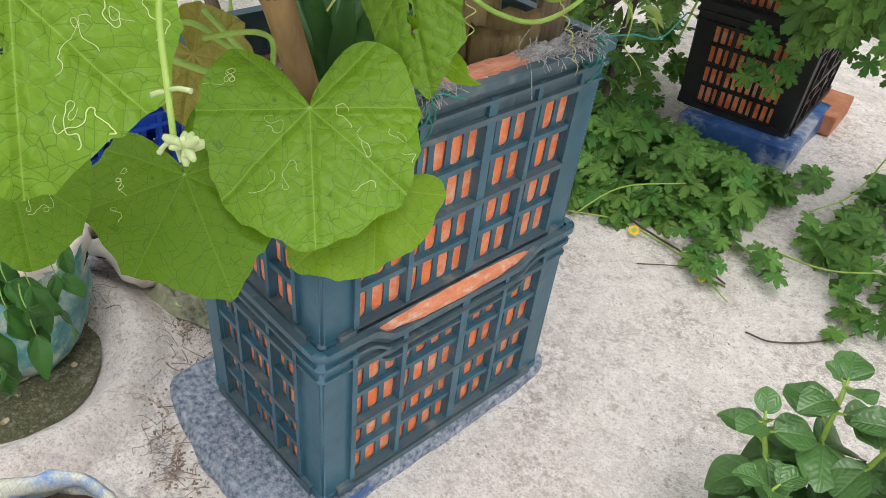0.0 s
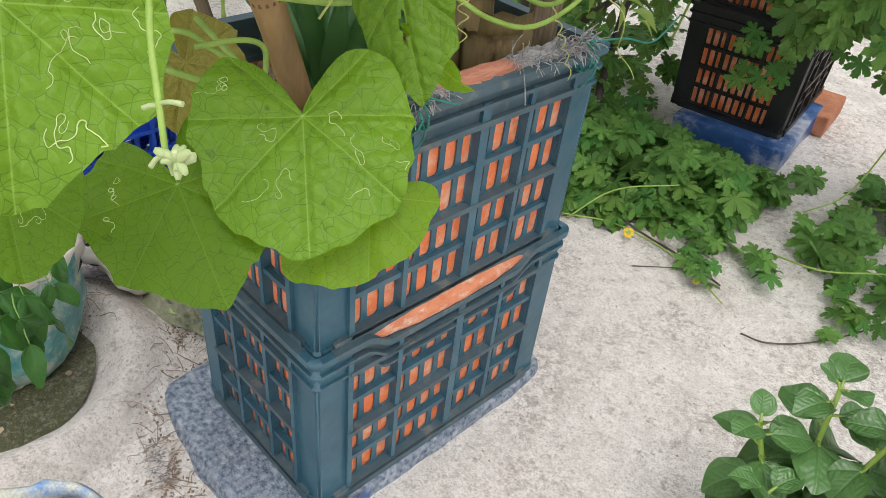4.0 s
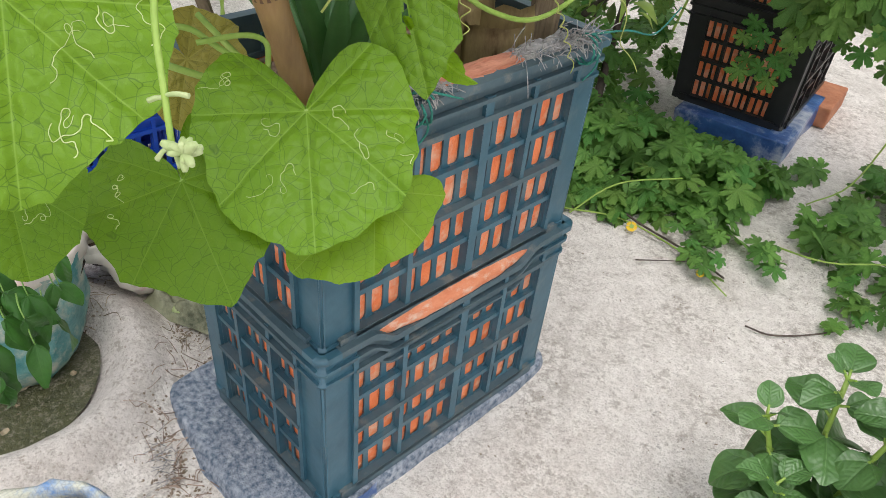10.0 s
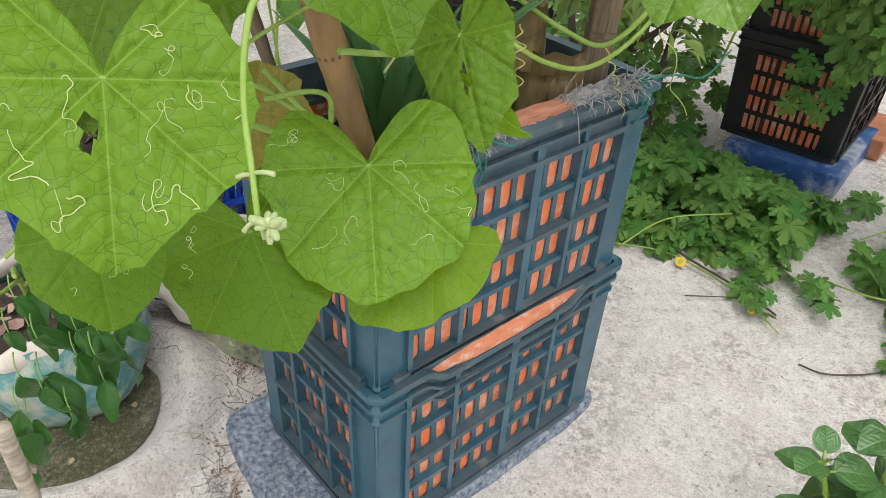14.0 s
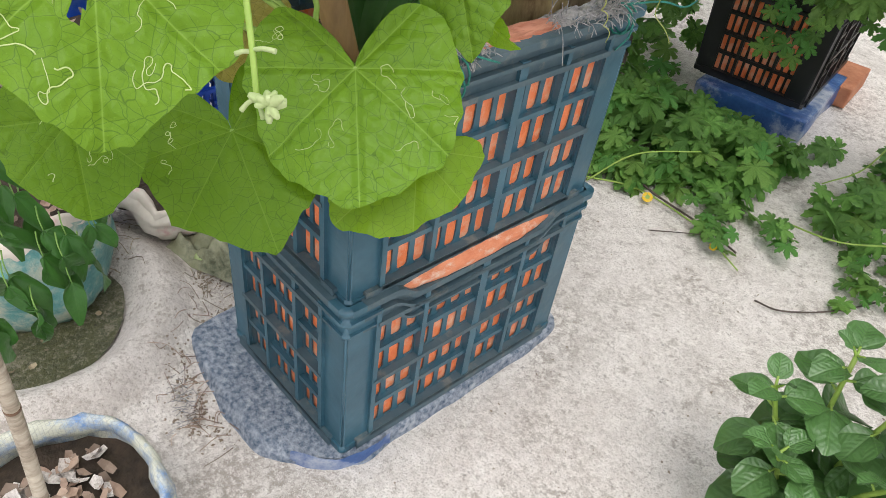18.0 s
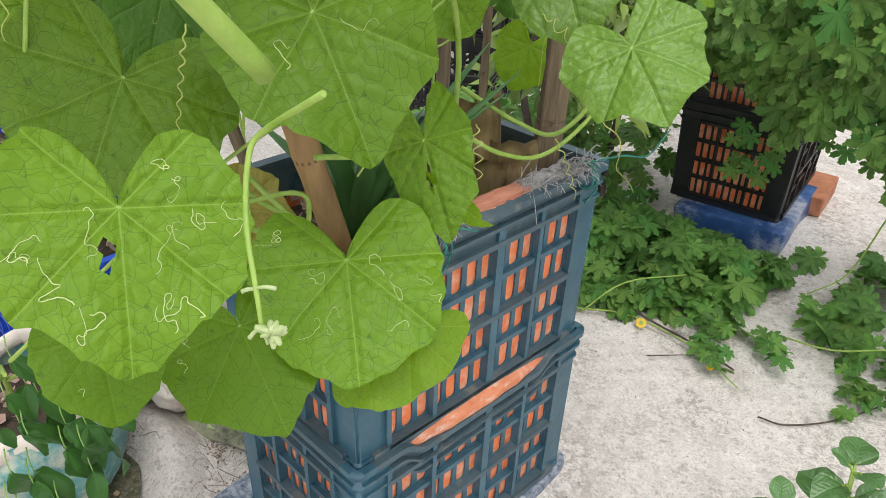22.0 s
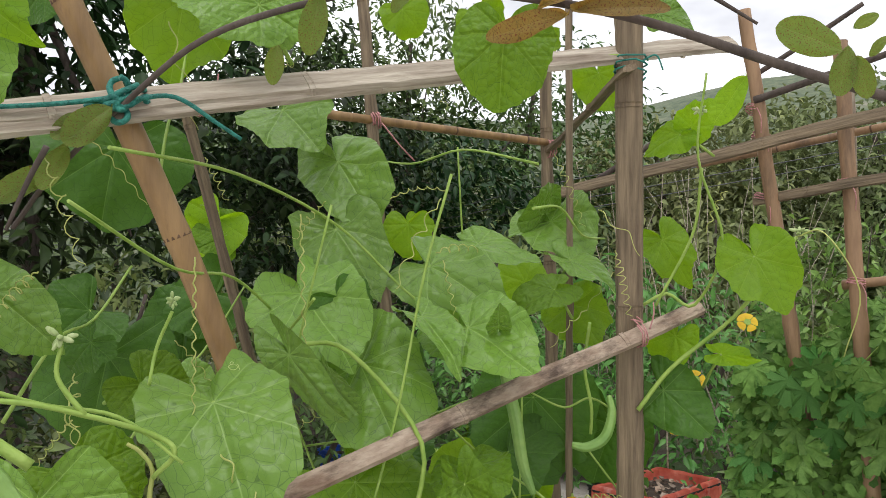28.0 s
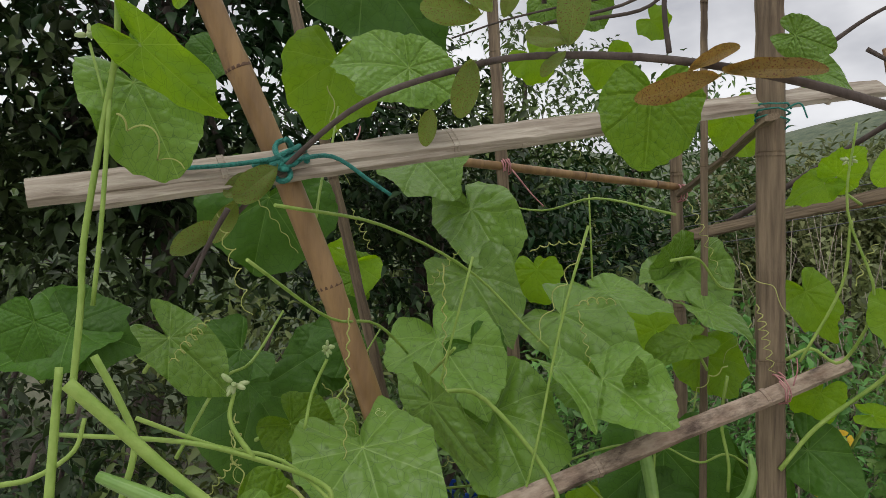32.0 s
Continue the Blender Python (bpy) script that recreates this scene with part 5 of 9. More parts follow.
stalk(vine, ((-0.117, -0.015, 1.501), (-0.148, -0.004, 1.492), (-0.198, 0.014, 1.468)), 0.0022, 0.003)
leaf(vine, (-0.075, -0.044, 1.332), (0.082, 0.096, -0.111), (0.872, -0.353, 0.791), 0.89, 0.15, 0.10, 41, M_leaf)
stalk(vine, ((-0.075, -0.044, 1.332), (-0.108, -0.045, 1.323), (-0.161, -0.046, 1.299)), 0.0022, 0.003)
leaf(vine, (0.097, 0.043, 1.354), (0.049, 0.020, -0.090), (0.309, -0.950, 0.402), 0.50, 0.20, 0.20, 42, M_leaf)
stalk(vine, ((0.097, 0.043, 1.354), (0.069, 0.056, 1.349), (0.023, 0.076, 1.331)), 0.0022, 0.003)
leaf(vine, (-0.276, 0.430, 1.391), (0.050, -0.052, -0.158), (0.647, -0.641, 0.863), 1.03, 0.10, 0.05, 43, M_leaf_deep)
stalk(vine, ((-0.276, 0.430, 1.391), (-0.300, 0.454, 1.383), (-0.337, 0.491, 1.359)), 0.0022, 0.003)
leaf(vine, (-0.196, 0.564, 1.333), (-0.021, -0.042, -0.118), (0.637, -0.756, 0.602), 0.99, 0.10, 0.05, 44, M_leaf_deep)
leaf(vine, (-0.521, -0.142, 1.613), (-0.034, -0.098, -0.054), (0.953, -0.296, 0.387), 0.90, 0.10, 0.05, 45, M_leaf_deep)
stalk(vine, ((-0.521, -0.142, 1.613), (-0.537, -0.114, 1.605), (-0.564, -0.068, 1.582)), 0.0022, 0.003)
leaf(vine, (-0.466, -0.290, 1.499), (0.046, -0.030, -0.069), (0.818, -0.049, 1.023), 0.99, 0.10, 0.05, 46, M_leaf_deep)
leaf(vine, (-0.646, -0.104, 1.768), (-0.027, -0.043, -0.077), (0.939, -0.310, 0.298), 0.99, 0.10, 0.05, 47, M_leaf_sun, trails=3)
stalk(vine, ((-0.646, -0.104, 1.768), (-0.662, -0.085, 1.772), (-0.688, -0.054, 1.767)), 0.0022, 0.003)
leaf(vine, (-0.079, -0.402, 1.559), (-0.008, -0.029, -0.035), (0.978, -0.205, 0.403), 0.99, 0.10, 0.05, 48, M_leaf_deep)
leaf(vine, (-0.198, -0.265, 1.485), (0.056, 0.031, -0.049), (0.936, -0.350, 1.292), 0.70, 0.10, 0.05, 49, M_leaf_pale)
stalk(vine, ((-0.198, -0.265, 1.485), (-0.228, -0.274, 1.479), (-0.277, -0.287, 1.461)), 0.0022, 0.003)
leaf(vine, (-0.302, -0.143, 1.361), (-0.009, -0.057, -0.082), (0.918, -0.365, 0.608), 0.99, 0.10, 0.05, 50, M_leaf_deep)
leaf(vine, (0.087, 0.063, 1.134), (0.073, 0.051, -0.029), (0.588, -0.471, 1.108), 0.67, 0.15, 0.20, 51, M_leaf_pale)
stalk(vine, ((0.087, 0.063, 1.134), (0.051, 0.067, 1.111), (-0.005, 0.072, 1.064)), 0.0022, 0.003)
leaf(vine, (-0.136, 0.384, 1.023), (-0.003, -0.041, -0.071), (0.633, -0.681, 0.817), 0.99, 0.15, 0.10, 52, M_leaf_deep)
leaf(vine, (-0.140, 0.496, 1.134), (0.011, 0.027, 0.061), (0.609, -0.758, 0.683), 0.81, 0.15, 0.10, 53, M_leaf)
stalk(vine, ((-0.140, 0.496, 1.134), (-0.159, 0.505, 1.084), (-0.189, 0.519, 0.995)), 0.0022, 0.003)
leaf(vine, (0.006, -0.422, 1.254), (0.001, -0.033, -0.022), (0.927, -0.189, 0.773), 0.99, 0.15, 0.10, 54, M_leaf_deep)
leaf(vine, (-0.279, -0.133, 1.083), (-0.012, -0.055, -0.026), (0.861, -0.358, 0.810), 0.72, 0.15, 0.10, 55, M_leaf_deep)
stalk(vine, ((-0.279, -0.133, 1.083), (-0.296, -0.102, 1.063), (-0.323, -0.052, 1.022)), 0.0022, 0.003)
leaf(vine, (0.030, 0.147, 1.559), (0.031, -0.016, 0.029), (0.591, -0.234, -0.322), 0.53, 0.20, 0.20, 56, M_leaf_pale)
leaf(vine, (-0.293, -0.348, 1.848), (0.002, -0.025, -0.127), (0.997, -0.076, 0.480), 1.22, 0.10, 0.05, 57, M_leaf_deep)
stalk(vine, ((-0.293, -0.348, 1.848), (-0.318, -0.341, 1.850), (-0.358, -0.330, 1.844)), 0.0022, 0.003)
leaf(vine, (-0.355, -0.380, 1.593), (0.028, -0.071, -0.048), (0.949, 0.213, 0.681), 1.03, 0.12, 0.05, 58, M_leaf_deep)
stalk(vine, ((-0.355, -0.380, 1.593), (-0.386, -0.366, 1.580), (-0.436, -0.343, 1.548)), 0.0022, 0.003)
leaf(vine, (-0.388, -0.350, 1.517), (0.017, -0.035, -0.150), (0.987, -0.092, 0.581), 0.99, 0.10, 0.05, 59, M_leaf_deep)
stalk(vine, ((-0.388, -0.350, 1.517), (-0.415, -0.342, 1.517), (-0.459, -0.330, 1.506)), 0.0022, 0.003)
leaf(vine, (0.141, -0.440, 1.440), (0.038, 0.030, -0.058), (0.863, -0.192, 0.917), 1.26, 0.10, 0.05, 60, M_leaf)
stalk(vine, ((0.141, -0.440, 1.440), (0.107, -0.445, 1.427), (0.053, -0.453, 1.395)), 0.0022, 0.003)
leaf(vine, (-0.345, -0.061, 1.945), (0.109, 0.026, -0.075), (0.598, -0.791, 1.126), 0.84, 0.15, 0.10, 61, M_leaf_pale)
stalk(vine, ((-0.345, -0.061, 1.945), (-0.378, -0.058, 1.938), (-0.430, -0.053, 1.916)), 0.0022, 0.003)
leaf(vine, (-0.337, 0.041, 1.855), (0.122, 0.020, -0.120), (0.657, -0.751, 1.175), 0.61, 0.15, 0.15, 62, M_leaf_pale)
stalk(vine, ((-0.337, 0.041, 1.855), (-0.367, 0.044, 1.852), (-0.416, 0.049, 1.837)), 0.0022, 0.003)
leaf(vine, (-0.266, 0.007, 1.723), (0.119, 0.021, -0.096), (0.747, -0.660, 1.332), 0.68, 0.20, 0.15, 63, M_leaf_pale)
stalk(vine, ((-0.266, 0.007, 1.723), (-0.298, 0.010, 1.716), (-0.349, 0.014, 1.695)), 0.0022, 0.003)
leaf(vine, (0.049, -0.184, 1.538), (0.053, 0.039, -0.086), (0.438, -0.889, 0.312), 0.36, 0.20, 0.20, 64, M_leaf_pale)
leaf(vine, (-0.194, 0.153, 1.655), (0.171, 0.026, -0.049), (0.481, -0.875, 1.191), 0.60, 0.20, 0.15, 65, M_leaf_pale)
stalk(vine, ((-0.194, 0.153, 1.655), (-0.228, 0.162, 1.639), (-0.282, 0.176, 1.602)), 0.0022, 0.003)
leaf(vine, (-0.043, 0.056, 1.575), (0.105, 0.013, -0.056), (0.733, -0.276, 1.871), 0.41, 0.20, 0.20, 66, M_leaf_pale)
leaf(vine, (-0.026, 0.128, 1.555), (0.137, 0.016, -0.042), (0.505, -0.857, 1.355), 0.72, 0.20, 0.20, 67, M_leaf_pale)
stalk(vine, ((-0.026, 0.128, 1.555), (-0.060, 0.138, 1.538), (-0.114, 0.152, 1.499)), 0.0022, 0.003)
leaf(vine, (-0.242, 0.285, 1.699), (0.108, 0.071, -0.025), (0.515, -0.554, 1.904), 0.61, 0.20, 0.15, 68, M_leaf_pale)
leaf(vine, (-0.161, 0.442, 1.664), (0.092, 0.041, -0.039), (0.515, -0.490, 1.953), 0.61, 0.20, 0.15, 69, M_leaf_pale)
stalk(vine, ((-0.161, 0.442, 1.664), (-0.193, 0.454, 1.648), (-0.245, 0.474, 1.613)), 0.0022, 0.003)
leaf(vine, (-0.422, 0.523, 1.623), (-0.019, -0.031, 0.077), (0.818, -0.574, 0.429), 0.90, 0.10, 0.10, 70, M_leaf_sun)
leaf(vine, (-0.105, 0.358, 1.609), (-0.022, -0.094, -0.030), (0.723, -0.352, 1.044), 0.56, 0.20, 0.15, 71, M_leaf)
stalk(vine, ((-0.105, 0.358, 1.609), (-0.123, 0.388, 1.592), (-0.153, 0.436, 1.554)), 0.0022, 0.003)
leaf(vine, (-0.279, 0.489, 1.749), (0.136, -0.026, -0.059), (0.217, -0.930, 1.546), 0.77, 0.20, 0.20, 72, M_leaf_pale)
leaf(vine, (-0.288, 0.475, 1.764), (0.048, -0.056, 0.023), (0.637, 0.254, -0.278), 1.17, 0.20, 0.20, 73, M_leaf_pale)
stalk(vine, ((-0.288, 0.475, 1.764), (-0.318, 0.490, 1.756), (-0.365, 0.513, 1.734)), 0.0022, 0.003)
leaf(vine, (0.016, 0.589, 1.900), (0.053, -0.005, 0.036), (0.368, -0.678, -0.186), 0.74, 0.20, 0.10, 74, M_leaf_sun)
leaf(vine, (-0.008, 0.582, 1.889), (-0.052, -0.045, -0.023), (0.659, -0.752, 0.447), 0.64, 0.20, 0.10, 75, M_leaf_sun)
stalk(vine, ((-0.008, 0.582, 1.889), (-0.007, 0.616, 1.880), (-0.006, 0.669, 1.855)), 0.0022, 0.003)
leaf(vine, (-0.043, 0.566, 1.697), (0.051, 0.008, -0.077), (0.417, -0.890, 0.635), 0.64, 0.20, 0.10, 76, M_leaf_sun)
leaf(vine, (0.168, 0.553, 1.657), (0.059, -0.006, -0.083), (0.415, -0.839, 0.803), 0.77, 0.10, 0.10, 77, M_leaf_sun)
stalk(vine, ((0.168, 0.553, 1.657), (0.143, 0.575, 1.648), (0.103, 0.611, 1.622)), 0.0022, 0.003)
leaf(vine, (0.013, 0.499, 1.431), (0.076, 0.033, -0.071), (0.498, -0.857, 0.581), 0.66, 0.15, 0.10, 78, M_leaf_deep)
leaf(vine, (0.100, 0.547, 1.497), (0.062, 0.017, -0.010), (0.134, -0.813, -0.117), 0.37, 0.15, 0.10, 79, M_leaf_sun)
stalk(vine, ((0.100, 0.547, 1.497), (0.069, 0.564, 1.475), (0.019, 0.591, 1.431)), 0.0022, 0.003)
leaf(vine, (-0.001, 0.547, 1.522), (-0.022, -0.029, -0.060), (0.698, -0.710, 0.542), 0.81, 0.10, 0.10, 80, M_leaf_sun)
leaf(vine, (0.303, -0.017, 1.900), (0.002, -0.012, -0.083), (0.847, -0.523, 0.544), 0.90, 0.12, 0.05, 81, M_leaf)
stalk(vine, ((0.303, -0.017, 1.900), (0.281, -0.000, 1.902), (0.246, 0.026, 1.893)), 0.0022, 0.003)
leaf(vine, (0.343, 0.177, 1.940), (0.038, 0.025, -0.018), (0.623, -0.739, 0.707), 0.67, 0.12, 0.10, 82, M_leaf_pale)
leaf(vine, (-0.232, 0.590, 2.061), (0.003, 0.033, -0.082), (0.724, -0.650, 0.218), 0.90, 0.12, 0.10, 83, M_leaf_sun)
stalk(vine, ((-0.232, 0.590, 2.061), (-0.251, 0.597, 2.069), (-0.281, 0.608, 2.071)), 0.0022, 0.003)
leaf(vine, (-0.254, 0.352, 1.296), (0.087, 0.014, -0.048), (0.419, -0.729, 0.991), 1.44, 0.10, 0.05, 84, M_leaf_deep)
stalk(vine, ((-0.254, 0.352, 1.296), (-0.286, 0.367, 1.273), (-0.338, 0.390, 1.227)), 0.0022, 0.003)
leaf(vine, (-0.193, 0.069, 1.342), (0.067, -0.003, -0.042), (0.437, -0.524, 1.181), 1.26, 0.10, 0.05, 85, M_leaf_deep)
stalk(vine, ((-0.193, 0.069, 1.342), (-0.225, 0.083, 1.316), (-0.276, 0.105, 1.264)), 0.0022, 0.003)
leaf(vine, (0.001, 0.107, 1.347), (0.065, -0.013, -0.041), (0.372, -0.524, 1.216), 1.08, 0.10, 0.05, 86, M_leaf)
leaf(vine, (-0.244, 0.507, 1.575), (0.075, 0.007, -0.065), (0.450, -0.779, 0.887), 0.90, 0.10, 0.10, 87, M_leaf_sun)
stalk(vine, ((-0.244, 0.507, 1.575), (-0.275, 0.525, 1.560), (-0.323, 0.554, 1.524)), 0.0022, 0.003)
leaf(vine, (-0.347, 0.146, 1.477), (0.021, 0.051, 0.052), (0.891, -0.446, 0.531), 1.08, 0.10, 0.10, 88, M_leaf_deep)
leaf(vine, (-0.569, -0.188, 1.571), (-0.009, -0.072, -0.062), (0.984, -0.171, 0.503), 1.08, 0.10, 0.10, 89, M_leaf_deep)
stalk(vine, ((-0.569, -0.188, 1.571), (-0.591, -0.165, 1.565), (-0.627, -0.128, 1.545)), 0.0022, 0.003)
leaf(vine, (-0.647, -0.090, 1.733), (-0.013, -0.067, 0.024), (0.973, -0.220, 0.380), 1.17, 0.10, 0.10, 90, M_leaf)
leaf(vine, (-0.082, -0.342, 1.501), (0.016, 0.054, -0.048), (0.977, -0.166, 0.584), 0.90, 0.10, 0.10, 91, M_leaf)
stalk(vine, ((-0.082, -0.342, 1.501), (-0.112, -0.356, 1.493), (-0.159, -0.379, 1.470)), 0.0022, 0.003)
leaf(vine, (-0.512, 0.271, 1.741), (0.014, 0.033, -0.063), (0.886, -0.462, 0.400), 0.90, 0.10, 0.10, 92, M_leaf_sun)
leaf(vine, (0.054, -0.220, 1.981), (0.004, -0.102, 0.008), (0.992, 0.025, 0.328), 0.77, 0.12, 0.10, 93, M_leaf_pale)
stalk(vine, ((0.054, -0.220, 1.981), (0.030, -0.196, 1.965), (-0.010, -0.156, 1.930)), 0.0022, 0.003)
leaf(vine, (0.054, -0.220, 1.981), (0.041, 0.047, -0.042), (0.676, -0.720, 0.295), 0.85, 0.12, 0.10, 94, M_leaf_pale)
leaf(vine, (-0.129, -0.275, 2.041), (-0.002, -0.023, -0.125), (0.981, -0.194, 0.467), 0.85, 0.12, 0.10, 95, M_leaf_sun)
stalk(vine, ((-0.129, -0.275, 2.041), (-0.153, -0.266, 2.044), (-0.192, -0.251, 2.039)), 0.0022, 0.003)
leaf(vine, (-0.069, -0.425, 2.147), (-0.027, -0.103, -0.049), (0.971, -0.236, 0.416), 0.56, 0.12, 0.10, 96, M_leaf_sun)
stalk(vine, ((-0.069, -0.425, 2.147), (-0.087, -0.401, 2.145), (-0.115, -0.363, 2.131)), 0.0022, 0.003)
leaf(vine, (-0.069, -0.250, 2.180), (0.021, 0.127, -0.143), (0.886, -0.404, 0.224), 0.74, 0.12, 0.10, 97, M_leaf_deep)
stalk(vine, ((-0.069, -0.250, 2.180), (-0.093, -0.257, 2.184), (-0.133, -0.267, 2.178)), 0.0022, 0.003)
leaf(vine, (0.226, -0.551, 1.911), (0.010, 0.072, -0.067), (0.747, -0.508, 0.021), 0.37, 0.20, 0.15, 98, M_leaf_sun)
stalk(vine, ((0.226, -0.551, 1.911), (0.199, -0.564, 1.908), (0.155, -0.585, 1.894)), 0.0022, 0.003)
leaf(vine, (0.167, -0.557, 1.889), (0.020, 0.049, -0.092), (0.976, -0.187, 0.560), 0.72, 0.12, 0.10, 99, M_leaf_pale)
stalk(vine, ((0.167, -0.557, 1.889), (0.138, -0.564, 1.887), (0.091, -0.575, 1.873)), 0.0022, 0.003)
leaf(vine, (0.268, -0.651, 2.059), (0.001, 0.072, 0.011), (0.908, 0.052, 0.035), 0.99, 0.12, 0.10, 100, M_leaf)
leaf(vine, (0.266, -0.667, 2.050), (-0.018, -0.016, -0.052), (0.922, 0.123, 0.082), 0.90, 0.12, 0.10, 101, M_leaf)
stalk(vine, ((0.266, -0.667, 2.050), (0.251, -0.663, 2.061), (0.227, -0.657, 2.068)), 0.0022, 0.003)
leaf(vine, (0.093, -0.609, 1.640), (0.039, -0.067, -0.036), (0.820, 0.182, 0.993), 0.85, 0.15, 0.10, 102, M_leaf_deep)
stalk(vine, ((0.093, -0.609, 1.640), (0.060, -0.599, 1.624), (0.006, -0.583, 1.586)), 0.0022, 0.003)
leaf(vine, (0.094, -0.612, 1.638), (0.031, 0.065, -0.017), (0.879, -0.457, 0.311), 0.81, 0.15, 0.10, 103, M_leaf_deep)
stalk(vine, ((0.094, -0.612, 1.638), (0.061, -0.624, 1.617), (0.008, -0.644, 1.575)), 0.0022, 0.003)
leaf(vine, (0.061, -0.510, 1.625), (0.038, 0.063, -0.056), (0.902, -0.402, 0.608), 0.56, 0.15, 0.10, 104, M_leaf_pale)
stalk(vine, ((0.061, -0.510, 1.625), (0.028, -0.520, 1.612), (-0.025, -0.535, 1.581)), 0.0022, 0.003)
leaf(vine, (-0.303, -0.446, 2.086), (-0.014, -0.038, -0.041), (0.970, -0.204, 0.315), 1.08, 0.15, 0.10, 105, M_leaf_deep)
stalk(vine, ((-0.303, -0.446, 2.086), (-0.321, -0.428, 2.089), (-0.350, -0.398, 2.084)), 0.0022, 0.003)
leaf(vine, (-0.832, 0.482, 2.534), (0.011, 0.059, -0.055), (0.812, -0.471, 0.105), 0.99, 0.15, 0.10, 106, M_leaf_pale)
leaf(vine, (-0.778, 0.582, 2.522), (0.004, 0.053, -0.071), (0.790, -0.513, 0.113), 1.08, 0.15, 0.10, 107, M_leaf_pale)
stalk(vine, ((-0.778, 0.582, 2.522), (-0.799, 0.580, 2.529), (-0.832, 0.577, 2.530)), 0.0022, 0.003)
leaf(vine, (-0.713, 0.602, 2.337), (0.003, 0.042, -0.077), (0.797, -0.543, 0.183), 1.08, 0.15, 0.10, 108, M_leaf_sun)
leaf(vine, (-0.812, 0.424, 2.359), (0.011, 0.057, -0.062), (0.840, -0.465, 0.170), 1.08, 0.15, 0.10, 109, M_leaf_sun)
stalk(vine, ((-0.812, 0.424, 2.359), (-0.837, 0.419, 2.363), (-0.875, 0.411, 2.360)), 0.0022, 0.003)
leaf(vine, (-0.623, 0.681, 2.426), (0.016, 0.042, -0.039), (0.752, -0.579, 0.134), 1.08, 0.15, 0.10, 110, M_leaf_sun)
leaf(vine, (-0.165, 0.671, 2.207), (0.007, 0.021, -0.037), (0.667, -0.696, 0.185), 1.08, 0.15, 0.10, 111, M_leaf_sun)
stalk(vine, ((-0.165, 0.671, 2.207), (-0.186, 0.676, 2.214), (-0.220, 0.684, 2.215)), 0.0022, 0.003)
leaf(vine, (0.406, 0.090, 1.947), (0.029, 0.025, -0.020), (0.475, -0.820, 0.130), 0.67, 0.15, 0.10, 112, M_leaf_pale)
leaf(vine, (-0.410, 0.570, 2.166), (0.036, 0.030, 0.036), (0.784, -0.494, 0.073), 0.90, 0.15, 0.10, 113, M_leaf_sun)
stalk(vine, ((-0.410, 0.570, 2.166), (-0.444, 0.572, 2.137), (-0.498, 0.576, 2.078)), 0.0022, 0.003)
leaf(vine, (-0.451, 0.245, 1.751), (-0.000, -0.001, -0.072), (0.877, -0.480, 0.448), 0.99, 0.15, 0.10, 114, M_leaf_sun)
leaf(vine, (-0.142, -0.041, 1.604), (0.019, 0.031, -0.044), (0.902, -0.420, 0.550), 1.26, 0.15, 0.10, 115, M_leaf_deep)
stalk(vine, ((-0.142, -0.041, 1.604), (-0.173, -0.044, 1.600), (-0.223, -0.049, 1.582)), 0.0022, 0.003)
leaf(vine, (0.260, -0.627, 1.645), (0.003, -0.015, -0.033), (0.992, 0.121, 0.480), 1.08, 0.15, 0.10, 116, M_leaf_deep)


# ---- gourd vine: stems, tendrils, buds, flowers, fruit ----
def flower(owner, c, face, r, seed=0, label="open yellow five-petalled flower"):
    """Five crinkled petals about a short cup."""
    M = Matrix.Translation(c) @ Vector(face).to_track_quat('Z', 'Y').to_matrix().to_4x4()
    rng = random.Random(seed)
    root = None
    for k in range(5):
        bm = bmesh.new()
        a0 = 2 * math.pi * k / 5 + rng.uniform(-0.1, 0.1)
        rows = []
        for i in range(6):
            u = i / 5
            half = 0.80 * (u ** 0.5) * (1 - 0.35 * u ** 4)
            rows.append([bm.verts.new(M @ Vector((r * u * math.cos(a0 + half * s), r * u * math.sin(a0 + half * s), r * (0.28 * (1 - (1 - u) ** 2) - 0.18 * u * u + 0.06 * noise.noise(Vector((u * 3, s * 2, k + seed))))))) for s in (-1, -0.5, 0, 0.5, 1)])
        for p, q in zip(rows, rows[1:]):
            for i in range(4):
                f = bm.faces.new((p[i], p[i + 1], q[i + 1], q[i]))
                f.smooth = True
        if root is None:
            root = part("flower", bm, M_flower, owner, label)
        else:
            part("petal", bm, M_flower, root)
    bm = bmesh.new()
    tube(bm, [M @ Vector((0, 0, -0.02)), M @ Vector((0, 0, 0.004))], 0.002, 0.006, sides=8, straight=True)
    part("calyx", bm, M_stem, root, "green cup of the flower")
    return root


def bud_cluster(owner, c, r, n, seed, label="cluster of pale green flower buds"):
    rng = random.Random(seed)
    root = None
    for _ in range(n):
        d = Vector((rng.gauss(0, 1), rng.gauss(0, 1), rng.gauss(0, 1))).normalized()
        p = Vector(c) + d * r * rng.uniform(0.3, 1.0)
        s = rng.uniform(0.0022, 0.0038)
        bm = bmesh.new()
        tube(bm, [p - d * s * 1.6, p - d * s, p, p + d * s * 0.9, p + d * s * 1.5], s * 0.5, s * 0.35, sides=7, straight=True)
        for v in bm.verts:
            q = (v.co - p).dot(d) / (1.6 * s)
            ax = p + d * (v.co - p).dot(d)
            v.co = ax + (v.co - ax) * (1 + 1.0 * max(0, 1 - q * q))
        if root is None:
            root = part("bud_cluster", bm, M_bud, owner, label)
        else:
            part("bud", bm, M_bud, root)
    return root


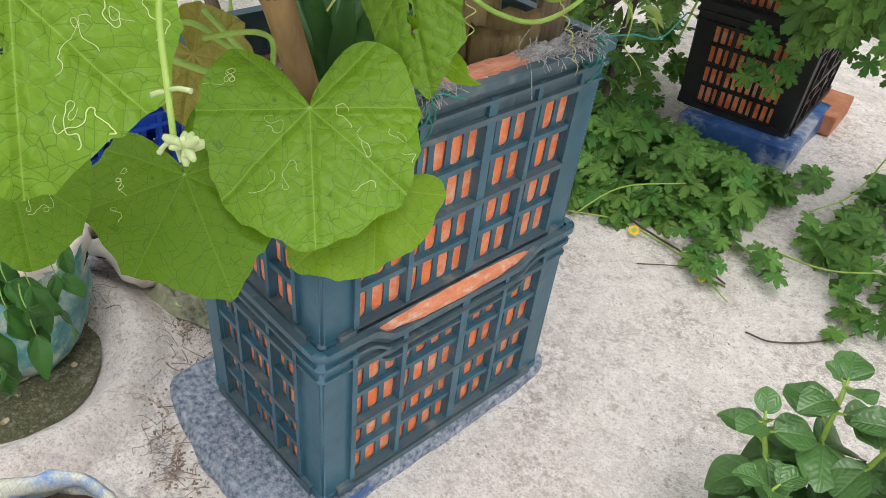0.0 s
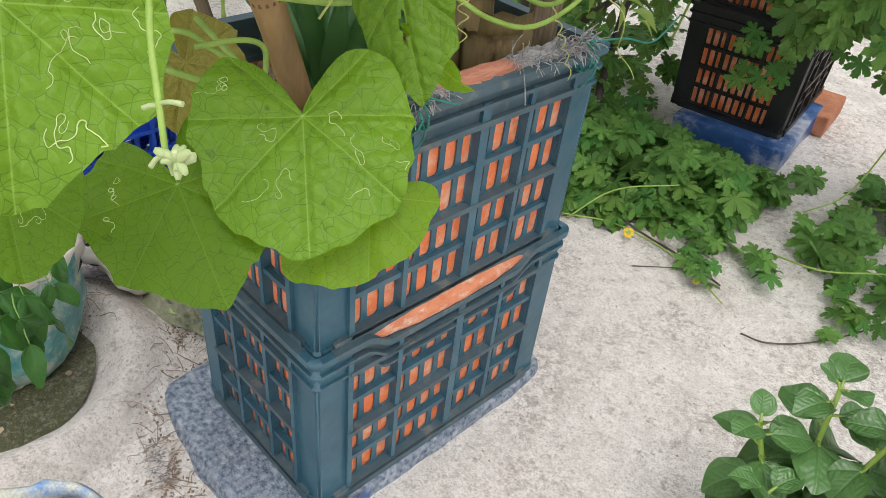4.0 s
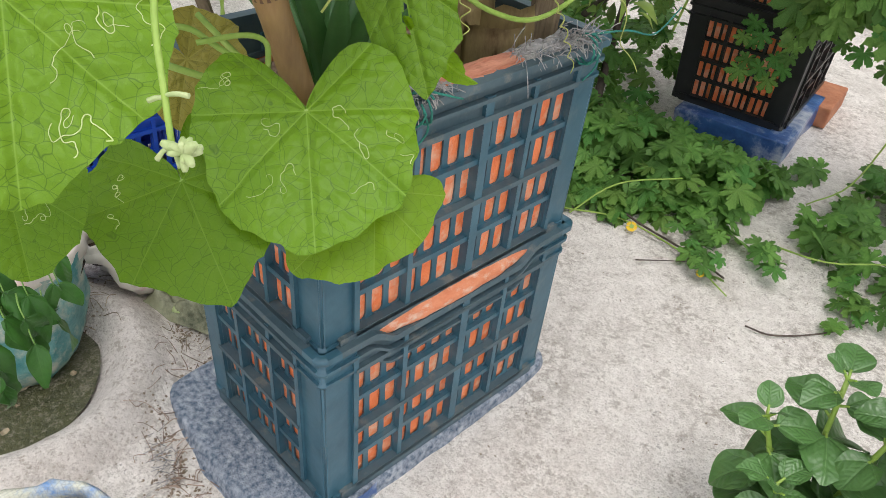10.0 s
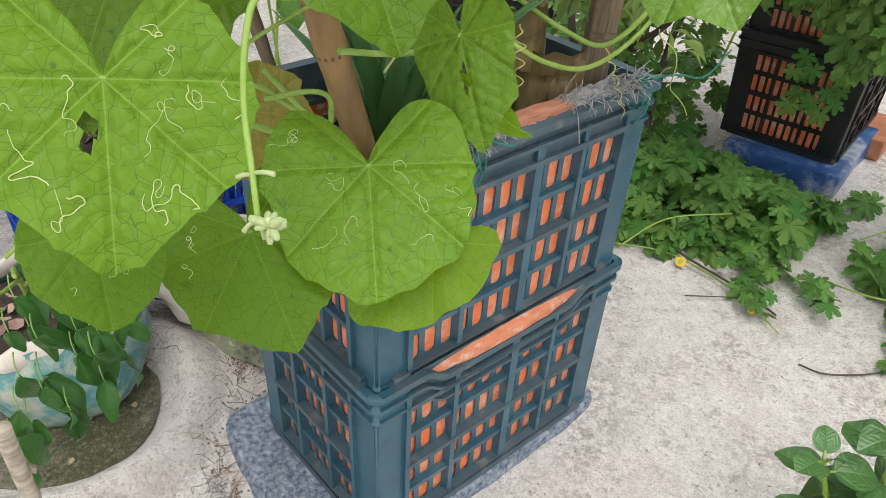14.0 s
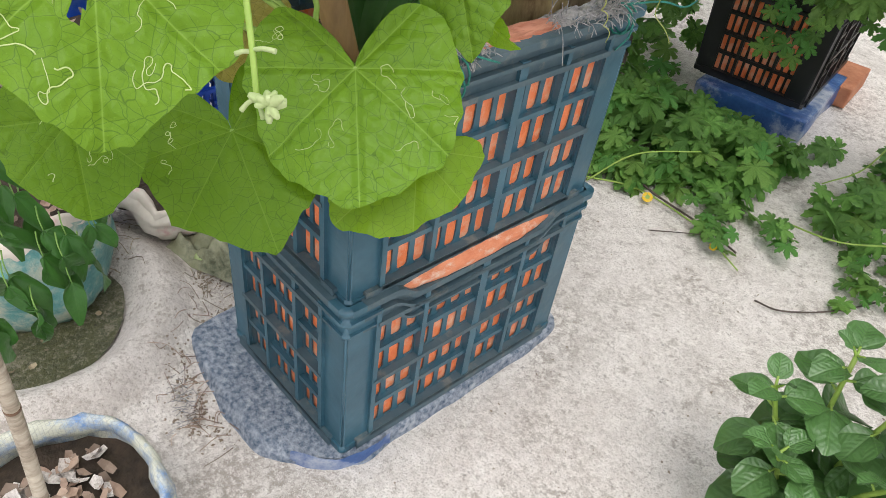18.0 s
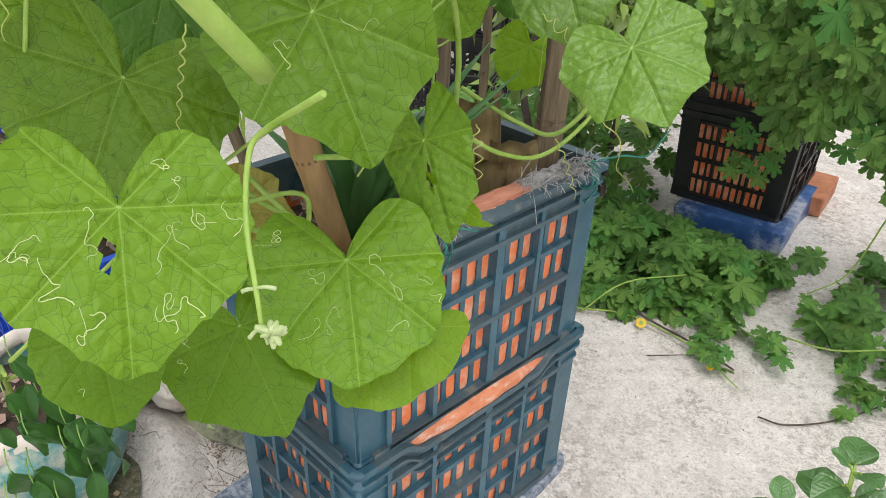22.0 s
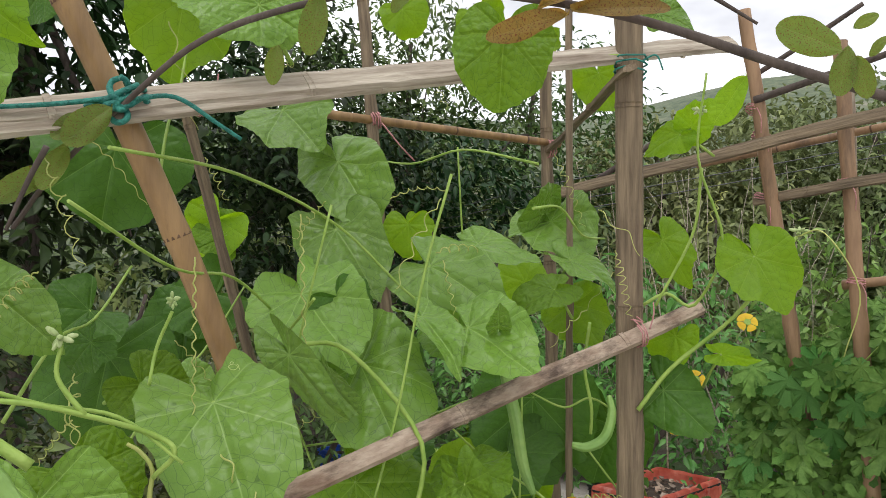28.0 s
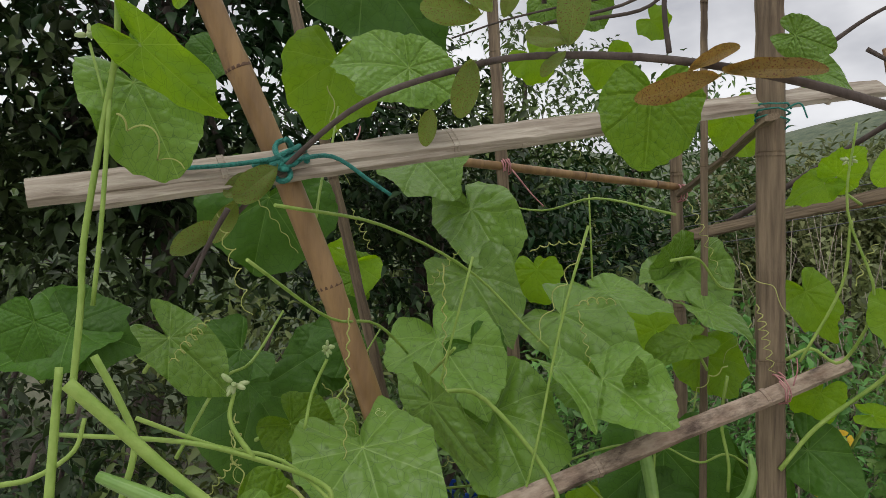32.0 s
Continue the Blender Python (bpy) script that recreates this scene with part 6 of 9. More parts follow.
def gourd(owner, pts, r, label, ridges=8):
    """A slim ridged fruit."""
    line = glide(pts, 6)
    bm = bmesh.new()
    side, rings = None, []
    n = len(line)
    for i, p in enumerate(line):
        d = (line[min(i + 1, n - 1)] - line[max(i - 1, 0)]).normalized()
        side = d.orthogonal().normalized() if side is None else (side - d * side.dot(d)).normalized()
        up = d.cross(side)
        q = i / (n - 1)
        rr = r * (0.25 + 0.75 * math.sin(math.pi * min(1, 0.08 + 0.9 * q)) ** 0.55)
        rings.append([bm.verts.new(p + rr * (1 + 0.06 * math.cos(ridges * 2 * math.pi * k / 32)) * (math.cos(2 * math.pi * k / 32) * side + math.sin(2 * math.pi * k / 32) * up)) for k in range(32)])
    for a, b in zip(rings, rings[1:]):
        for k in range(32):
            f = bm.faces.new((a[k], a[(k + 1) % 32], b[(k + 1) % 32], b[k]))
            f.smooth = True
    bm.faces.new(rings[0][::-1])
    bm.faces.new(rings[-1])
    return part("fruit", bm, M_fruit, owner, label)


stalk(vine, [(0.02, -0.17, 1.55), (-0.03, -0.07, 1.53), (0.034, 0.011, 1.402), (0.031, -0.002, 1.261), (0.060, 0.06, 1.12), (0.041, 0.106, 1.073), (-0.02, 0.20, 0.92), (-0.10, 0.26, 0.66)], 0.0034, 0.004)
stalk(vine, [(0.041, 0.106, 1.073), (0.035, 0.24, 1.075), (0.02, 0.36, 1.06), (0.03, 0.47, 1.12)], 0.003)
stalk(vine, [(0.041, 0.106, 1.073), (0.07, 0.05, 0.99), (0.075, 0.02, 0.93), (0.06, -0.03, 0.86)], 0.0022, 0.0012, M_tendril)
stalk(vine, [(0.060, 0.075, 1.30), (0.075, 0.06, 1.20), (0.082, 0.03, 1.10), (0.06, 0.0, 1.0)], 0.0016, 0.001, M_tendril)
stalk(vine, [(0.395, -0.439, 1.249), (0.386, -0.408, 1.209), (0.373, -0.363, 1.156), (0.368, -0.318, 1.103)], 0.0046, 0.0056)
stalk(vine, [(0.395, -0.435, 1.249), (0.409, -0.458, 1.256), (0.43, -0.50, 1.262), (0.45, -0.60, 1.27)], 0.0035)
stalk(vine, [(0.397, -0.432, 1.248), (0.377, -0.398, 1.247), (0.33, -0.35, 1.26)], 0.004, 0.002)
bud_cluster(vine, (0.394, -0.433, 1.256), 0.009, 12, 3, "fuzzy white-green shoot tip")
stalk(vine, [(0.300, -0.24, 1.06), (0.232, -0.242, 1.016), (0.232, -0.254, 1.000), (0.251, -0.271, 0.965), (0.276, -0.283, 0.934), (0.289, -0.289, 0.911)], 0.0024, 0.0018)
bud_cluster(vine, (0.300, -0.288, 0.914), 0.008, 14, 5)
for q, d in (((0.276, -0.283, 0.934), (0.02, 0.012, 0.004)), ((0.272, -0.28, 0.930), (-0.012, -0.012, -0.004)), ((0.288, -0.290, 0.912), (-0.01, -0.008, -0.014)), ((0.289, -0.289, 0.911), (0.006, 0.002, -0.016))):
    stalk(vine, [q, Vector(q) + Vector(d) * 0.3 + Vector((0, 0, 0.001)), Vector(q) + Vector(d) * 0.6], 0.0012, 0.0016, M_bud)
stalk(vine, [(-0.13, -0.13, 0.80), (-0.086, -0.094, 0.812), (-0.064, -0.071, 0.794), (-0.032, -0.041, 0.769), (-0.030, -0.033, 0.785), (-0.039, -0.031, 0.800), (-0.050, -0.05, 0.806), (-0.07, -0.09, 0.80)], 0.0034, 0.003)
stalk(vine, [(-0.10, -0.11, 0.77), (-0.05, -0.05, 0.745), (-0.01, -0.01, 0.725), (-0.04, 0.05, 0.64)], 0.004)
stalk(vine, [(-0.14, -0.05, 0.80), (-0.08, -0.03, 0.76), (-0.03, 0.01, 0.71), (-0.06, 0.06, 0.63)], 0.0035)
stalk(vine, [(-0.010, -0.034, 0.860), (-0.013, 0.040, 0.840), (-0.013, 0.088, 0.836), (-0.024, 0.185, 0.835), (0.005, 0.260, 0.789), (0.022, 0.333, 0.770), (0.03, 0.42, 0.80), (0.04, 0.50, 0.88)], 0.0036, 0.0032)
stalk(vine, [(-0.12, 0.31, 0.84), (-0.088, 0.333, 0.818), (-0.045, 0.359, 0.794), (0.001, 0.389, 0.782), (0.033, 0.431, 0.834), (0.05, 0.47, 0.93), (0.06, 0.48, 1.04)], 0.0036)
stalk(vine, [(0.16, -0.39, 1.47), (0.166, -0.379, 1.462), (0.172, -0.368, 1.444), (0.175, -0.370, 1.412), (0.189, -0.349, 1.385), (0.201, -0.336, 1.361), (0.212, -0.326, 1.337), (0.227, -0.308, 1.319), (0.238, -0.304, 1.295)], 0.0020, 0.0040, M_tendril, "fruit")
flower(vine, (0.240, -0.303, 1.291), (0.3, 0.1, -0.9), 0.008, 3, "withered yellow flower at the fruit tip")
gourd(vine, [(0.305, -0.57, 1.520), (0.335, -0.512, 1.496), (0.340, -0.496, 1.477), (0.347, -0.477, 1.448)], 0.0075, "young ridged gourd with a flower at its tip", 10)
flower(vine, (0.349, -0.473, 1.442), (0.2, 0.5, -0.8), 0.011, 4, "shrivelled yellow flower at the gourd tip")
gourd(vine, [(-0.112, 0.25, 1.50), (-0.108, 0.251, 1.470), (-0.094, 0.260, 1.390), (-0.079, 0.263, 1.315), (-0.061, 0.270, 1.270)], 0.0105, "long slim ridged gourd hanging", 10)
gourd(vine, [(0.007, 0.299, 1.360), (0.023, 0.318, 1.357), (0.038, 0.341, 1.372), (0.042, 0.354, 1.407), (0.036, 0.355, 1.438)], 0.0080, "small curved green gourd", 6)
stalk(vine, [(-0.076, 0.408, 1.352), (-0.074, 0.410, 1.40), (-0.086, 0.407, 1.47), (-0.06, 0.40, 1.55)], 0.003)
flower(vine, (-0.006, 0.600, 1.440), (0.75, -0.3, 0.5), 0.018, 1)
flower(vine, (0.088, 0.628, 1.545), (0.7, -0.5, 0.5), 0.018, 2)
flower(vine, (-0.023, 0.569, 1.355), (0.6, -0.5, -0.5), 0.020, 7, "closing yellow flower")
flower(vine, (-0.16, 0.43, 1.21), (0.6, -0.5, -0.5), 0.016, 8, "closing yellow flower")
stalk(vine, [(0.0, 0.45, 1.40), (0.032, 0.503, 1.473), (0.104, 0.577, 1.559), (0.191, 0.584, 1.652), (0.213, 0.598, 1.687)], 0.0042, 0.003)
stalk(vine, [(0.213, 0.598, 1.687), (0.26, 0.60, 1.69), (0.30, 0.62, 1.60), (0.27, 0.62, 1.50)], 0.0013, 0.0009, M_tendril, "tendril")
bud_cluster(vine, (0.216, 0.60, 1.695), 0.018, 10, 8, "green shoot tip with unopened buds")
stalk(vine, [(0.0, 0.47, 1.58), (0.022, 0.505, 1.599), (0.056, 0.536, 1.579), (0.126, 0.530, 1.682), (0.142, 0.461, 1.816), (0.172, 0.453, 1.944)], 0.003, 0.0018)
stalk(vine, [(0.05, 0.45, 1.58), (0.10, 0.49, 1.70), (0.14, 0.47, 1.80)], 0.0025)
bud_cluster(vine, (0.150, 0.457, 1.89), 0.014, 9, 9, "curled pale green shoot tip")
stalk(vine, [(0.12, -0.62, 1.53), (0.206, -0.501, 1.529), (0.211, -0.433, 1.510), (0.202, -0.372, 1.484), (0.209, -0.353, 1.466), (0.19, -0.37, 1.44)], 0.0024, 0.0028)
stalk(vine, [(0.211, -0.433, 1.510), (0.20, -0.455, 1.545), (0.20, -0.452, 1.575)], 0.003, 0.002)
bud_cluster(vine, (0.20, -0.452, 1.582), 0.011, 10, 10)
stalk(vine, [(0.206, -0.60, 1.56), (0.192, -0.596, 1.661), (0.190, -0.596, 1.721), (0.199, -0.583, 1.835), (0.216, -0.573, 1.920), (0.251, -0.579, 2.027), (0.272, -0.590, 2.075)], 0.0036, 0.003)
stalk(vine, [(0.20, -0.585, 1.66), (0.205, -0.58, 1.75), (0.203, -0.578, 1.86)], 0.0024)
bud_cluster(vine, (0.165, -0.60, 1.935), 0.010, 8, 12)
stalk(vine, [(0.199, -0.583, 1.862), (0.18, -0.59, 1.89), (0.168, -0.60, 1.925)], 0.0016)
stalk(vine, [(0.10, -0.36, 1.52), (0.09, -0.35, 1.56), (0.10, -0.335, 1.60)], 0.002)
bud_cluster(vine, (0.10, -0.335, 1.612), 0.010, 9, 14)
stalk(vine, [(-0.03, -0.36, 1.86), (-0.02, -0.10, 1.905), (-0.01, 0.05, 1.955), (0.03, 0.12, 1.955), (0.075, 0.16, 1.90)], 0.0034, 0.003)
stalk(vine, [(-0.02, -0.10, 1.905), (0.0, 0.12, 1.955), (0.02, 0.36, 2.0), (0.03, 0.45, 2.01)], 0.0026, 0.002)
stalk(vine, [(0.10, -0.40, 1.78), (-0.05, -0.22, 1.78), (-0.16, -0.03, 1.72), (-0.15, 0.10, 1.60), (-0.10, 0.22, 1.52)], 0.0024)
tendril(vine, (0.119, -0.314, 1.66), (0.0, -0.02, -1), 0.16, 11, 0.0035, 1)
tendril(vine, (0.03, -0.16, 1.72), (0.0, 0.02, -1), 0.17, 9, 0.004, 2)
tendril(vine, (0.17, -0.30, 1.45), (0.4, 0.5, -0.7), 0.10, 3, 0.010, 3)
tendril(vine, (0.02, -0.03, 1.14), (0.3, -0.4, -0.3), 0.06, 3, 0.008, 4)
tendril(vine, (0.36, -0.42, 1.19), (0.1, 0.1, -0.6), 0.03, 3, 0.008, 5)
tendril(vine, (0.04, 0.34, 0.80), (0.2, 0.4, -0.8), 0.09, 5, 0.005, 6)
tendril(vine, (0.035, 0.18, 0.86), (0.3, -0.2, -0.8), 0.06, 4, 0.008, 7)
tendril(vine, (0.23, -0.57, 1.84), (-0.4, 0.5, -0.2), 0.08, 2, 0.012, 8)
tendril(vine, (0.10, 0.52, 1.70), (0.2, 0.2, 0.8), 0.10, 4, 0.006, 9)
tendril(vine, (0.10, 0.21, 1.30), (0.1, 0.3, 0.1), 0.09, 7, 0.006, 10)
tendril(vine, (0.035, 0.46, 0.80), (0.2, 0.5, -0.8), 0.13, 1.5, 0.012, 11)

rng = random.Random(77)
for k in range(34):
    u = rng.random()
    a = Vector((rng.uniform(-0.25, 0.12), rng.uniform(-0.5, 0.55), rng.uniform(0.95, 2.0)))
    tendril(vine, a, (rng.gauss(0, 0.6), rng.gauss(0, 0.6), rng.gauss(-0.3, 0.5)), rng.uniform(0.05, 0.13), rng.uniform(1, 8), rng.uniform(0.003, 0.009), 100 + k, 0.0009)
for k in range(22):
    a = Vector((rng.uniform(-0.30, 0.02), rng.uniform(-0.45, 0.5), rng.uniform(0.8, 1.9)))
    d = Vector((rng.gauss(0, 0.12), rng.gauss(0, 0.2), rng.gauss(0.05, 0.2)))
    stalk(vine, [a - d, a - d * 0.3 + Vector((0, 0, 0.02)), a + d * 0.3 - Vector((0, 0, 0.01)), a + d], 0.0024, 0.0018, sides=6)

# ---- ties on the frame ----
def tie(label, c, axis, r, turns, thick, spread, material, seed, tails):
    root = thing("cord_tie", label, "cord")
    bm = bmesh.new()
    winding(bm, c, axis, r, turns, thick, spread, seed)
    part("winding", bm, material, root)
    for pts in tails:
        bm = bmesh.new()
        tube(bm, pts, thick, thick * 0.8, sides=6)
        part("loose_end", bm, material, root)
    return root


V = Vector
knot = tie("green cord knotted round the pole and rail", TIE + V((0.014, 0, 0.0)), (0.1, -0.5, 1), 0.037, 3, 0.0034, 0.022, M_rope, 1,
    [[TIE + V((0.048, -0.01, 0)), TIE + V((0.045, -0.07, -0.012)), TIE + V((0.036, -0.15, -0.022))], [TIE + V((0.048, 0.01, 0.0)), TIE + V((0.05, 0.06, 0.008)), TIE + V((0.045, 0.11, -0.018)), TIE + V((0.040, 0.14, -0.034))]])
for k, (rr, dz) in enumerate(((0.013, 0.012), (0.009, -0.004), (0.011, -0.016))):
    bm = bmesh.new()
    tube(bm, [TIE + V((0.046 + 0.006 * math.cos(q * 1.7 + k), rr * math.sin(q) * 0.8, dz + rr * math.cos(q))) for q in (0.7 * i for i in range(10))], 0.0036, sides=6)
    part("loop", bm, M_rope, knot)
tie("faded pink twine round the pole and low rail", V((0.010, -0.200, 1.358)), (0.1, 0.9, 0.30), 0.026, 4, 0.0015, 0.035, M_twine, 2, [[V((0.02, -0.20, 1.36)), V((0.03, -0.185, 1.32)), V((0.028, -0.175, 1.28))]])
tie("faded pink twine round the post and low rail", V((0.006, 0.448, 1.533)), (0.1, 0.9, 0.30), 0.024, 3, 0.0013, 0.015, M_twine, 3, [[V((0.03, 0.455, 1.54)), V((0.035, 0.46, 1.565)), V((0.03, 0.465, 1.585))]])
tie("pink twine round the post and short cane", V((-0.022, 0.445, 1.135)), (0.1, 0.9, 0.1), 0.022, 3, 0.0014, 0.015, M_twine, 4, [[V((0.0, 0.43, 1.14)), V((0.0, 0.40, 1.16)), V((-0.01, 0.385, 1.18))], [V((0.0, 0.44, 1.125)), V((0.005, 0.44, 1.09)), V((0.0, 0.445, 1.06))]])
tie("pink twine round the thin cane and crossbar", V((-0.198, 0.457, 1.108)), (0.5, -0.1, 0.9), 0.013, 4, 0.0018, 0.02, M_twine, 5, [])
tie("dark green cord at the top of the post", V((0.035, 0.425, 1.985)), (0.05, 0.2, 1), 0.025, 3, 0.0017, 0.035, M_rope, 6, [[V((0.055, 0.43, 1.99)), V((0.07, 0.45, 2.0)), V((0.075, 0.46, 1.975))]])
tie("pale pink twine round an upright and the back bar", V((-0.505, 0.195, 1.98)), (0, 1, 0.1), 0.016, 4, 0.0018, 0.02, M_twine, 7, [[V((-0.48, 0.20, 1.97)), V((-0.47, 0.24, 1.92)), V((-0.465, 0.27, 1.89))]])
tie("pink twine round the back post", V((-0.505, 0.665, 1.95)), (0, 1, 0.1), 0.020, 3, 0.0018, 0.02, M_twine, 8, [])
tie("pink twine round the leaning cane", V((-0.405, -0.19, 1.95)), (0, 1, 0.1), 0.014, 4, 0.0018, 0.025, M_twine, 9, [[V((-0.39, -0.19, 1.95)), V((-0.385, -0.17, 1.99)), V((-0.39, -0.165, 2.01))]])


# ---- contents and edge of the upper crate ----
def build_fold():
    root = thing("netting", "frayed grey netting over a faded orange sheet edge", "netting", pose(0, 0, TOP))
    for (y0, y1, hgt, mt, lab) in ((0.20, 0.47, 0.0105, M_pinkcloth, "faded orange sheet folded over the rim"), (0.35, 0.49, 0.015, M_fray, "grey knitted netting"), (0.125, 0.22, 0.009, M_fray, "grey knitted netting")):
        bm = bmesh.new()
        rows = []
        for i in range(27):
            y = y0 + (y1 - y0) * i / 26
            e = max(0.0, math.sin(math.pi * i / 26)) ** 0.5
            row = []
            for k in range(9):
                a = math.pi * (k / 8) * 1.02
                rr = hgt * (0.8 + 0.55 * noise.noise(Vector((y * 12, k * 1.1, hgt * 90))) + 0.45 * noise.noise(Vector((y * 40, k * 2.3, 2)))) * (0.35 + 0.65 * e)
                row.append(bm.verts.new((-0.026 + (0.026 + rr * 0.2) * -math.cos(a) * 0.85, y, -0.006 + rr * 1.25 * math.sin(a) + 0.004 * noise.noise(Vector((y * 90, k, 0))))))
            rows.append(row)
        for a, b in zip(rows, rows[1:]):
            for k in range(8):
                f = bm.faces.new((a[k], a[k + 1], b[k + 1], b[k]))
                f.smooth = True
        part("folded_edge", bm, mt, root, lab)
    rng = random.Random(11)
    for cy, cnt in ((0.165, 120), (0.480, 100), (0.43, 70), (0.37, 40)):
        bm = bmesh.new()
        for _ in range(cnt):
            a = Vector((rng.uniform(-0.03, 0.012), cy + rng.gauss(0, 0.022), rng.uniform(-0.002, 0.014)))
            d = Vector((rng.gauss(0.010, 0.012), rng.gauss(0, 0.014), rng.gauss(0.002, 0.012)))
            tube(bm, [a, a + d * 0.5 + Vector((0, 0, 0.005)), a + d], 0.0007, sides=4, steps=2)
        part("frayed_threads", bm, M_fray, root, "loose frayed threads")
    return root


build_fold()
tie("thin green string tied to the crate rim", V((0.010, 0.475, TOP - 0.004)), (0, 1, 0), 0.020, 2, 0.0016, 0.02, M_rope, 12,
    [[V((0.01, 0.48, TOP + 0.018)), V((0.02, 0.56, TOP + 0.01)), V((0.02, 0.64, TOP - 0.012)), V((0.0, 0.74, TOP + 0.005))], [V((0.026, 0.485, TOP)), V((0.022, 0.488, TOP - 0.03)), V((0.016, 0.47, TOP - 0.05))]])
tie("thin green string tied to the crate rim", V((0.010, 0.145, TOP - 0.004)), (0, 1, 0), 0.020, 2, 0.0016, 0.02, M_rope, 13,
    [[V((0.026, 0.14, TOP)), V((0.024, 0.15, TOP - 0.03)), V((0.018, 0.125, TOP - 0.06))], [V((0.012, 0.16, TOP + 0.016)), V((0.028, 0.19, TOP + 0.006)), V((0.022, 0.21, TOP - 0.004))]])


def build_aloe():
    root = thing("aloe_plant", "dark green fleshy-leaved plant in the crate", "plant", pose(-0.19, 0.17, TOP - 0.08))
    rng = random.Random(4)
    for k in range(15):
        a = k * 2.4
        tilt = rng.uniform(0.12, 0.6)
        ln = rng.uniform(0.22, 0.36)
        d = Vector((math.cos(a) * math.sin(tilt), math.sin(a) * math.sin(tilt), math.cos(tilt)))
        s = Vector((-math.sin(a), math.cos(a), 0))
        n = d.cross(s)
        bm = bmesh.new()
        rows = []
        for i in range(9):
            u = i / 8
            w = 0.021 * (1 - u ** 2.2) + 0.001
            p = d * ln * u + Vector((math.cos(a), math.sin(a), -0.4)) * 0.06 * u * u
            rows.append([bm.verts.new(p + s * w * x + n * w * y) for x, y in ((-1, -0.25), (-0.5, 0.12), (0, 0.25), (0.5, 0.12), (1, -0.25), (0, -0.55))])
        for p, q in zip(rows, rows[1:]):
            for i in range(6):
                f = bm.faces.new((p[i], p[(i + 1) % 6], q[(i + 1) % 6], q[i]))
                f.smooth = True
        bm.faces.new(rows[-1])
        part("leaf", bm, M_aloe, root)
    return root


build_aloe()


def build_sheaths():
    root = thing("banana_stump", "cut stump of dry brown leaf sheaths in the crate", "stump", pose(-0.20, 0.40, TOP - 0.085))
    for k, (cx, cy, r, hgt, a0, a1) in enumerate(((0.02, -0.02, 0.062, 0.150, -1.9, 1.6), (0.075, 0.035, 0.055, 0.125, -1.7, 1.5), (-0.04, 0.06, 0.06, 0.16, -1.6, 2.2), (0.10, -0.01, 0.05, 0.11, -1.2, 1.8))):
        bm = bmesh.new()
        rows = []
        for j in range(8):
            v = j / 7
            row = []
            for i in range(13):
                a = -0.75 + a0 + (a1 - a0) * i / 12
                rr = r * (1 + 0.08 * noise.noise(Vector((a * 3, v * 2, k))))
                top = hgt * (1 + 0.10 * noise.noise(Vector((a * 2, 3, k))))
                row.append(bm.verts.new((cx + rr * math.cos(a) * (1 - 0.1 * v), cy + rr * math.sin(a) * (1 - 0.1 * v), top * v)))
            rows.append(row)
        for p, q in zip(rows, rows[1:]):
            for i in range(12):
                f = bm.faces.new((p[i], p[i + 1], q[i + 1], q[i]))
                f.smooth = True
        bmesh.ops.solidify(bm, geom=bm.faces[:], thickness=0.006)
        part("sheath", bm, M_sheath, root)
    return root


build_sheaths()

# ---- the orange sack end that bulges out between the crates ----
def build_bulge():
    bm = bmesh.new()
    rows = []
    for i in range(33):
        u = i / 32
        y = 0.085 + 0.36 * u
        rise = max(0.0, math.sin(math.pi * u)) ** 0.35
        row = []
        for k in range(9):
            a = math.pi * (k / 8 - 0.5)
            row.append(bm.verts.new((-0.012 + 0.024 * rise * math.cos(a) + 0.003 * noise.noise(Vector((y * 30, k, 1))), y, BASE + H - 0.013 - 0.003 * rise + 0.019 * rise * math.sin(a) + 0.001 * noise.noise(Vector((y * 60, k, 4))))))
        rows.append(row)
    for a, b in zip(rows, rows[1:]):
        for k in range(8):
            f = bm.faces.new((a[k], a[k + 1], b[k + 1], b[k]))
            f.smooth = True
    me = bpy.data.meshes.new("sheet_bulge")
    bm.to_mesh(me)
    bm.free()
    me.materials.append(M_dusty)
    return tagged(new("sheet_bulge", me), "orange sheet bulging out between the stacked crates", "sheet")


build_bulge()


# ---- speckled fruit-tree branch that crosses the frame ----
def oval(th, seed):
    return max(math.cos(th), 0.0) ** 3.2 + 0.015


branch = thing("guava_branch", "bare brown branch with rust-speckled oval leaves", "branch")
stalk(branch, [(-0.03, -0.49, 1.70), (0.008, -0.449, 1.761), (0.074, -0.375, 1.842), (0.137, -0.303, 1.904), (0.213, -0.208, 1.934), (0.267, -0.139, 1.940), (0.348, -0.033, 1.924), (0.429, 0.074, 1.888), (0.519, 0.190, 1.828), (0.66, 0.37, 1.74)], 0.0030, 0.0058, M_bark)
leaf(branch, (0.369, -0.019, 1.906), (0.036, 0.032, 0.026), (0.728, -0.644, 0.065), 0.42, 0.25, 0.25, 201, M_guava_rust, outline=oval)
leaf(branch, (0.391, 0.009, 1.901), (0.079, 0.044, -0.005), (0.459, -0.865, 0.096), 0.42, 0.25, 0.25, 202, M_guava_rust, outline=oval)
leaf(branch, (0.387, 0.005, 1.898), (-0.048, -0.070, -0.012), (0.830, -0.525, 0.110), 0.42, 0.25, 0.25, 203, M_guava_rust, outline=oval)
leaf(branch, (0.240, -0.200, 1.987), (-0.006, -0.066, 0.006), (0.932, -0.115, -0.043), 0.81, 0.25, 0.25, 204, M_guava, outline=oval)
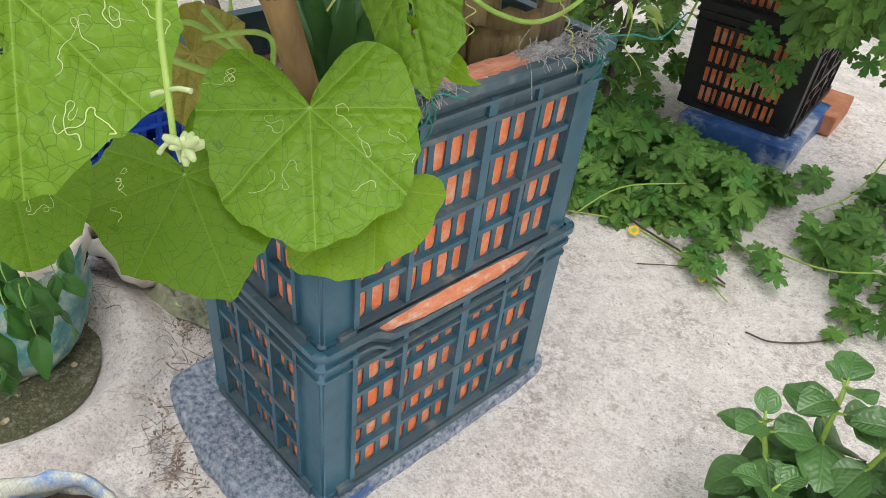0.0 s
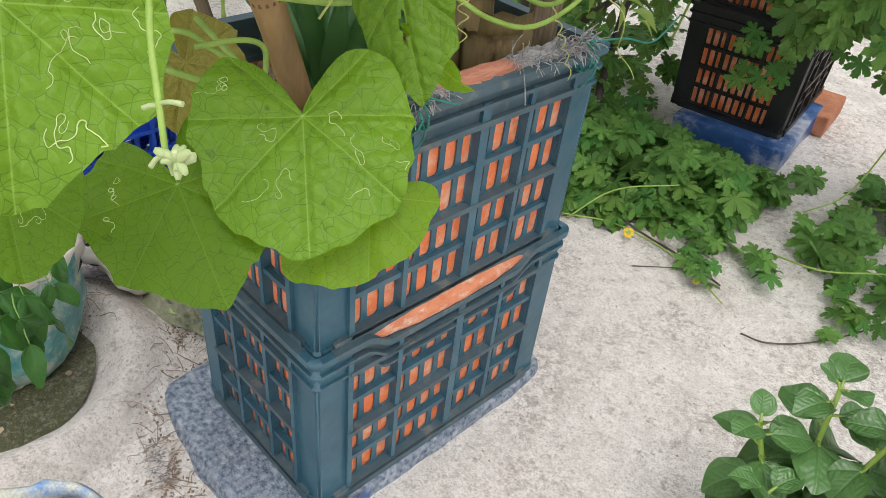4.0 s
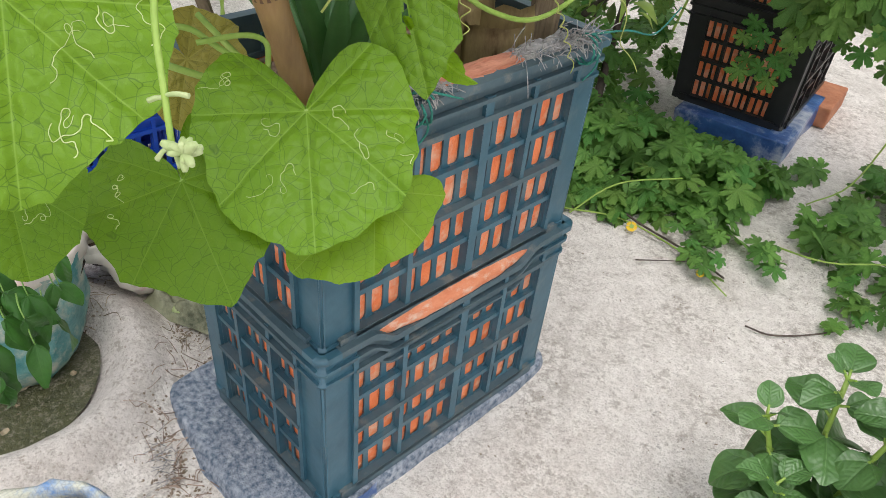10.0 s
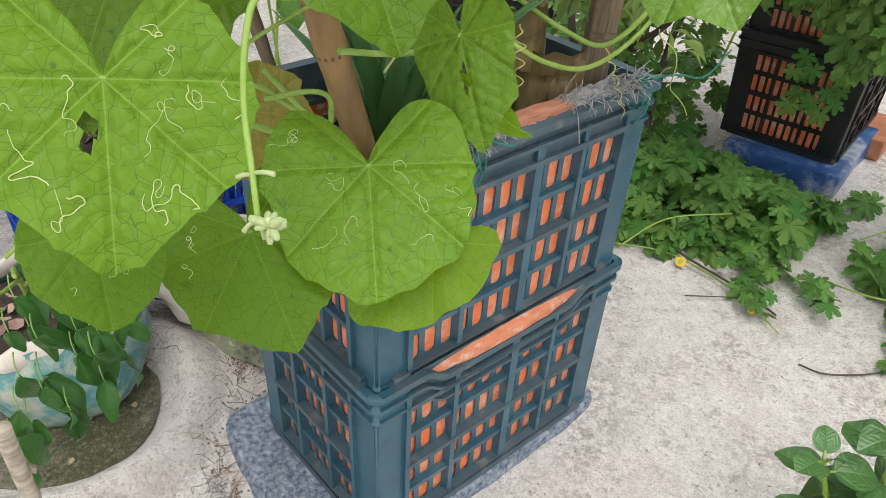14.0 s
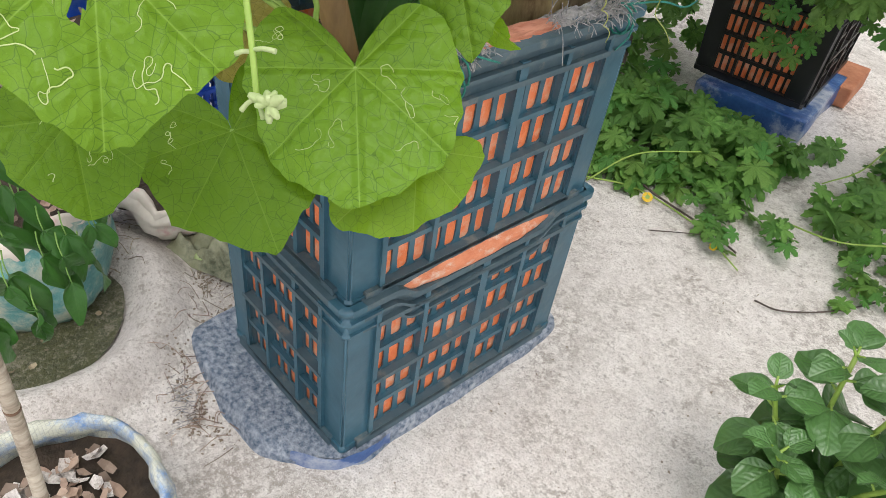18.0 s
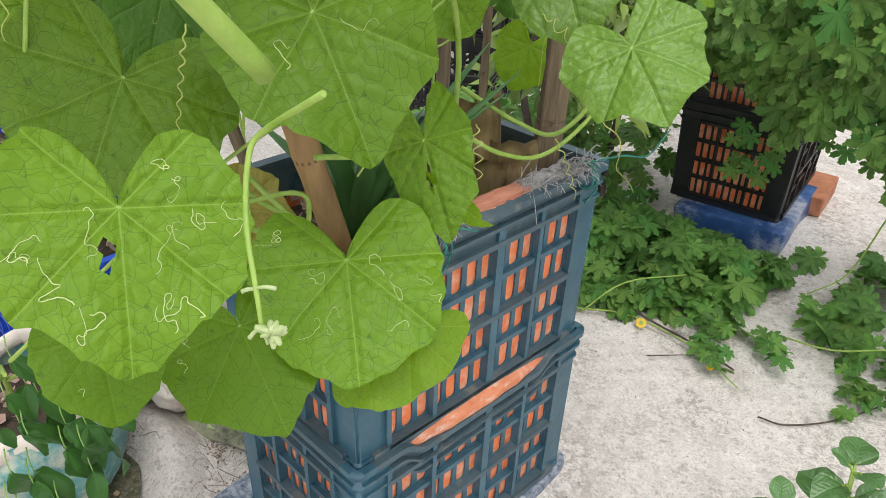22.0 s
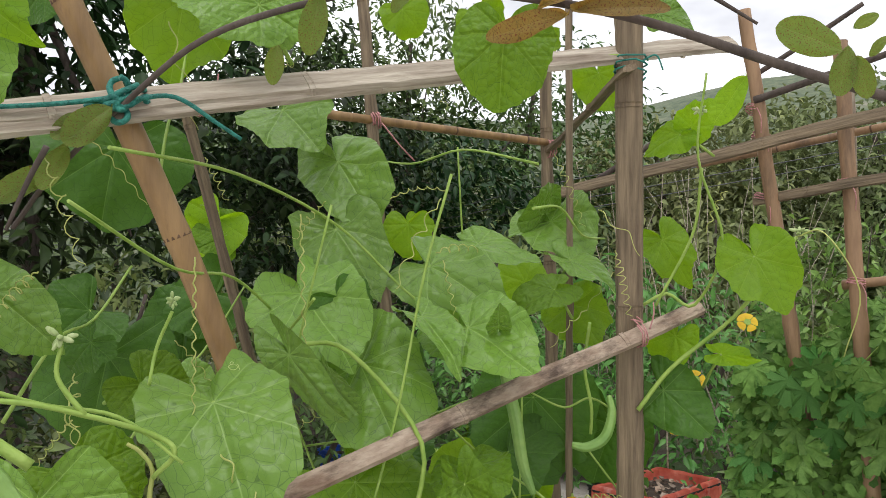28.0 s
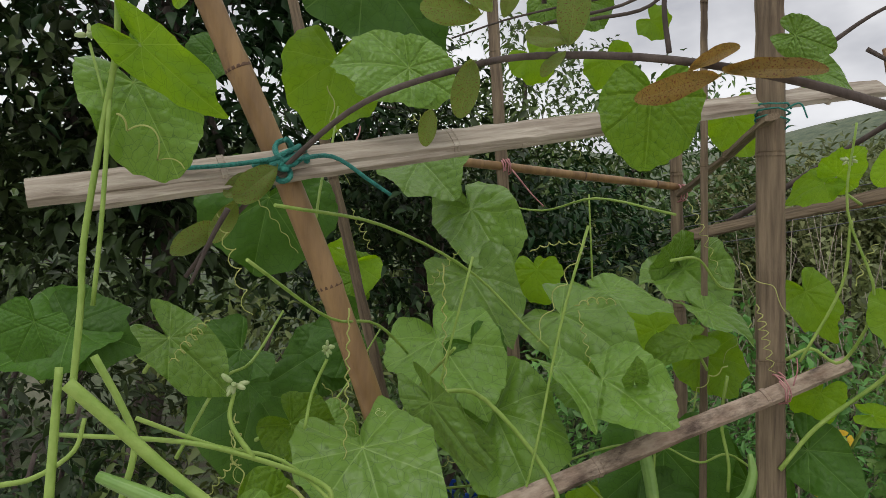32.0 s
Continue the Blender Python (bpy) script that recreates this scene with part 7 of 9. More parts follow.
leaf(branch, (0.249, -0.190, 1.990), (0.010, -0.050, 0.056), (0.849, -0.311, -0.128), 0.81, 0.25, 0.25, 205, M_guava, outline=oval)
leaf(branch, (0.257, -0.187, 2.023), (0.037, -0.001, 0.058), (0.765, -0.422, -0.187), 0.81, 0.25, 0.25, 206, M_guava, outline=oval)
leaf(branch, (0.256, -0.178, 1.982), (0.028, 0.004, 0.038), (0.750, -0.458, -0.178), 0.72, 0.25, 0.25, 207, M_guava, outline=oval)
leaf(branch, (0.296, -0.119, 1.945), (0.030, -0.007, 0.065), (0.766, -0.492, -0.114), 0.81, 0.25, 0.25, 208, M_guava, outline=oval)
leaf(branch, (0.297, -0.119, 1.951), (-0.021, -0.042, 0.008), (0.838, -0.474, 0.029), 0.81, 0.25, 0.25, 209, M_guava, outline=oval)
leaf(branch, (0.293, -0.121, 1.939), (-0.019, -0.022, -0.022), (0.841, -0.486, 0.064), 0.72, 0.25, 0.25, 210, M_guava, outline=oval)
leaf(branch, (0.230, -0.204, 1.938), (-0.010, -0.013, -0.060), (0.926, -0.371, 0.228), 0.81, 0.25, 0.25, 211, M_guava, outline=oval)
leaf(branch, (0.194, -0.240, 1.887), (-0.001, -0.008, -0.039), (0.946, -0.321, 0.353), 0.81, 0.25, 0.25, 212, M_guava, outline=oval)
leaf(branch, (0.070, -0.394, 1.831), (0.007, -0.049, -0.041), (0.992, 0.071, 0.404), 0.81, 0.25, 0.25, 213, M_guava, outline=oval)
leaf(branch, (0.060, -0.407, 1.825), (0.010, -0.046, -0.028), (0.983, 0.160, 0.388), 0.81, 0.25, 0.25, 214, M_guava, outline=oval)
leaf(branch, (0.033, -0.437, 1.790), (0.015, -0.027, -0.047), (0.962, 0.052, 0.569), 0.81, 0.25, 0.25, 215, M_guava, outline=oval)
leaf(branch, (0.015, -0.455, 1.762), (0.014, -0.053, -0.029), (0.973, 0.193, 0.426), 0.81, 0.25, 0.25, 216, M_guava, outline=oval)
leaf(branch, (0.017, -0.469, 1.834), (0.015, -0.019, -0.034), (0.930, 0.141, 0.638), 0.81, 0.25, 0.25, 217, M_guava, outline=oval)
leaf(branch, (0.584, 0.156, 1.826), (-0.026, -0.047, 0.026), (0.690, -0.600, -0.105), 0.81, 0.25, 0.25, 218, M_guava, outline=oval)
leaf(branch, (0.589, 0.158, 1.830), (-0.009, -0.003, -0.043), (0.568, -0.821, 0.251), 0.81, 0.25, 0.25, 219, M_guava, outline=oval)
leaf(branch, (0.595, 0.157, 1.844), (0.020, 0.001, 0.006), (0.140, -0.899, -0.114), 0.81, 0.25, 0.25, 220, M_guava, outline=oval)
leaf(branch, (0.592, 0.163, 1.820), (0.008, 0.005, -0.036), (0.472, -0.882, 0.292), 0.81, 0.25, 0.25, 221, M_guava, outline=oval)
leaf(branch, (0.602, 0.169, 1.818), (0.015, -0.004, 0.011), (0.180, -0.820, -0.244), 0.81, 0.25, 0.25, 222, M_guava, outline=oval)
leaf(vine, (0.496, 0.138, 1.823), (-0.029, -0.018, -0.042), (0.620, -0.778, 0.200), 0.80, 0.25, 0.25, 223, M_leaf_sun, outline=oval)
twig = thing("guava_twig", "thin twig with yellowing oval leaves", "twig")
stalk(twig, [(0.224, 0.408, 1.134), (0.279, 0.397, 1.119), (0.371, 0.380, 1.090), (0.449, 0.360, 1.053), (0.62, 0.30, 0.96), (0.80, 0.24, 0.84), (0.95, 0.20, 0.0)], 0.0024, 0.005, M_bark)
leaf(twig, (0.229, 0.399, 1.132), (-0.029, -0.030, 0.018), (0.725, -0.687, 0.349), 1.00, 0.25, 0.25, 224, M_guava, outline=oval)
leaf(twig, (0.234, 0.402, 1.136), (0.006, -0.009, 0.033), (0.382, -0.871, -0.009), 0.80, 0.25, 0.25, 225, M_guava, outline=oval)
leaf(twig, (0.241, 0.405, 1.133), (0.066, 0.001, 0.045), (0.055, -0.997, 0.240), 0.90, 0.25, 0.25, 226, M_guava, outline=oval)
leaf(twig, (0.285, 0.399, 1.119), (0.054, 0.011, 0.038), (0.161, -0.986, 0.353), 1.05, 0.25, 0.25, 227, M_guava_gold, outline=oval)
leaf(twig, (0.234, 0.399, 1.122), (-0.018, -0.038, -0.042), (0.533, -0.726, 0.734), 1.00, 0.25, 0.25, 228, M_guava_gold, outline=oval)
stalk(branch, [(0.021, -0.149, 2.185), (0.117, -0.105, 2.215), (0.200, -0.062, 2.207), (0.292, -0.002, 2.180), (0.372, 0.049, 2.124)], 0.0018, 0.0030, M_bark, "side_twig")
stalk(branch, [(0.318, -0.133, 2.148), (0.302, -0.128, 2.114), (0.278, -0.134, 2.073), (0.254, -0.126, 2.007)], 0.0018, 0.0030, M_bark, "side_twig")
stalk(branch, [(0.313, -0.055, 2.166), (0.271, -0.074, 2.115), (0.226, -0.105, 2.059)], 0.0018, 0.0030, M_bark, "side_twig")
stalk(branch, [(0.413, -0.068, 2.116), (0.381, -0.050, 2.034), (0.376, -0.054, 1.970), (0.376, -0.049, 1.920)], 0.0018, 0.0030, M_bark, "side_twig")
stalk(branch, [(0.174, 0.209, 2.287), (0.119, 0.202, 2.207), (0.049, 0.153, 2.139), (-0.039, 0.035, 2.112)], 0.0018, 0.0030, M_bark, "side_twig")
stalk(branch, [(0.234, 0.168, 2.207), (0.182, 0.147, 2.147), (0.130, 0.114, 2.090), (0.079, 0.047, 2.078)], 0.0018, 0.0030, M_bark, "side_twig")
stalk(branch, [(0.398, 0.268, 2.020), (0.365, 0.247, 2.005), (0.330, 0.225, 1.982)], 0.0018, 0.0030, M_bark, "side_twig")
stalk(branch, [(-0.281, -0.023, 2.164), (-0.217, 0.086, 2.199), (-0.098, 0.261, 2.225), (0.022, 0.406, 2.221)], 0.0018, 0.0030, M_bark, "side_twig")
stalk(branch, [(0.194, -0.497, 1.682), (0.205, -0.479, 1.728), (0.218, -0.465, 1.757)], 0.0018, 0.0030, M_bark, "side_twig")
stalk(branch, [(-0.119, -0.456, 2.290), (-0.130, -0.392, 2.250), (-0.090, -0.317, 2.182), (-0.038, -0.249, 2.128)], 0.0018, 0.0030, M_bark, "side_twig")
stalk(branch, [(0.393, 0.291, 1.930), (0.358, 0.252, 1.970)], 0.0018, 0.0030, M_bark, "side_twig")
flower(vine, (0.402, 0.270, 2.020), (0.6, 0.2, 0.8), 0.012, 21, "withered yellow flower at a shoot tip")


# pale stems twisting at the near edge of the vine
for line, r in (([(0.304, -0.606, 1.497), (0.294, -0.605, 1.558), (0.289, -0.604, 1.608)], 0.0042), ([(0.267, -0.579, 1.616), (0.269, -0.555, 1.572), (0.274, -0.543, 1.538), (0.283, -0.554, 1.488)], 0.0036), ([(0.309, -0.596, 1.596), (0.311, -0.560, 1.563), (0.317, -0.520, 1.525), (0.326, -0.480, 1.492)], 0.0062), ([(0.226, -0.651, 1.503), (0.222, -0.625, 1.507), (0.216, -0.595, 1.527), (0.212, -0.587, 1.556)], 0.0026), ([(0.211, -0.543, 1.554), (0.199, -0.469, 1.522), (0.191, -0.401, 1.502), (0.213, -0.346, 1.455)], 0.0024)):
    stalk(vine, line, r, r * 0.8)


# ---- left: sacks, pots and the blue crate ----
def sack(name, label, m, r0, r1, hgt, material, rim, soil_z, seed, squash=1.0, crumple=0.10):
    """A grow bag: creased wall, rolled rim and earth inside."""
    root = thing(name, label, "grow bag", m)
    nu = 48
    bm = bmesh.new()
    rows = []
    for j in range(13):
        v = j / 12
        r = r0 + (r1 - r0) * v ** 0.7 + 0.012 * math.sin(math.pi * v)
        row = []
        for k in range(nu):
            a = 2 * math.pi * k / nu
            q = r * (1 + crumple * noise.noise(Vector((math.cos(a) * 2.2, math.sin(a) * 2.2, v * 2.5 + seed))) + 0.03 * noise.noise(Vector((math.cos(a) * 9, math.sin(a) * 9, v * 9 + seed))))
            z = hgt * v * (1 + crumple * 1.6 * noise.noise(Vector((math.cos(a) * 2.3, math.sin(a) * 2.3, seed * 3))) * v)
            row.append(bm.verts.new((q * math.cos(a), q * math.sin(a) * squash, z)))
        rows.append(row)
    for a, b in zip(rows, rows[1:]):
        for k in range(nu):
            f = bm.faces.new((a[k], a[(k + 1) % nu], b[(k + 1) % nu], b[k]))
            f.smooth = True
    bm.faces.new(rows[0][::-1])
    top = [v.co.copy() for v in rows[-1]]
    part("bag", bm, material, root)
    bm = bmesh.new()
    ring = []
    for k in range(nu):
        a = 2 * math.pi * k / nu
        c = top[k]
        out = Vector((math.cos(a), math.sin(a), 0))
        rr = 0.017 * (1 + 0.5 * noise.noise(Vector((math.cos(a) * 3, math.sin(a) * 3, seed))))
        ring.append([bm.verts.new(c + out * (0.55 * rr * math.cos(t) - 0.008 + 0.006 * noise.noise(Vector((math.cos(a) * 7, math.sin(a) * 7, seed + math.sin(t))))) + Vector((0, 0, 1.25 * rr * math.sin(t) - 0.006))) for t in (0.5 * math.pi * i / 2 for i in range(8))])
    for k in range(nu):
        p, q = ring[k], ring[(k + 1) % nu]
        for i in range(8):
            f = bm.faces.new((p[i], q[i], q[(i + 1) % 8], p[(i + 1) % 8]))
            f.smooth = True
    part("rolled_rim", bm, rim, root)
    bm = bmesh.new()
    c0 = bm.verts.new((0, 0, soil_z + 0.01))
    last = None
    for j in range(1, 9):
        row = []
        for k in range(nu):
            p = top[k] * (j / 8) * 0.97
            row.append(bm.verts.new((p.x, p.y, soil_z + 0.012 * noise.noise(Vector((p.x * 22, p.y * 22, seed))))))
        for k in range(nu):
            if last is None:
                bm.faces.new((c0, row[k], row[(k + 1) % nu]))
            else:
                bm.faces.new((last[k], row[k], row[(k + 1) % nu], last[(k + 1) % nu]))
        last = row
    part("soil", bm, M_soil, root)
    return root


def build_mud():
    bm = bmesh.new()
    rows = [[bm.verts.new((0, 0, 0.004))]]
    for j in range(1, 9):
        r = 0.215 * j / 8
        rows.append([bm.verts.new((r * math.cos(a) * (1 + 0.05 * math.sin(3 * a)), r * math.sin(a), 0.005 + 0.005 * noise.noise(Vector((r * math.cos(a) * 12, r * math.sin(a) * 12, 4))))) for a in (2 * math.pi * k / 40 for k in range(40))])
    for k in range(40):
        bm.faces.new((rows[0][0], rows[1][k], rows[1][(k + 1) % 40]))
    for a, b in zip(rows[1:], rows[2:]):
        for k in range(40):
            bm.faces.new((a[k], b[k], b[(k + 1) % 40], a[(k + 1) % 40]))
    me = bpy.data.meshes.new("mud_patch")
    bm.to_mesh(me)
    bm.free()
    me.materials.append(M_mud)
    ob = new("mud_patch", me)
    ob.matrix_basis = pose(RING.x, RING.y, 0.004)
    smooth(ob)
    return tagged(ob, "dark green wet mud in the cement hollow", "mud")


def build_rim_cement():
    """A skin of pale cement over the hand-formed rim."""
    bm = bmesh.new()
    rows = []
    for j in range(15):
        r = 0.195 + 0.165 * j / 14
        row = []
        for k in range(90):
            a = 2 * math.pi * k / 90
            x, y = RING.x + r * math.cos(a), RING.y + r * math.sin(a)
            row.append(bm.verts.new((x, y, ground_height(x, y) + 0.005 * math.sin(math.pi * j / 14) - 0.001 + 0.004 * noise.noise(Vector((x * 16, y * 16, 3))))))
        rows.append(row)
    for a, b in zip(rows, rows[1:]):
        for k in range(90):
            f = bm.faces.new((a[k], b[k], b[(k + 1) % 90], a[(k + 1) % 90]))
            f.smooth = True
    me = bpy.data.meshes.new("cement_rim")
    bm.to_mesh(me)
    bm.free()
    me.materials.append(M_cement)
    return tagged(new("cement_rim", me), "rounded pale cement rim round a muddy hollow", "kerb", kind="structure")


mud = build_mud()
chips(mud, 0.16, 0.16, 0.006, 60, 44, size=(0.008, 0.022))
build_rim_cement()
teal = sack("grow_bag", "teal and cream plastic grow bag with chili plant", pose(-0.675, -0.25, 0.008), 0.12, 0.165, 0.225, M_teal, M_rawsack, 0.185, 2)
chips(teal, 0.09, 0.09, 0.195, 40, 8)
white = sack("grow_bag", "white woven sack with rolled rim, soil and shells", pose(-0.075, -0.42, -0.008), 0.115, 0.155, 0.155, M_whitesack, M_whitesack, 0.115, 5)
chips(white, 0.095, 0.095, 0.125, 110, 9, size=(0.012, 0.034))
chips(white, 0.09, 0.09, 0.128, 34, 19, M_cement, size=(0.018, 0.042))
printed = sack("grow_bag", "crumpled cream sack printed in pink, half full of soil", pose(-0.745, 0.145, 0.0), 0.10, 0.150, 0.115, M_rawsack, M_rawsack, 0.085, 11, 1.25, 0.34)
chips(printed, 0.08, 0.1, 0.095, 60, 21)


def crumpled_sheet(label, m, hx, hy, high, material, seed):
    """An empty sack thrown down, in sharp folds."""
    root = thing("crumpled_sack", label, "sack", m)
    bm = bmesh.new()
    bmesh.ops.create_grid(bm, x_segments=40, y_segments=30, size=0.5)
    for v in bm.verts:
        x, y = v.co.x * 2, v.co.y * 2
        e = max(0.0, 1 - max(abs(x), abs(y)) ** 3)
        f = abs(noise.noise(Vector((x * 1.6, y * 2.4, seed)))) + 0.5 * abs(noise.noise(Vector((x * 4, y * 5, seed + 3))))
        v.co = Vector((x * hx * (1 + 0.15 * noise.noise(Vector((y * 2, 0, seed)))), y * hy * (1 + 0.2 * noise.noise(Vector((x * 2, 4, seed)))), high * e * (0.25 + 1.1 * f) + 0.004))
    smooth(part("sheet", bm, material, root))
    return root


crumpled_sheet("greenish torn sack lying crumpled by the cement rim", pose(-0.585, 0.105, -0.006, 0, 0, 25), 0.115, 0.075, 0.075, M_greensack, 3)
crumpled_sheet("cream sack flap with faded pink print, crumpled", pose(-0.655, 0.125, 0.03, 0, 0, 35), 0.085, 0.060, 0.085, M_rawsack, 9)


def cut_stem(m):
    root = thing("cut_stem", "pale green cut plant stem lying by the sack", "stem", m)
    bm = bmesh.new()
    tube(bm, [(-0.035, 0, 0.008), (0, 0.003, 0.009), (0.04, 0, 0.008)], 0.008, 0.007, sides=9)
    part("stalk", bm, M_bud, root)
    return root


for k, (x, y, z, a) in enumerate(((-0.545, 0.085, 0.0, 15), (-0.555, 0.060, 0.004, 25), (-0.57, 0.10, 0.012, 5), (-0.66, 0.09, 0.10, 40), (-0.69, 0.16, 0.10, 10))):
    cut_stem(pose(x, y, z, 0, 0, a))
cane("slim pale bamboo stick stuck in the sack", (-0.03, -0.43, 0.02), (0.060, -0.425, 0.64), 0.0085, 0.0075, M_split_pale, "bamboo_stick")
chili = thing("chili_plant", "chili plant with dark pointed leaves in a grow bag", "plant", pose(0, 0, 0))
stalk(chili, [(-0.70, -0.27, 0.15), (-0.62, -0.29, 0.30), (-0.50, -0.31, 0.42), (-0.36, -0.33, 0.50)], 0.006, 0.003)
stalk(chili, [(-0.60, -0.29, 0.32), (-0.50, -0.24, 0.40), (-0.40, -0.22, 0.44)], 0.004, 0.002)
stalk(chili, [(-0.56, -0.30, 0.36), (-0.42, -0.38, 0.42), (-0.32, -0.40, 0.44)], 0.004, 0.002)


def lance(th, seed):
    """A narrow leaf that ends in a long point."""
    return on_key(LANCE, abs(th))


CH = [0]


def chili_leaf(c, tip, n):
    CH[0] += 1
    leaf(chili, c, Vector(tip) * 1.2, n, 0.85, 0.25, 0.2, CH[0], M_chili, outline=lance)
    stalk(chili, [c, Vector(c) + Vector((-0.01, 0.0, 0.015)), Vector(c) + Vector((-0.03, 0.005, 0.02))], 0.0009, 0.0012, M_fruit, sides=5)


chili_leaf((-0.350, -0.318, 0.528), (0.019, 0.030, -0.047), (0.744, -0.063, 0.911))
chili_leaf((-0.335, -0.341, 0.483), (0.012, 0.025, -0.046), (0.472, 0.163, 1.474))
chili_leaf((-0.291, -0.337, 0.442), (-0.018, 0.019, -0.045), (0.061, -0.220, 0.930))
chili_leaf((-0.269, -0.373, 0.410), (-0.009, 0.018, -0.066), (0.911, -0.297, 0.909))
chili_leaf((-0.278, -0.300, 0.400), (0.007, 0.046, -0.074), (0.620, -0.006, 0.993))
chili_leaf((-0.254, -0.282, 0.407), (-0.014, 0.026, -0.057), (0.711, -0.400, 0.932))
chili_leaf((-0.252, -0.355, 0.392), (0.008, 0.013, -0.046), (0.355, -0.504, 1.160))
chili_leaf((-0.230, -0.335, 0.342), (-0.000, -0.001, -0.053), (0.695, -0.209, 0.968))
chili_leaf((-0.243, -0.389, 0.379), (0.016, -0.014, -0.054), (0.791, -0.264, 1.313))
chili_leaf((-0.284, -0.264, 0.416), (0.028, 0.006, -0.062), (0.728, 0.115, 0.612))
chili_leaf((-0.306, -0.364, 0.457), (0.003, 0.011, -0.037), (0.662, -0.308, 1.389))
chili_leaf((-0.301, -0.220, 0.402), (0.013, 0.022, -0.038), (0.673, -0.078, 0.809))
chili_leaf((-0.219, -0.410, 0.352), (-0.007, 0.047, -0.062), (0.886, 0.068, 1.186))
chili_leaf((-0.344, -0.300, 0.460), (0.039, 0.031, -0.054), (0.448, 0.033, 1.210))
chili_leaf((-0.293, -0.288, 0.429), (0.026, 0.044, -0.060), (0.673, -0.614, 0.927))
chili_leaf((-0.266, -0.348, 0.398), (0.031, 0.035, -0.074), (0.325, -0.029, 1.374))
chili_leaf((-0.228, -0.335, 0.357), (-0.014, 0.014, -0.072), (0.420, 0.299, 0.733))
chili_leaf((-0.280, -0.280, 0.382), (-0.008, -0.015, -0.071), (0.395, -0.338, 1.174))
chili_leaf((-0.292, -0.229, 0.412), (0.009, -0.017, -0.043), (0.671, 0.200, 0.622))
chili_leaf((-0.315, -0.338, 0.447), (0.026, 0.047, -0.052), (0.438, 0.238, 1.091))
chili_leaf((-0.236, -0.382, 0.358), (-0.008, -0.002, -0.063), (0.368, 0.138, 1.355))
chili_leaf((-0.193, -0.419, 0.311), (-0.009, 0.029, -0.069), (0.202, -0.237, 1.463))
chili_leaf((-0.242, -0.282, 0.369), (0.031, -0.010, -0.048), (0.692, -0.151, 0.792))
chili_leaf((-0.290, -0.246, 0.369), (-0.003, 0.038, -0.074), (0.325, -0.137, 1.551))
chili_leaf((-0.299, -0.295, 0.369), (0.000, 0.038, -0.070), (0.442, -0.102, 1.145))
chili_leaf((-0.326, -0.205, 0.428), (0.002, -0.000, -0.052), (0.545, -0.342, 1.067))
chili_leaf((-0.342, -0.293, 0.434), (0.039, 0.017, -0.066), (0.282, 0.227, 1.086))
chili_leaf((-0.367, -0.307, 0.465), (0.039, -0.017, -0.037), (0.547, -0.288, 1.312))

blue_crate = crate("crate", "bright blue plastic crate full of soil and plants", pose(-0.90, -0.20, 0.0), 0.56, 0.38, 0.31, M_blue, M_blue, group="planter crates", dip=False)


def planter_soil(x, y, z, hx, hy, seed):
    root = thing("soil_bed", "dark soil with pale leaf litter in a crate", "soil", pose(x, y, z))
    bm = bmesh.new()
    bmesh.ops.create_grid(bm, x_segments=12, y_segments=14, size=0.5)
    for v in bm.verts:
        v.co = Vector((v.co.x * hx * 2, v.co.y * hy * 2, 0.01 * noise.noise(Vector((v.co.x * 7, v.co.y * 7, seed)))))
    smooth(part("soil", bm, M_soil, root))
    chips(root, hx * 0.9, hy * 0.9, 0.006, 90, seed, size=(0.015, 0.04))
    return root


planter_soil(-1.09, 0.08, 0.27, 0.17, 0.26, 5)


def leafy_plant(name, label, base, hgt, n, size, material, seed, spread=0.18, outline=None, droop=0.3):
    """A stem with leaves on stalks all the way up."""
    root = thing(name, label, "plant", pose(*base))
    rng = random.Random(seed)
    stems = max(1, n // 9)
    for s in range(stems):
        a = rng.uniform(0, 6.3)
        top = Vector((math.cos(a) * spread * rng.uniform(0.2, 0.9), math.sin(a) * spread * rng.uniform(0.2, 0.9), hgt * rng.uniform(0.75, 1.05)))
        mid = top * 0.5 + Vector((rng.uniform(-0.03, 0.03), rng.uniform(-0.03, 0.03), 0.04))
        stalk(root, [(0, 0, -0.02), mid, top], 0.006, 0.003)
        for i in range(n // stems):
            u = 0.35 + 0.65 * (i + 0.5) / (n / stems)
            p = mid.lerp(top, (u - 0.5) * 2) if u > 0.5 else (mid * (u * 2))
            b = i * 2.4 + rng.uniform(-0.4, 0.4)
            d = Vector((math.cos(b), math.sin(b), rng.uniform(-0.2, 0.5)))
            c = p + d * size * rng.uniform(0.3, 0.8)
            sz = size * rng.uniform(0.7, 1.15)
            tip = Vector((d.x, d.y, d.z - droop - rng.uniform(0, 0.5))).normalized() * sz
            stalk(root, [p, (p + c) / 2 + Vector((0, 0, 0.008)), c], 0.002, 0.0015, sides=5)
            leaf(root, c, tip, Vector((d.x * 0.3, d.y * 0.3, 1)), 1.0, 0.25, 0.12, seed * 50 + i, material, outline=outline or heart)
    return root


# ---- right: spinach, black crates, bitter gourd ----
def broad_oval(th, seed):
    return max(math.cos(th), 0.0) ** 0.90 * (1 + 0.07 * math.exp(-(th / 0.16) ** 2)) + 0.015


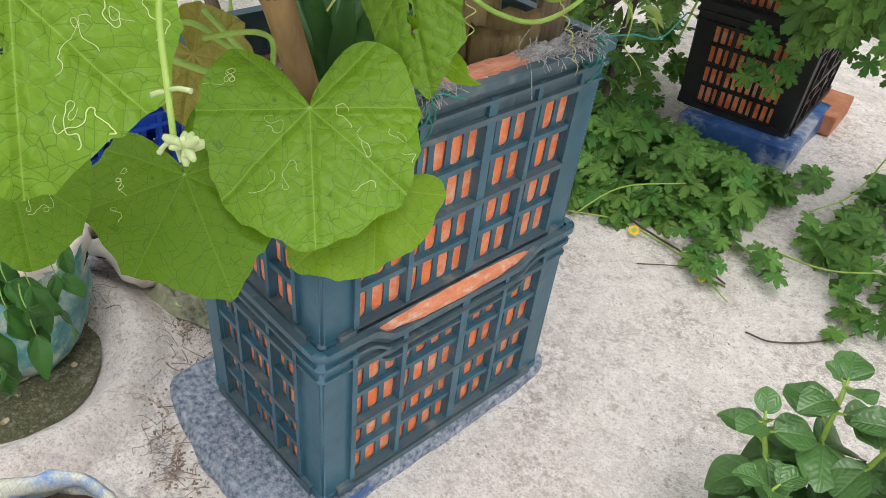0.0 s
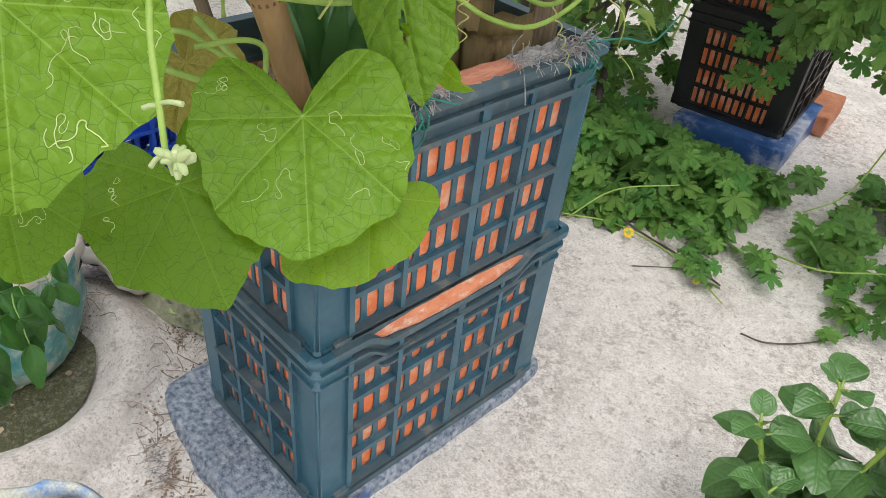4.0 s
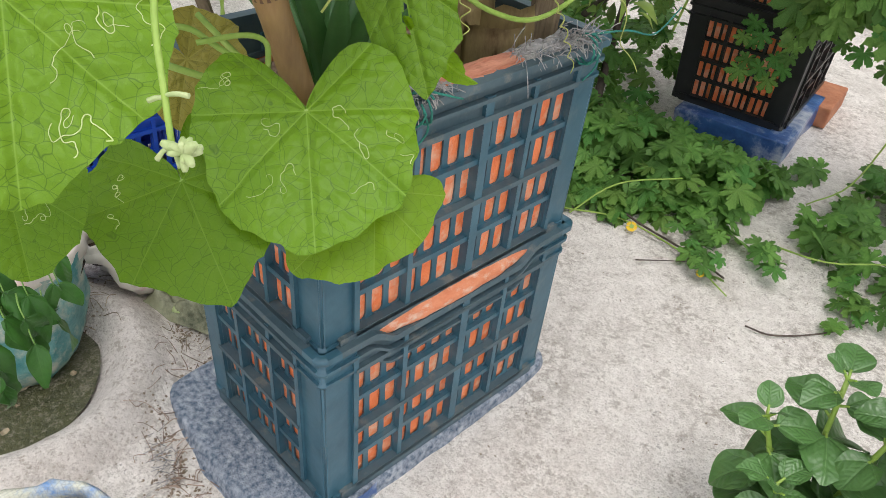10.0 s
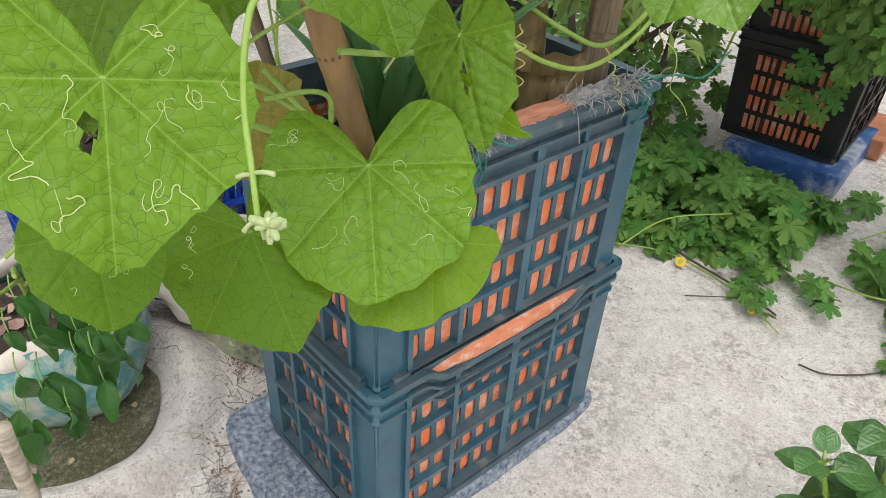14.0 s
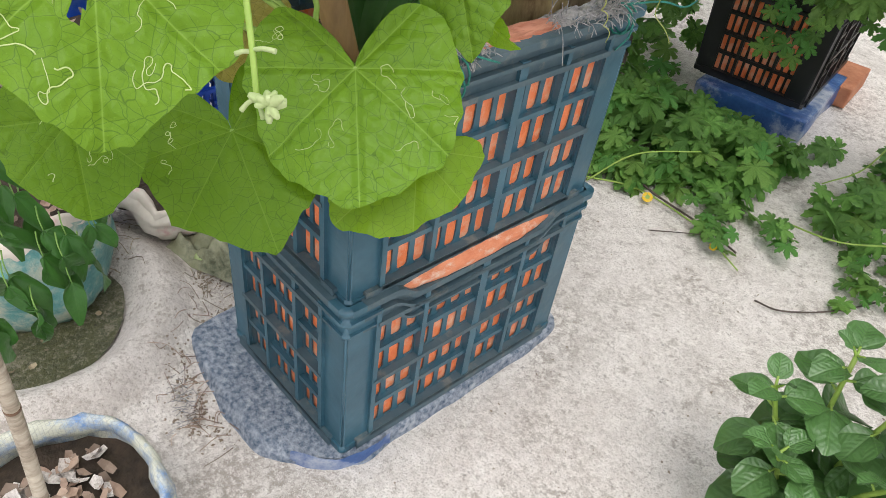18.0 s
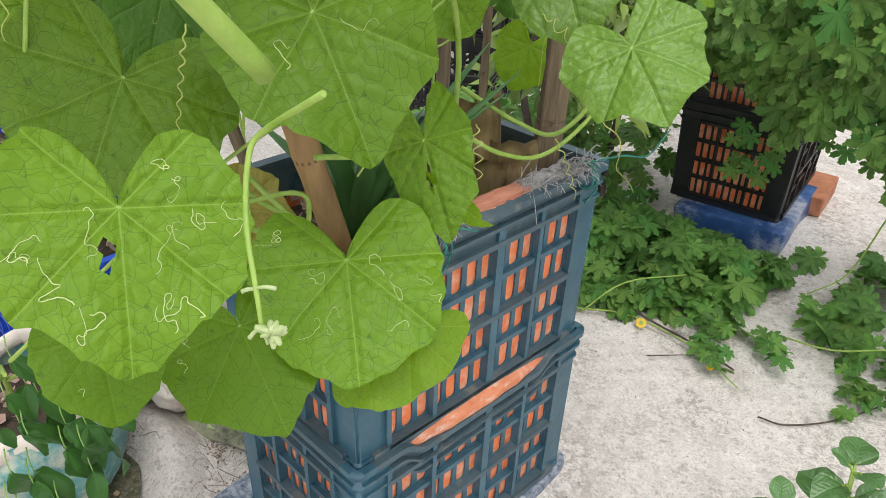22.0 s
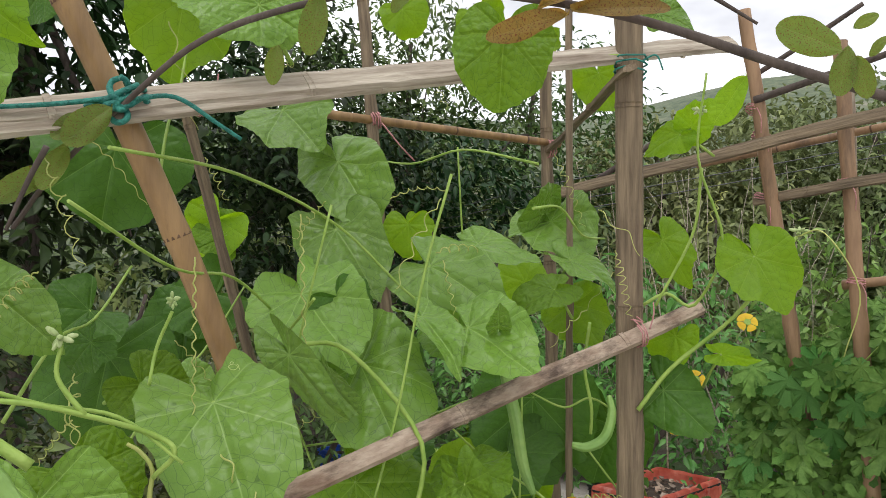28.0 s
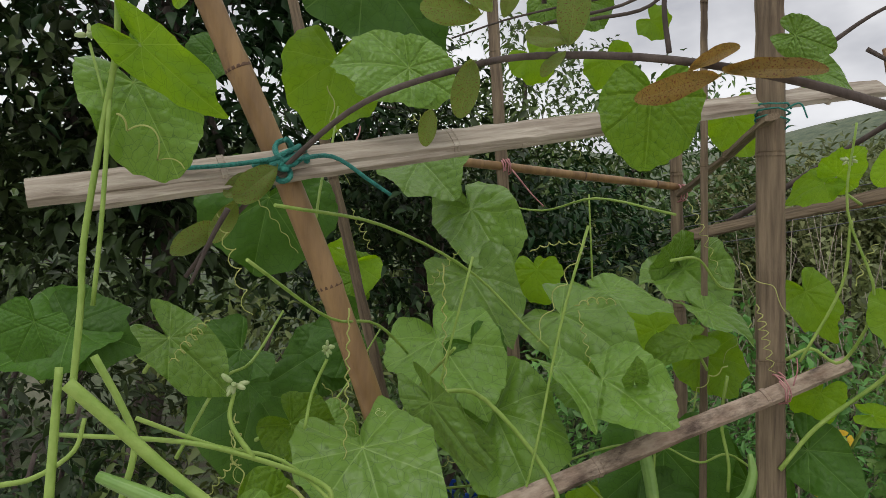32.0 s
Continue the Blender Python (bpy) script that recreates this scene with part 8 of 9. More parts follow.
def spinach(base, seed):
    root = thing("spinach_plant", "glossy broad-leaved spinach plant on the floor", "plant", pose(*base))
    rng = random.Random(seed)
    for s, (tx, ty, tz) in enumerate(((-0.085, -0.045, 0.335), (-0.03, 0.03, 0.40), (0.06, 0.02, 0.415), (0.12, 0.08, 0.40), (-0.03, -0.09, 0.28), (0.11, -0.06, 0.34), (0.05, -0.14, 0.25), (0.17, 0.03, 0.37), (0.20, -0.08, 0.30))):
        top = Vector((tx, ty, tz))
        stalk(root, [(tx * 0.2, ty * 0.2, 0), top * 0.55 + Vector((0, 0, 0.02)), top], 0.0052, 0.0036)
        turn = rng.uniform(0, 6.3)
        for i in range(12):
            u = 1 - 0.06 * max(0, i - 2)
            p = top * u + Vector((0, 0, 0.03 * (1 - u)))
            b = i * 2.4 + turn
            el = (0.9, 0.75, 0.5, 0.4, 0.25, 0.15, 0.05, -0.05, -0.1, -0.2, -0.25, -0.3)[i] + rng.uniform(-0.15, 0.15)
            d = Vector((math.cos(b) * math.cos(el), math.sin(b) * math.cos(el), math.sin(el)))
            sz = (0.026, 0.034, 0.044, 0.050, 0.056, 0.060, 0.066, 0.070, 0.072, 0.074, 0.076, 0.076)[i] * rng.uniform(0.85, 1.15)
            c = p + d * 0.012
            stalk(root, [p, p + d * 0.008, c + d * 0.004], 0.0026, 0.0020, sides=5)
            leaf(root, c, (d + Vector((0, 0, -0.12))).normalized() * sz, Vector((-d.x * 0.5 + rng.gauss(0, 0.15), -d.y * 0.5 + rng.gauss(0, 0.15), 1)), 1.0, 0.30, 0.30, s * 20 + i, M_spinach, outline=broad_oval)
    return root


spinach((0.540, 0.460, 0.0), 2)

BM = pose(-0.119, 1.786, 0.078, 0, 0, 10.6)
black_low = crate("crate", "black plastic crate with orange net lining under vines", BM, 0.54, 0.38, 0.335, M_black, M_black, group="black crates", dip=False, short_cells=(3, 5, 3))
black_top = crate("crate", "black plastic crate stacked and overgrown by bitter gourd", BM @ pose(0, 0, 0.325), 0.54, 0.38, 0.335, M_black, M_black, group="black crates", dip=False, short_cells=(3, 5, 3))
liner("lining", "orange sheet lining the lower black crate", BM, 0.54, 0.38, 0.01, 0.32, M_orange, seed=21, taper=0.012)
liner("lining", "orange sheet lining the upper black crate", BM @ pose(0, 0, 0.325), 0.54, 0.38, 0.01, 0.32, M_orange, seed=22, taper=0.012)


def build_blue_block():
    root = thing("plinth", "low block wrapped in torn blue plastic film", "plinth", pose(-0.119, 1.786, 0, 0, 0, 10.6))
    bm = bmesh.new()
    box(bm, (-0.325, -0.055, -0.004), (0.030, 0.40, 0.077), 0.012)
    bmesh.ops.subdivide_edges(bm, edges=bm.edges, cuts=4, use_grid_fill=True)
    for v in bm.verts:
        v.co += noise.noise_vector(v.co * 9) * (0.010 if v.co.z < 0.07 else 0.002)
    smooth(part("film", bm, M_bluefilm, root))
    return root


build_blue_block()
bm = bmesh.new()
box(bm, (-0.055, -0.12, 0), (0.055, 0.12, 0.07), 0.006)
brick = thing("brick", "worn red clay brick beside the block", "brick", pose(-0.185, 2.215, 0.0, 0, 0, 10))
part("clay", bm, M_brick, brick)

# lobed bitter gourd leaf: seven toothed lobes
def lobed(R, seed, fold=0.22):
    rng = random.Random(seed)
    pts = []
    for a0, ln in ((-2.45, 0.50), (-1.68, 0.72), (-0.86, 0.92), (0, 1.0), (0.86, 0.92), (1.68, 0.72), (2.45, 0.50)):
        for da, r in ((-0.42, 0.34), (-0.38, 0.50), (-0.36, 0.66), (-0.24, 0.71), (-0.24, 0.86), (-0.10, 0.90), (0.0, 1.0), (0.10, 0.90), (0.25, 0.85), (0.23, 0.71), (0.36, 0.66), (0.38, 0.50)):
            rr = R * ln * r * rng.uniform(0.93, 1.07) if r > 0.35 else R * r * 1.0
            pts.append((a0 + da * 1.05, rr, r))
    vs = [(0.0, 0.0, 0.0)]
    for a, r, k in pts:
        q = r / R
        vs.append((r * math.sin(a), r * math.cos(a), R * (-fold * q * q + 0.07 * math.sin(3.7 * a + seed) * q)))
    fs = [(0, i + 1, i) for i in range(1, len(pts))]
    return vs, fs


def oval_flake(Lf, wf, bend):
    """A small folded leaf for far foliage."""
    vs = [(0, 0, 0), (wf * 0.8, Lf * 0.3, 0.12 * Lf), (wf, Lf * 0.55, 0.10 * Lf), (0, Lf, -bend * Lf), (-wf, Lf * 0.55, 0.10 * Lf), (-wf * 0.8, Lf * 0.3, 0.12 * Lf), (0, Lf * 0.5, 0.02 * Lf)]
    return vs, [(0, 1, 6), (1, 2, 6), (2, 3, 6), (3, 4, 6), (4, 5, 6), (5, 0, 6)]


def scatter(name, templates, poses, material, parent, label="", kind="stuff"):
    """Many leaves joined as one mesh."""
    V_, F_, base = [], [], 0
    for i, M in enumerate(poses):
        tv, tf = templates[i % len(templates)]
        A = np.array(M)
        v = np.array(tv) @ A[:3, :3].T + A[:3, 3]
        V_.append(v)
        F_ += [tuple(base + k for k in f) for f in tf]
        base += len(tv)
    me = bpy.data.meshes.new(name)
    me.from_pydata(np.concatenate(V_).tolist(), [], F_)
    me.materials.append(material)
    me.polygons.foreach_set("use_smooth", [True] * len(me.polygons))
    ob = new(name, me)
    ob.parent = parent
    return tagged(ob, label, kind=kind)


def lay(c, tip, nrm, s=1.0):
    return Matrix.Translation(c) @ frame_of(tip, nrm).to_4x4() @ Matrix.Diagonal((s, s, s, 1))


BG = [lobed(1.0, k) for k in range(5)]
BG_MESH = []
for vs, fs in BG:
    me = bpy.data.meshes.new("bitter_leaf")
    me.from_pydata(vs, [], fs)
    me.materials.append(M_bitter)
    me.polygons.foreach_set("use_smooth", [True] * len(me.polygons))
    BG_MESH.append(me)


def leaf_parts(owner, poses):
    for i, M in enumerate(poses):
        ob = new("leaf", BG_MESH[i % 5])
        ob.parent = owner
        ob.matrix_basis = M


def bitter_hanging():
    root = thing("bitter_gourd_vine", "dense bitter gourd vine with deeply lobed leaves over black crates", "vine", pose(0, 0, 0))
    rng = random.Random(7)
    near, rest = [], []
    # a curtain of leaves over the crates and the bamboo frame
    count = 0
    while count < 2900:
        x, z = rng.uniform(-0.50, 1.5), rng.uniform(0.42, 1.72)
        y = (1.36 if z > 1.42 else 1.25) + 0.22 * noise.noise(Vector((x * 2.2, z * 2.2, 1))) + 0.22 * max(0, 0.9 - z) + (0.10 if z < 0.75 else 0) - 0.12 * max(0.0, x - 0.3) + abs(rng.gauss(0, 0.13))
        low = 0.44 if x > -0.16 else 0.60
        ragged = low + 0.25 * noise.noise(Vector((x * 5, 0, 3))) + 0.10 * rng.random()
        top = 1.52 + 0.22 * noise.noise(Vector((x * 4, 2, 3)))
        if z < ragged or z > top or (x < -0.46 and rng.random() < 0.6) or noise.noise(Vector((x * 6, y * 6, z * 6))) < -0.22:
            count += 0.2
            continue
        s = rng.uniform(0.042, 0.086)
        tip = Vector((rng.gauss(0, 0.45), rng.gauss(-0.15, 0.3), -1.0 + rng.gauss(0, 0.35)))
        nrm = Vector((0.45 + rng.gauss(0, 0.3), -0.75 + rng.gauss(0, 0.28), 0.60 + rng.gauss(0, 0.28)))
        (near if len(near) < 290 and y < 1.50 and x < 0.55 and z < 1.45 else rest).append(lay((x, y, z), tip, nrm, s))
        count += 1
    # a few sprays in front of the lower crate
    for (x, y, z) in ((-0.20, 1.62, 0.33), (-0.16, 1.62, 0.30), (-0.24, 1.64, 0.37), (-0.13, 1.60, 0.38), (-0.47, 1.60, 0.42), (-0.52, 1.6, 0.5), (-0.05, 1.62, 0.48), (0.02, 1.6, 0.44)):
        for _ in range(3):
            near.append(lay((x + rng.gauss(0, 0.03), y + rng.gauss(0, 0.02), z + rng.gauss(0, 0.03)), (rng.gauss(0, 0.5), -0.2, -1), (0.4, -0.8, 0.4 + rng.gauss(0, 0.3)), rng.uniform(0.03, 0.05)))
    leaf_parts(root, near)
    scatter("foliage", BG, rest, M_bitter, root, "mass of lobed green leaves")
    for k in range(26):
        x = rng.uniform(-0.5, 0.9)
        a = Vector((x, 1.40 + rng.uniform(-0.05, 0.15), rng.uniform(1.2, 1.7)))
        stalk(root, [a, a + Vector((rng.gauss(0, 0.08), -0.05, -0.25)), a + Vector((rng.gauss(0, 0.14), 0.0, -rng.uniform(0.4, 0.75)))], 0.0016, 0.0012, M_stem, sides=5)
    return root


def bitter_ground():
    root = thing("bitter_gourd_vine", "bitter gourd vine sprawling over the concrete floor", "vine", pose(0, 0, 0))
    rng = random.Random(17)
    near, rest = [], []
    n = 0
    while n < 1300:
        x, y = rng.uniform(-1.3, 0.95), rng.uniform(0.95, 2.0)
        front = 1.06 + 0.42 * max(0.0, x + 0.38) - 0.12 * max(0, x - 0.3) + 0.10 * noise.noise(Vector((x * 5, 0, 8)))
        if x < -0.38:
            front = 1.02 + 0.2 * max(0, -0.45 - x)
        thin = 0.55 if x < -0.50 else 0.0 if x < 0.05 else 0.55
        if y < front or rng.random() < thin or (y > 1.62 and -0.55 < x < 0.0) or (y > 1.9 and x >= 0.0) or noise.noise(Vector((x * 7, y * 7, 5))) < -0.25 + 0.25 * (x > 0.0):
            n += 0.1
            continue
        dens = min(1.0, (y - front) / 0.18)
        tall = 0.30 if x < -0.56 else max(0.045, 0.17 - 0.45 * max(0.0, y - 1.32))
        z = 0.02 + rng.random() * tall * dens
        s = rng.uniform(0.040, 0.074)
        a = rng.uniform(0, 6.3)
        tip = Vector((math.cos(a), math.sin(a) - 0.4, -0.35 + rng.gauss(0, 0.2)))
        nrm = Vector((0.15 + rng.gauss(0, 0.3), -0.35 + rng.gauss(0, 0.3), 1))
        (near if len(near) < 290 and z > 0.05 * dens else rest).append(lay((x, y, z), tip, nrm, s))
        n += 1
    for (x, y) in ((0.0, 1.12), (0.03, 1.10), (0.05, 1.08), (0.07, 1.07), (0.02, 1.16), (0.14, 1.22), (0.16, 1.20), (-0.02, 1.18), (0.33, 1.22), (0.36, 1.25), (0.38, 1.2), (0.31, 1.28), (0.42, 1.3), (0.45, 1.24), (0.34, 1.16)):
        for _ in range(3):
            near.append(lay((x + rng.gauss(0, 0.02), y + rng.gauss(0, 0.02), rng.uniform(0.015, 0.06)), (rng.gauss(0, 1), rng.gauss(-0.3, 1), -0.2), (rng.gauss(0, 0.3), rng.gauss(-0.2, 0.3), 1), rng.uniform(0.024, 0.045)))
    leaf_parts(root, near)
    scatter("foliage", BG, rest, M_bitter, root, "mass of lobed green leaves")
    for pts in ([(-0.33, 1.02, 0.01), (-0.20, 1.10, 0.012), (0.0, 1.10, 0.01), (0.09, 1.06, 0.01), (0.14, 1.04, 0.008)], [(0.10, 1.30, 0.02), (0.25, 1.30, 0.05), (0.38, 1.38, 0.08), (0.55, 1.42, 0.10)], [(-0.30, 1.0, 0.02), (-0.24, 1.10, 0.10), (-0.12, 1.20, 0.14)], [(0.20, 1.62, 0.3), (0.18, 1.50, 0.16), (0.12, 1.42, 0.1)]):
        stalk(root, pts, 0.0026, 0.0018)
    flower(root, (-0.165, 1.09, 0.012), (0.3, -0.5, 0.8), 0.014, 31, "small yellow flower on the floor")
    flower(root, (0.06, 1.05, 0.02), (0.3, -0.5, 0.8), 0.010, 32, "small yellow flower on the floor")
    return root


bitter_hanging()
bitter_ground()


def ground_twig(label, pts, r):
    root = thing("dry_twig", label, "twig")
    bm = bmesh.new()
    tube(bm, pts, r, r * 0.6, sides=6)
    part("stem", bm, M_bark, root)
    return root


ground_twig("dark dry vine stem lying on the concrete", [(-0.40, 1.10, 0.01), (-0.32, 1.16, 0.01), (-0.18, 1.13, 0.006), (0.0, 1.12, 0.006), (0.10, 1.10, 0.005)], 0.004)
ground_twig("thin curved dry twig on the concrete", [(0.22, 0.985, 0.004), (0.28, 1.01, 0.004), (0.36, 1.13, 0.004), (0.43, 1.33, 0.005), (0.47, 1.55, 0.006)], 0.0022)
ground_twig("short dry twig on the concrete", [(-0.08, 0.99, 0.004), (-0.02, 1.06, 0.004), (0.02, 1.10, 0.005)], 0.002)


def grit():
    """Crumbs and dry flecks strewn on the floor."""
    rng = random.Random(23)
    bm = bmesh.new()
    for _ in range(240):
        x, y = rng.uniform(-0.3, 0.75), rng.uniform(-0.1, 1.3)
        if -0.42 < x < 0.03 and -0.1 < y < 0.62:
            continue
        s = rng.uniform(0.0008, 0.0026)
        M = Matrix.LocRotScale((x, y, ground_height(x, y) + s * 0.3), Euler((rng.uniform(0, 1), rng.uniform(0, 1), rng.uniform(0, 6))), (s * rng.uniform(1, 2.6), s, s * 0.6))
        vs = [bm.verts.new(M @ Vector(p)) for p in ((1, 0, 0), (-1, 0, 0), (0, 1, 0), (0, -1, 0), (0, 0, 1), (0, 0, -1))]
        for a, b, c in ((0, 2, 4), (2, 1, 4), (1, 3, 4), (3, 0, 4), (2, 0, 5), (1, 2, 5), (3, 1, 5), (0, 3, 5)):
            bm.faces.new((vs[a], vs[b], vs[c]))
    me = bpy.data.meshes.new("floor_grit")
    bm.to_mesh(me)
    bm.free()
    me.materials.append(M_dirt)
    return tagged(new("floor_grit", me), "brown crumbs and flecks strewn on the floor", "grit", kind="stuff")


grit()

# frame of the bitter gourd
cane("brown bamboo pole of the far frame, tied with cord", (-0.315, 1.375, 1.02), (-0.347, 1.200, 2.33), 0.020, 0.017, M_bamboo_far)
cane("brown bamboo pole of the far frame among vines", (-0.140, 1.340, 1.02), (-0.185, 1.355, 2.22), 0.020, 0.018, M_bamboo_far)
lath("pale flat bamboo upright beside a far pole", (-0.232, 1.43, 1.02), (-0.228, 1.46, 2.12), 0.022, 0.010, (0.7, -0.7, 0), 31, M_split_pale)
cane("pale bamboo pole leaning in the far frame", (0.015, 1.335, 1.04), (0.145, 1.315, 1.62), 0.019, 0.017, M_bamboo_far)
lath("flat grey bamboo bar across the far frame", (-0.83, 0.93, 1.885), (0.24, 1.45, 2.05), 0.034, 0.012, (0.7, -0.7, 0.2), 32)
lath("dark flat bamboo bar low across the far frame", (-0.385, 1.255, 1.830), (0.26, 1.43, 1.885), 0.028, 0.011, (0.7, -0.7, 0.2), 33)
cane("slender pale bamboo bar across the far frame", (-0.19, 1.335, 1.600), (0.40, 1.46, 1.65), 0.012, 0.010, M_bamboo_far)
cane("slender brown bamboo bar across the far frame", (-0.62, 1.31, 1.965), (0.18, 1.52, 2.02), 0.011, 0.009, M_bamboo_far)
cane("bare dark branch laid over the far frame", (-0.34, 1.22, 2.09), (0.28, 1.40, 2.20), 0.010, 0.006, M_bark)
cane("bent grey stick over the far frame", (-0.78, 1.06, 1.93), (-0.12, 1.36, 2.30), 0.009, 0.006, M_bark)
for c, r, k in (((-0.366, 1.272, 1.835), 0.022, 41), ((-0.358, 1.262, 2.00), 0.022, 42), ((-0.170, 1.335, 1.852), 0.022, 43), ((-0.155, 1.335, 1.605), 0.021, 44), ((-0.355, 1.235, 2.07), 0.021, 45), ((0.07, 1.32, 1.30), 0.021, 46)):
    tie("faded pink twine knotted on the far bamboo frame", V(c), (0.1, 0.3, 1), r, 4, 0.0014, 0.016, M_twine, k, [[V(c) + V((0.02, -0.015, 0)), V(c) + V((0.035, -0.02, -0.03)), V(c) + V((0.03, -0.015, -0.07))]])


def dry_litter(label, spots, seed):
    """Crumbs of soil, dry straws and leaf scraps gathered against an edge."""
    root = thing("dry_litter", label, "litter", pose(0, 0, 0))
    rng = random.Random(seed)
    soil_bits, straws = bmesh.new(), bmesh.new()
    for (x0, y0, x1, y1, wide) in spots:
        for _ in range(80):
            u = rng.random()
            x, y = x0 + (x1 - x0) * u + rng.gauss(0, wide), y0 + (y1 - y0) * u + rng.gauss(0, wide)
            z = ground_height(x, y)
            r = rng.uniform(0.001, 0.0036)
            M = Matrix.LocRotScale((x, y, z + r * 0.3), Euler((rng.uniform(0, 1), rng.uniform(0, 1), rng.uniform(0, 6))), (r * rng.uniform(1, 2.2), r, r * 0.7))
            vs = [soil_bits.verts.new(M @ Vector(q)) for q in ((1, 0, 0), (-1, 0, 0), (0, 1, 0), (0, -1, 0), (0, 0, 1), (0, 0, -1))]
            for a, b, c in ((0, 2, 4), (2, 1, 4), (1, 3, 4), (3, 0, 4), (2, 0, 5), (1, 2, 5), (3, 1, 5), (0, 3, 5)):
                soil_bits.faces.new((vs[a], vs[b], vs[c]))
        for _ in range(22):
            u = rng.random()
            a = Vector((x0 + (x1 - x0) * u + rng.gauss(0, wide), y0 + (y1 - y0) * u + rng.gauss(0, wide), 0))
            t = rng.uniform(0, 6.3)
            e = a + Vector((math.cos(t), math.sin(t), 0)) * rng.uniform(0.02, 0.06)
            m = (a + e) / 2 + Vector((rng.gauss(0, 0.006), rng.gauss(0, 0.006), 0))
            for q, h in ((a, 0.003), (m, 0.008), (e, 0.003)):
                q.z = ground_height(q.x, q.y) + h
            tube(straws, [a, m, e], 0.0009, 0.0006, sides=4, steps=3)
    tagged(part("crumbs", soil_bits, M_dirt, root), kind="stuff")
    part("straws", straws, M_litter, root, "thin dry straws and roots")
    return root


dry_litter("dark crumbs, straws and roots along the plinth", ((-0.40, -0.10, -0.16, -0.135, 0.016), (-0.36, -0.13, -0.20, -0.16, 0.02), (-0.44, -0.06, -0.41, 0.10, 0.02)), 71)
dry_litter("dry scraps and crumbs round the grow bags", ((-0.50, 0.03, -0.56, 0.06, 0.02), (-0.62, -0.10, -0.78, -0.06, 0.02)), 72)


# ---- background: more planters, shrubs, trees, wires ----
def far_crate(x, y, z, rz, plastic, label, soil=True):
    c = crate("crate", label, pose(x, y, z, 0, 0, rz), 0.54, 0.36, 0.31, plastic, plastic, rows=3, group="far planter crates", dip=False, long_cells=(3, 3), short_cells=(3, 3))
    return c


far_crate(-3.25, 1.25, 0.0, 10, M_grey_crate, "grey plastic crate used as a planter")
far_crate(-3.28, 1.27, 0.30, 10, M_blue, "blue plastic crate stacked on a grey one")
far_crate(-3.5, 0.35, 0.0, 5, M_blue, "blue plastic planter crate in a far row")
far_crate(-3.55, 0.95, 0.0, 5, M_blue, "blue plastic planter crate in a far row")
far_crate(-2.25, 0.05, 0.0, 4, M_black, "black plastic planter crate among seedlings")
far_crate(-2.4, -0.55, 0.0, 4, M_black, "black plastic planter crate among seedlings")
far_crate(-1.55, -0.35, 0.0, 0, M_blue, "blue plastic planter crate beside others")
far_crate(-3.9, 2.3, 0.0, 12, M_black, "black plastic planter crate in a far row")
far_crate(-2.6, 2.9, 0.0, 20, M_black, "black plastic planter crate behind the vines")
far_crate(-1.25, 1.62, 0.0, 30, M_black, "black plastic planter crate behind the gourd frame")
for k, (x, y, z) in enumerate(((-2.43, 0.32, 0.28), (-2.58, -0.28, 0.28), (-1.73, -0.08, 0.28), (-3.45, 1.55, 0.58), (-3.7, 0.65, 0.28), (-3.75, 1.25, 0.28), (-4.1, 2.6, 0.28))):
    planter_soil(x, y, z, 0.15, 0.24, 60 + k)
bm = bmesh.new()
box(bm, (-0.05, -0.30, 0), (0.05, 0.30, 0.07), 0.006)
edging = thing("brick_edging", "row of red bricks beside the planters", "brick", pose(-2.10, 0.30, 0.0, 0, 0, 4))
part("clay", bm, M_brick, edging)
far_crate(-1.60, 2.06, 0.0, 11, M_black, "black plastic planter crate under another one")
far_crate(-1.60, 2.06, 0.30, 11, M_black, "black plastic planter crate lined with a red sheet")
M_redsheet = mat("faded_red_sheet", (0.50, 0.055, 0.030), (0.72, 0.20, 0.13), 14.0, 0.6, 0.5, 60.0, c3=(0.72, 0.46, 0.40), s3=9.0, p3=0.60)


def rim_sheet(m, L, W):
    """A sheet rolled over the rim of a planter and hanging a little way down outside."""
    root = thing("rolled_sheet", "faded red sheet rolled over the rim of a black planter", "sheet", m)
    for nm, p, q, out in (("fold", (0, 0), (0, L), (1, 0)), ("fold", (0, L), (-W, L), (0, 1)), ("fold", (-W, L), (-W, 0), (-1, 0)), ("fold", (-W, 0), (0, 0), (0, -1))):
        bm = bmesh.new()
        rows = []
        for i in range(25):
            u = i / 24
            x, y = p[0] + (q[0] - p[0]) * u, p[1] + (q[1] - p[1]) * u
            w = 0.006 * noise.noise(Vector((x * 16, y * 16, 2))) + 0.004 * noise.noise(Vector((x * 50, y * 50, 7)))
            prof = ((-0.030, -0.06), (-0.026, 0.006), (-0.010, 0.020 + w), (0.006, 0.012 + w), (0.012 + w, -0.02), (0.014 + 1.5 * w, -0.075 + 3 * w))
            rows.append([bm.verts.new((x + out[0] * d, y + out[1] * d, z)) for d, z in prof])
        for r0, r1 in zip(rows, rows[1:]):
            for k in range(5):
                f = bm.faces.new((r0[k], r1[k], r1[k + 1], r0[k + 1]))
                f.smooth = True
        bmesh.ops.solidify(bm, geom=bm.faces[:], thickness=0.002)
        part(nm, bm, M_redsheet, root)
    return root


rim_sheet(pose(-1.60, 2.06, 0.61, 0, 0, 11), 0.54, 0.36)
planter_soil(-1.84, 2.28, 0.58, 0.15, 0.22, 67)
leafy_plant("seedling", "leafy green seedling in the red-lined planter", (-1.80, 2.20, 0.58), 0.22, 12, 0.06, M_leaf_deep, 95, spread=0.16, outline=broad_oval)

